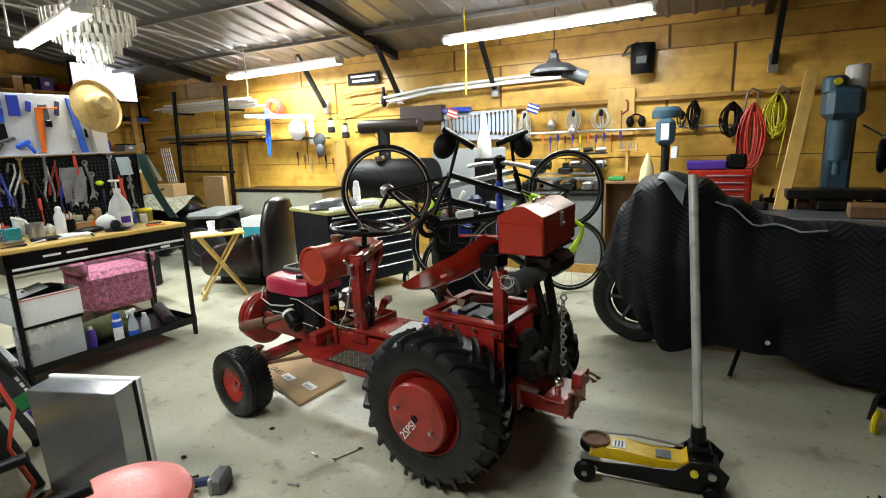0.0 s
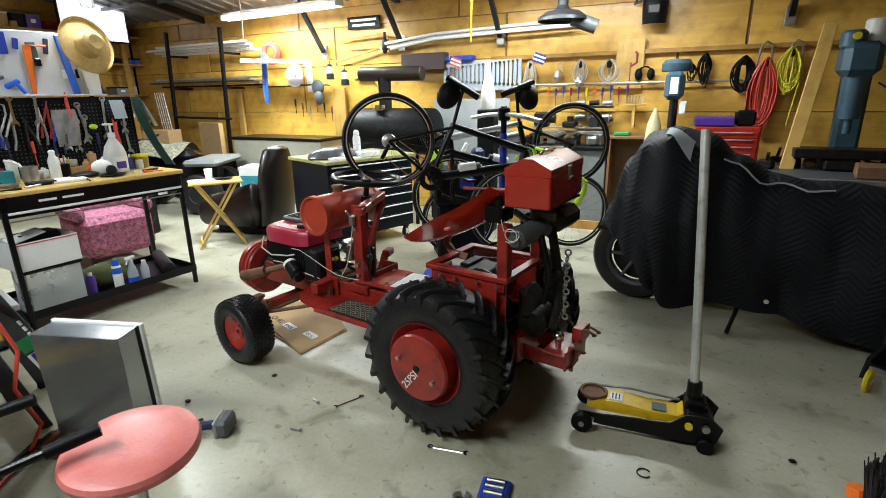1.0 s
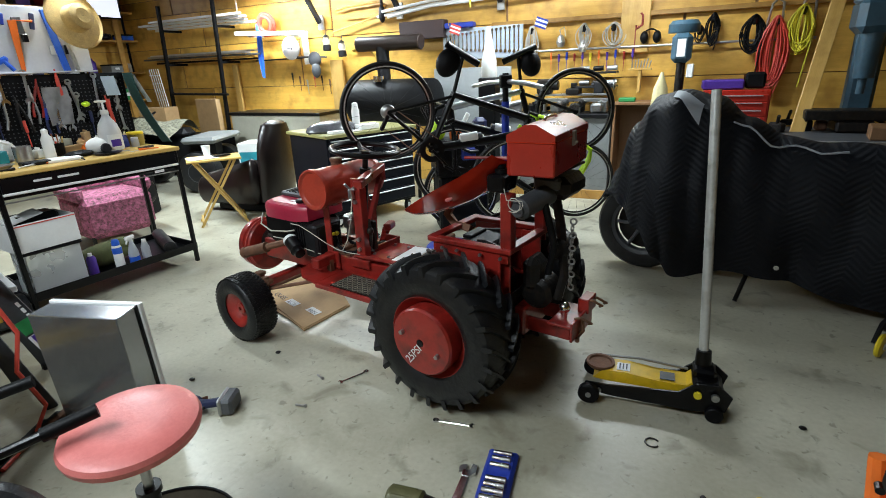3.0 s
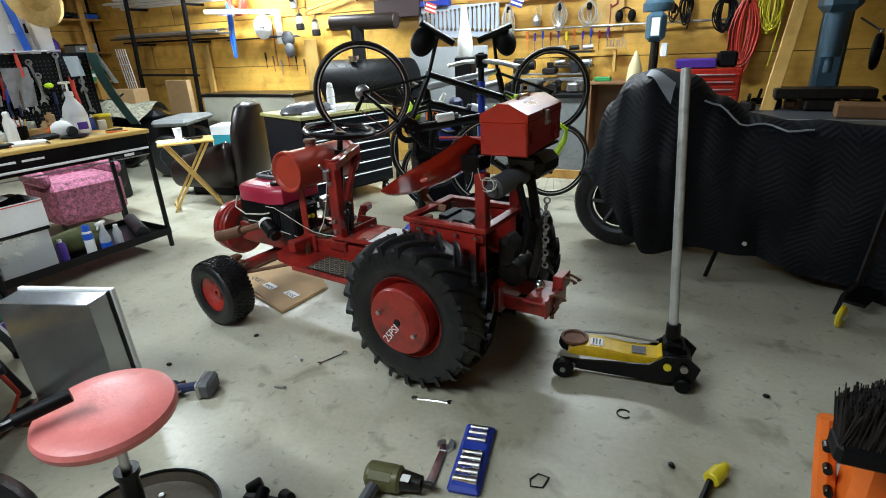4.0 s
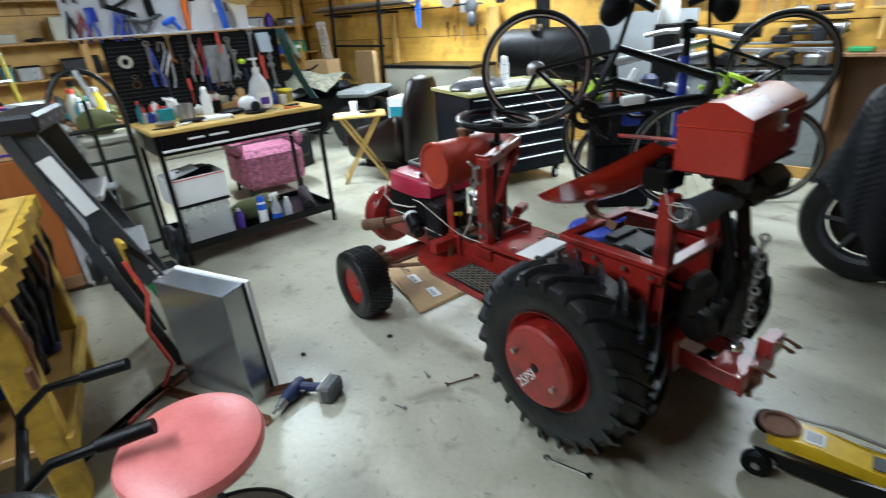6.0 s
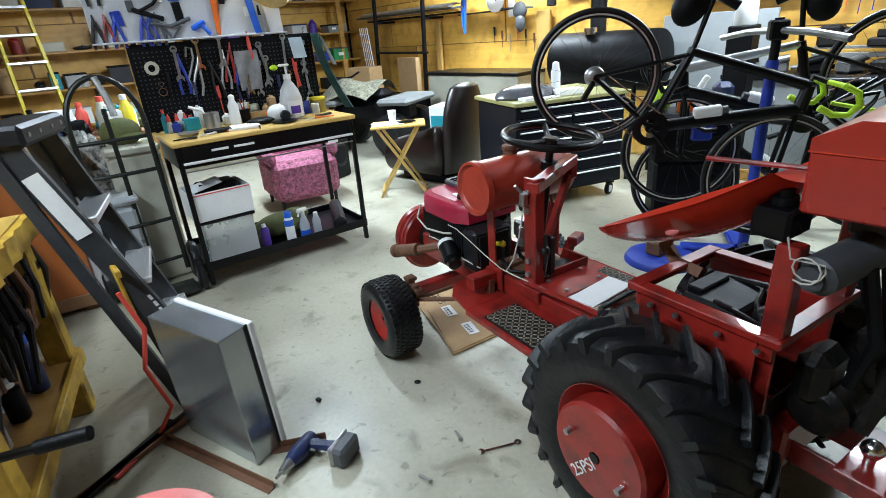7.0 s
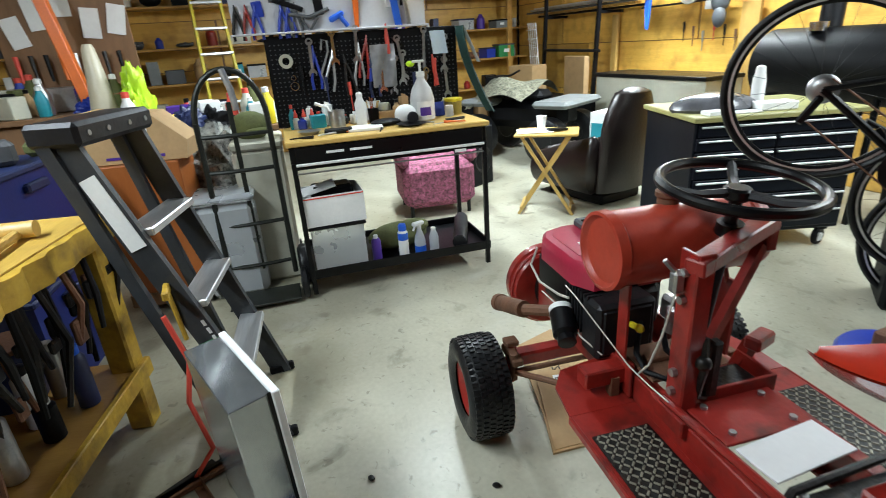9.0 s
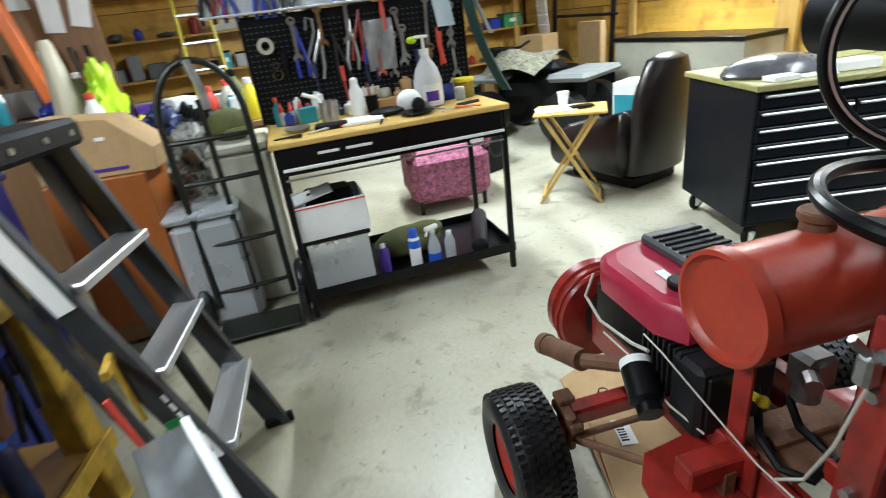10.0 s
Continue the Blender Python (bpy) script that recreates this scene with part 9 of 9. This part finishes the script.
for k in range(22):
    random.seed(200 + k)
    L = random.uniform(0.25, 0.5)
    single("hanging_iron", Geo().tube([(0, 0, 0), (random.uniform(-0.03, 0.03), 0.02, -L * 0.5), (random.uniform(-0.05, 0.05), 0.0, -L)], [0.010, 0.012, 0.009], 7).box((0.01, 0.0, -L * random.uniform(0.3, 0.95)), (random.uniform(0.02, 0.06), 0.02, random.uniform(0.03, 0.09)), 0.006), (GREASE, RUST, BLACKM, STEELDARK, GREASE)[k % 5], RT @ pose(-0.46 + 0.044 * k, 0.335 - 0.05 * (k % 3), 0.795),
           "rusty iron tool hung under the table edge", "iron tool", "irons under the table")
for k in range(14):
    random.seed(300 + k)
    r = random.uniform(0.03, 0.07)
    single("table_clutter", Geo().box((0, 0, r * 0.5), (r * 2.4, r * 1.4, r), 0.012).cyl((-r, 0, r * 0.8), (r * 1.3, 0.01, r * 0.9), r * 0.32, n=10), (GREASE, CARD, YELLOWP, BLACKM, WHITE, STEEL, NAVY)[k % 7], RT @ pose(-0.42 + 0.09 * (k % 9), -0.28 + 0.16 * (k // 5), 0.891, 0, 0, random.uniform(0, 180)),
           "small tool or part lying on the work table", "table clutter", "clutter on the work table")
single("denim_jacket", Geo().grid(lambda u, w: (-0.40 + 0.62 * u, -0.30 + 0.30 * w + 0.03 * math.sin(9 * u), 0.90 + 0.22 * math.exp(-((w - 0.4) / 0.3) ** 2) * (0.8 + 0.25 * math.sin(7 * u + 2 * w))), 22, 16), DENIM, RT, "blue denim jacket heaped on the work table", "jacket")
single("mallet", Geo().tube([(-0.15, 0, 0.022), (0.20, 0, 0.022)], 0.016, 8).cyl((-0.17, -0.05, 0.03), (-0.17, 0.05, 0.03), 0.028, n=12), TRAYWOOD, RT @ pose(-0.1, 0.24, 0.891, 0, 0, 8), "wooden-handled mallet on the work table", "mallet")
single("box_wrench", Geo().tube([(-0.15, 0, 0.012), (0.15, 0, 0.012)], 0.010, 8).cyl((0.16, 0, 0.004), (0.16, 0, 0.022), 0.024, n=14), CHROME, RT @ pose(-0.15, 0.14, 0.891, 0, 0, 14), "chrome wrench on the work table", "wrench")
tt = thing("small_carton", RT @ pose(0.28, 0.20, 0.891, 0, 0, 30), "kraft paper packet with dark label on the table", "packet")
part("packet", Geo().box((0, 0, 0.07), (0.09, 0.05, 0.14), 0.006), CARD, tt)
part("label", Geo().box((0, 0.0265, 0.10), (0.08, 0.003, 0.06)), BLACK, tt)
part("seal", Geo().cyl((0, 0.0275, 0.10), (0, 0.0295, 0.10), 0.02, n=16), CORDRED, tt)


def step_ladder():
    t = thing("step_ladder", Matrix(), "grey fibreglass step ladder with aluminium steps", "ladder")
    FR = mat("charcoal_fibreglass", (0.026, 0.029, 0.034), 0.5, 0, 0.25, 6, 0.1, 70, dirt=0.4, dirtcol=(0.06, 0.06, 0.055))
    a0, a1 = Vector((-2.27, 1.46, 1.20)), Vector((-2.11, 1.90, 0.0))
    b0, b1 = Vector((-2.60, 1.60, 1.20)), Vector((-2.58, 1.95, 0.0))

    def rail(p, q, w, d, nm, lab=""):
        ax = (q - p).normalized()
        side = (b0 - a0).normalized()
        up = ax.cross(side).normalized()
        sd = up.cross(ax)
        vs = [pt + sd * i * d / 2 + up * j * w / 2 for pt in (p, q) for i in (-1, 1) for j in (-1, 1)]
        return part(nm, Geo().put([tuple(v) for v in vs], [(0, 1, 3, 2), (4, 6, 7, 5), (0, 4, 5, 1), (2, 3, 7, 6), (0, 2, 6, 4), (1, 5, 7, 3)]), FR, t, lab)

    r1 = rail(a0, a1, 0.085, 0.022, "front_rail")
    rail(b0, b1, 0.085, 0.022, "front_rail")
    back = Vector((-0.05, -0.12, 0))
    rail(a0 + Vector((0, -0.05, 0)), a1 + back + Vector((-0.02, -0.05, 0)), 0.045, 0.02, "rear_rail")
    rail(b0 + Vector((0, -0.05, 0)), b1 + back + Vector((0.04, -0.05, 0)), 0.045, 0.02, "rear_rail")
    mid = (a0 + b0) / 2
    ang = math.degrees(math.atan2(b0.y - a0.y, b0.x - a0.x))
    cap = part("top_cap", Geo().box((0, 0, 0.0), (0.43, 0.17, 0.075), 0.014), STEELDARK, t, "dark grey moulded top cap", pose(mid.x, mid.y, 1.205, 0, 0, ang))
    for x in (-0.16, -0.06, 0.06, 0.16):
        for ry in (-0.084, 0.084):
            part("rivet", Geo().cyl((x, ry - 0.004, 0.0), (x, ry + 0.004, 0.0), 0.009, n=10), STEEL, cap)
    for f in (0.27, 0.5, 0.73):
        p, q = a0 + (a1 - a0) * f, b0 + (b1 - b0) * f
        c = (p + q) / 2
        part("step", Geo().box((0, 0.02, 0), ((q - p).length - 0.01, 0.10, 0.028), 0.004), ALU, t, "pale aluminium step", pose(c.x, c.y, c.z, 0, 0, math.degrees(math.atan2(q.y - p.y, q.x - p.x)) + 180))
    ax = (a1 - a0).normalized()
    side = (a0 - b0).normalized()
    up = side.cross(ax).normalized()
    for f, L, w, mt in ((0.21, 0.26, 0.06, PAPER), (0.64, 0.07, 0.075, GREEN), (0.71, 0.09, 0.075, PAPER), (0.70, 0.06, 0.05, PURPLE)):
        p = a0 + (a1 - a0) * f + side * (0.0125 if mt is not PURPLE else 0.0135)
        m = Matrix((ax.to_4d(), up.to_4d(), side.to_4d(), (0, 0, 0, 1))).transposed()
        m.translation = p
        m[3][0] = m[3][1] = m[3][2] = 0
        m[3][3] = 1
        part("sticker", Geo().box((0, 0, 0), (L, w, 0.002)), mt, t, "printed safety sticker", m)
    part("spreader", Geo().tube([tuple(a0 + (a1 - a0) * 0.42 + side * 0.02), tuple(a0 + (a1 - a0) * 0.60 + back * 0.5 + side * 0.02)], 0.008, 6), YELLOWWOOD, t)
    part("spreader_bracket", Geo().box((0, 0, 0), (0.16, 0.02, 0.03), 0.004), YELLOWWOOD, t, "brass-coloured spreader bracket", Matrix.Translation(a0 + (a1 - a0) * 0.43 + side * 0.022))
    for k in range(5):
        m2 = Matrix((ax.to_4d(), up.to_4d(), side.to_4d(), (0, 0, 0, 1))).transposed()
        m2.translation = a0 + (a1 - a0) * (0.56 + 0.026 * k) + side * 0.0125 + up * 0.026
        m2[3][0] = m2[3][1] = m2[3][2] = 0
        m2[3][3] = 1
        part("lettering_bar", Geo().box((0, 0, 0), (0.024, 0.012, 0.002)), PAPER, t, "", m2)
    for p in (a1, b1):
        part("foot", Geo().box((p.x, p.y, 0.02), (0.03, 0.11, 0.04), 0.006), BLACKM, t)
    return t


step_ladder()
single("red_hose", Geo().tube([(-2.10, 1.62, 0.62), (-2.08, 1.66, 0.45), (-2.10, 1.62, 0.28), (-2.05, 1.66, 0.10), (-2.02, 1.58, 0.012), (-1.90, 1.40, 0.012)], 0.009, 8), CORDRED, Matrix(), "red air hose hanging beside the ladder", "hose")
for k in range(3):
    single("iron_bar", Geo().box((0, 0, 0.012 + 0.0), (0.55, 0.035, 0.022), 0.003), (RUST, GREASE, STEELDARK)[k], pose(-1.98 + 0.02 * k, 1.52 - 0.055 * k, 0.001, 0, 0, 112 + 4 * k), "dark iron bar lying on the floor", "iron bar", "iron bars")


def grip_cart():
    t = thing("folded_cart", pose(0, 0, 0), "black tubular cart with rubber grips and round wheel", "cart")
    for (x, y, z), (u, v, w), (fx, fy) in (((-0.92, 1.34, 0.63), (-1.02, 1.14, 0.60), (-1.05, 0.92)), ((-1.38, 1.40, 0.56), (-1.50, 1.20, 0.53), (-1.52, 0.98))):
        part("tube", Geo().tube([(x, y, z), (u, v, w), (u - 0.02, v - 0.08, w - 0.06), (fx, fy, 0.05)], 0.013, 10), BLACK, t)
        part("grip", Geo().tube([(x, y, z), (x + (u - x) * 0.55, y + (v - y) * 0.55, z + (w - z) * 0.55)], 0.019, 12), BLACKM, t, "black rubber grip")
    part("axle", Geo().tube([(-1.05, 0.92, 0.05), (-1.52, 0.98, 0.05)], 0.014, 8), BLACK, t)
    part("crossbar", Geo().tube([(-1.03, 1.05, 0.45), (-1.51, 1.11, 0.42)], 0.012, 8), BLACK, t)
    w = part("wheel", Geo().lathe([(0.03, -0.03), (0.15, -0.032), (0.19, -0.02), (0.195, 0), (0.19, 0.02), (0.15, 0.032), (0.03, 0.03)], 36, pose(-0.93, 1.02, 0.42, 70, 0, 40)), RUBBER, t, "large black cart wheel")
    part("wheel_disc", Geo().lathe([(0.01, -0.045), (0.13, -0.04), (0.14, -0.034), (0.14, 0.034), (0.13, 0.04), (0.01, 0.045)], 30, pose(-0.93, 1.02, 0.42, 70, 0, 40)), mat("dark_bronze_disc", (0.06, 0.05, 0.035), 0.4, 0.5), w)
    part("strut", Geo().tube([(-0.93, 1.02, 0.42), (-1.05, 0.93, 0.06)], 0.016, 8), BLACK, t)
    return t


grip_cart()


def right_corner():
    t = thing("push_broom", pose(0.835, 1.60, 0), "upturned push broom with dark bristles", "broom")
    part("handle", Geo().cyl((0.04, -0.05, 0.0), (0.02, 0.0, 0.79), 0.013, n=12), PINE, t)
    part("head", Geo().box((0.02, 0.0, 0.80), (0.26, 0.06, 0.04), 0.008), BLACKM, t)
    g = Geo()
    random.seed(9)
    for i in range(46):
        for j in range(9):
            x, y = -0.105 + 0.0056 * i, -0.022 + 0.0055 * j
            for _ in range(6):
                top = 0.935 - 0.05 * ((x - 0.02) / 0.13) ** 2
                g.cyl((x, y, 0.815), (x + random.uniform(-0.012, 0.012), y + random.uniform(-0.016, 0.016), top + random.uniform(-0.012, 0.004)), 0.0026, 0.0012, n=3)
    b = part("bristles", g, mat("dark_bristle", (0.010, 0.006, 0.005), 0.9, 0, 0.3), t, "dark brown bristle tuft")
    b["kind"] = "stuff"
    s = thing("orange_trimmer", pose(0.86, 1.74, 0), "orange and black garden trimmer standing upright", "garden trimmer")
    part("shaft", Geo().cyl((0, 0, 0), (-0.02, -0.02, 0.55), 0.014, n=10), BLACK, s)
    part("housing", Geo().box((-0.03, -0.03, 0.62), (0.07, 0.10, 0.24), 0.02), ORANGE, s)
    part("guard", Geo().box((-0.06, 0.0, 0.76), (0.12, 0.07, 0.012), 0.004, pose(0, 0, 0, 12, 8, 0)), GREYP, s)
    part("cap", Geo().cyl((0.05, -0.10, 0.52), (0.05, -0.10, 0.66), 0.04, n=18, b=0.006).cyl((0.05, -0.10, 0.655), (0.05, -0.10, 0.663), 0.032, n=18), ORANGE, s)
    part("drilled_handle", Geo().tube([(-0.10, 0.02, 0.74), (-0.085, 0.0, 0.62), (-0.07, -0.03, 0.50)], [0.016, 0.020, 0.022], 8), ORANGE, s)
    for k in range(4):
        part("hole", Geo().cyl((-0.098 + 0.008 * k, -0.008 - 0.008 * k, 0.70 - 0.045 * k), (-0.10 + 0.008 * k, -0.026 - 0.008 * k, 0.70 - 0.045 * k), 0.008, n=10), BLACK, s)
    part("boot", Geo().tube([(-0.06, -0.02, 0.55), (-0.085, -0.03, 0.42), (-0.09, -0.03, 0.30)], [0.018, 0.03, 0.02], 10), RUBBER, s)


right_corner()
tt = thing("hose_coupling", pose(0.67, 2.30, 0, 0, 0, 60), "yellow plastic hose coupling on the floor", "hose coupling")
part("plug", Geo().cyl((0, 0, 0.028), (0.07, 0, 0.028), 0.027, n=14, b=0.004).cyl((0.07, 0, 0.028), (0.10, 0, 0.028), 0.018, n=12), YELLOWP, tt)
part("hose", Geo().tube([(0, 0, 0.024), (-0.12, -0.03, 0.014), (-0.28, -0.16, 0.014), (-0.45, -0.2, 0.014)], 0.012, 8), BLACKM, tt)


def blue_disc():
    t = thing("blue_stand_base", pose(-1.36, 4.36, 0), "round blue plastic base lying on the floor", "stand base")
    part("disc", Geo().lathe([(0.01, 0.045), (0.16, 0.045), (0.20, 0.035), (0.215, 0.012), (0.215, 0.0)], 34), BLUE, t)
    part("brown_block", Geo().box((-0.02, -0.02, 0.09), (0.10, 0.10, 0.09), 0.01), RUST, t)
    return t


blue_disc()


def chandelier():
    t = thing("chandelier", pose(-4.55, 3.75, 0), "tiered crystal chandelier hanging from the roof", "chandelier")
    part("rod", Geo().tube([(0, 0, 2.85), (0, 0, roof_z(3.75) - 0.01)], 0.008, 6), CHROME, t)
    me = Geo().prism([(-0.014, 0), (0.014, 0), (0.014, -0.12), (0, -0.14), (-0.014, -0.12)], 0.012, pose(0, 0.006, 0, 90)).mesh("crystal", CRYSTAL)
    for r, z, n in ((0.12, 2.88, 16), (0.20, 2.84, 22), (0.36, 2.72, 36), (0.30, 2.62, 30), (0.22, 2.53, 24), (0.14, 2.45, 16), (0.06, 2.38, 8)):
        part("ring", Geo().ring((0, 0, z), r, 0.005, n=30, k=6), CHROME, t)
        for k in range(n):
            a = 2 * math.pi * k / n
            part("crystal", me, CRYSTAL, t, at=pose(r * math.cos(a), r * math.sin(a), z, 0, 0, math.degrees(a) + 90))
    return t


chandelier()
for x, y, z0, z1, mt in ((-2.05, 4.2, 2.55, 3.1, PINKWHITE), (-4.95, 5.9, 2.15, 2.8, PINKWHITE), (-1.75, 5.75, 1.95, 2.8, YELLOWP), (-4.35, 3.0, 2.40, 2.9, PINKWHITE)):
    single("rope", Geo().tube([(0, 0, z0), (0.012, 0, (z0 + z1) / 2), (0, 0, roof_z(y) - 0.005)], 0.008, 6), mt, pose(x, y, 0), "thin cord hanging down from the roof", "cord", "hanging cords")
single("roof_cable", Geo().tube([(-6.9, 2.9, roof_z(2.9) - 0.10), (-6.0, 3.8, roof_z(3.8) - 0.16), (-5.2, 4.9, roof_z(4.9) - 0.15), (-4.6, 6.0, 2.60)], 0.012, 6), WHITE, Matrix(), "white cable slung under the roof", "cable")


def blue_bin(m):
    t = thing("storage_bin", m, "blue plastic storage bin stacked behind the work table", "storage bin", "blue bins")
    part("tub", Geo().prism([(-0.25, -0.30), (0.25, -0.30), (0.25, 0.30), (-0.25, 0.30)], 0.48), SHADEDBLUE, t)
    part("lid", Geo().box((0, 0, 0.495), (0.54, 0.64, 0.03), 0.008), NAVY, t)
    for s in (-1, 1):
        part("handle", Geo().box((s * 0.262, 0, 0.42), (0.03, 0.16, 0.04), 0.008), NAVY, t)
    return t


blue_bin(pose(-3.12, 0.86, 0, 0, 0, 80))
blue_bin(pose(-3.12, 0.88, 0.512, 0, 0, 77))
random.seed(77)
for k in range(9):
    r = random.uniform(0.035, 0.07)
    single("loose_pack", Geo().box((0, 0, r * 0.8), (r * 2.2, r * 1.5, r * 1.6), 0.02), (GREYP, OLIVE, CREAM, BLACKM, CARD, YELLOWWOOD, CLEAR)[k % 7],
           pose(-3.12 + random.uniform(-0.2, 0.2), 0.66 + 0.055 * k, 1.026, 0, 0, random.uniform(0, 90)), "small pack lying on the blue bins", "pack", "packs on the blue bins")


# Dark clutter, with these black crates added to deepen the shade under the table.
def dark_crate(m, w, hgt):
    t = thing("dark_filler_crate", m, "black greasy crate added to darken the space under the work table", "crate", "crates under the table")
    part("tub", Geo().prism([(-w / 2, -0.11), (w / 2, -0.11), (w / 2, 0.11), (-w / 2, 0.11)], hgt), BLACKM, t)
    part("rim", Geo().box((0, 0, hgt), (w + 0.03, 0.25, 0.025), 0.006), BLACK, t)
    part("scrap_part", Geo().cyl((-w * 0.3, 0, hgt + 0.03), (w * 0.3, 0.03, hgt + 0.045), 0.03, n=12, b=0.005), GREASE, t)
    return t


for cx, cw, ch in ((-0.30, 0.17, 0.36), (-0.09, 0.20, 0.42), (0.13, 0.19, 0.33), (0.31, 0.13, 0.40)):
    dark_crate(RT @ pose(cx, -0.20, 0.278), cw, ch)
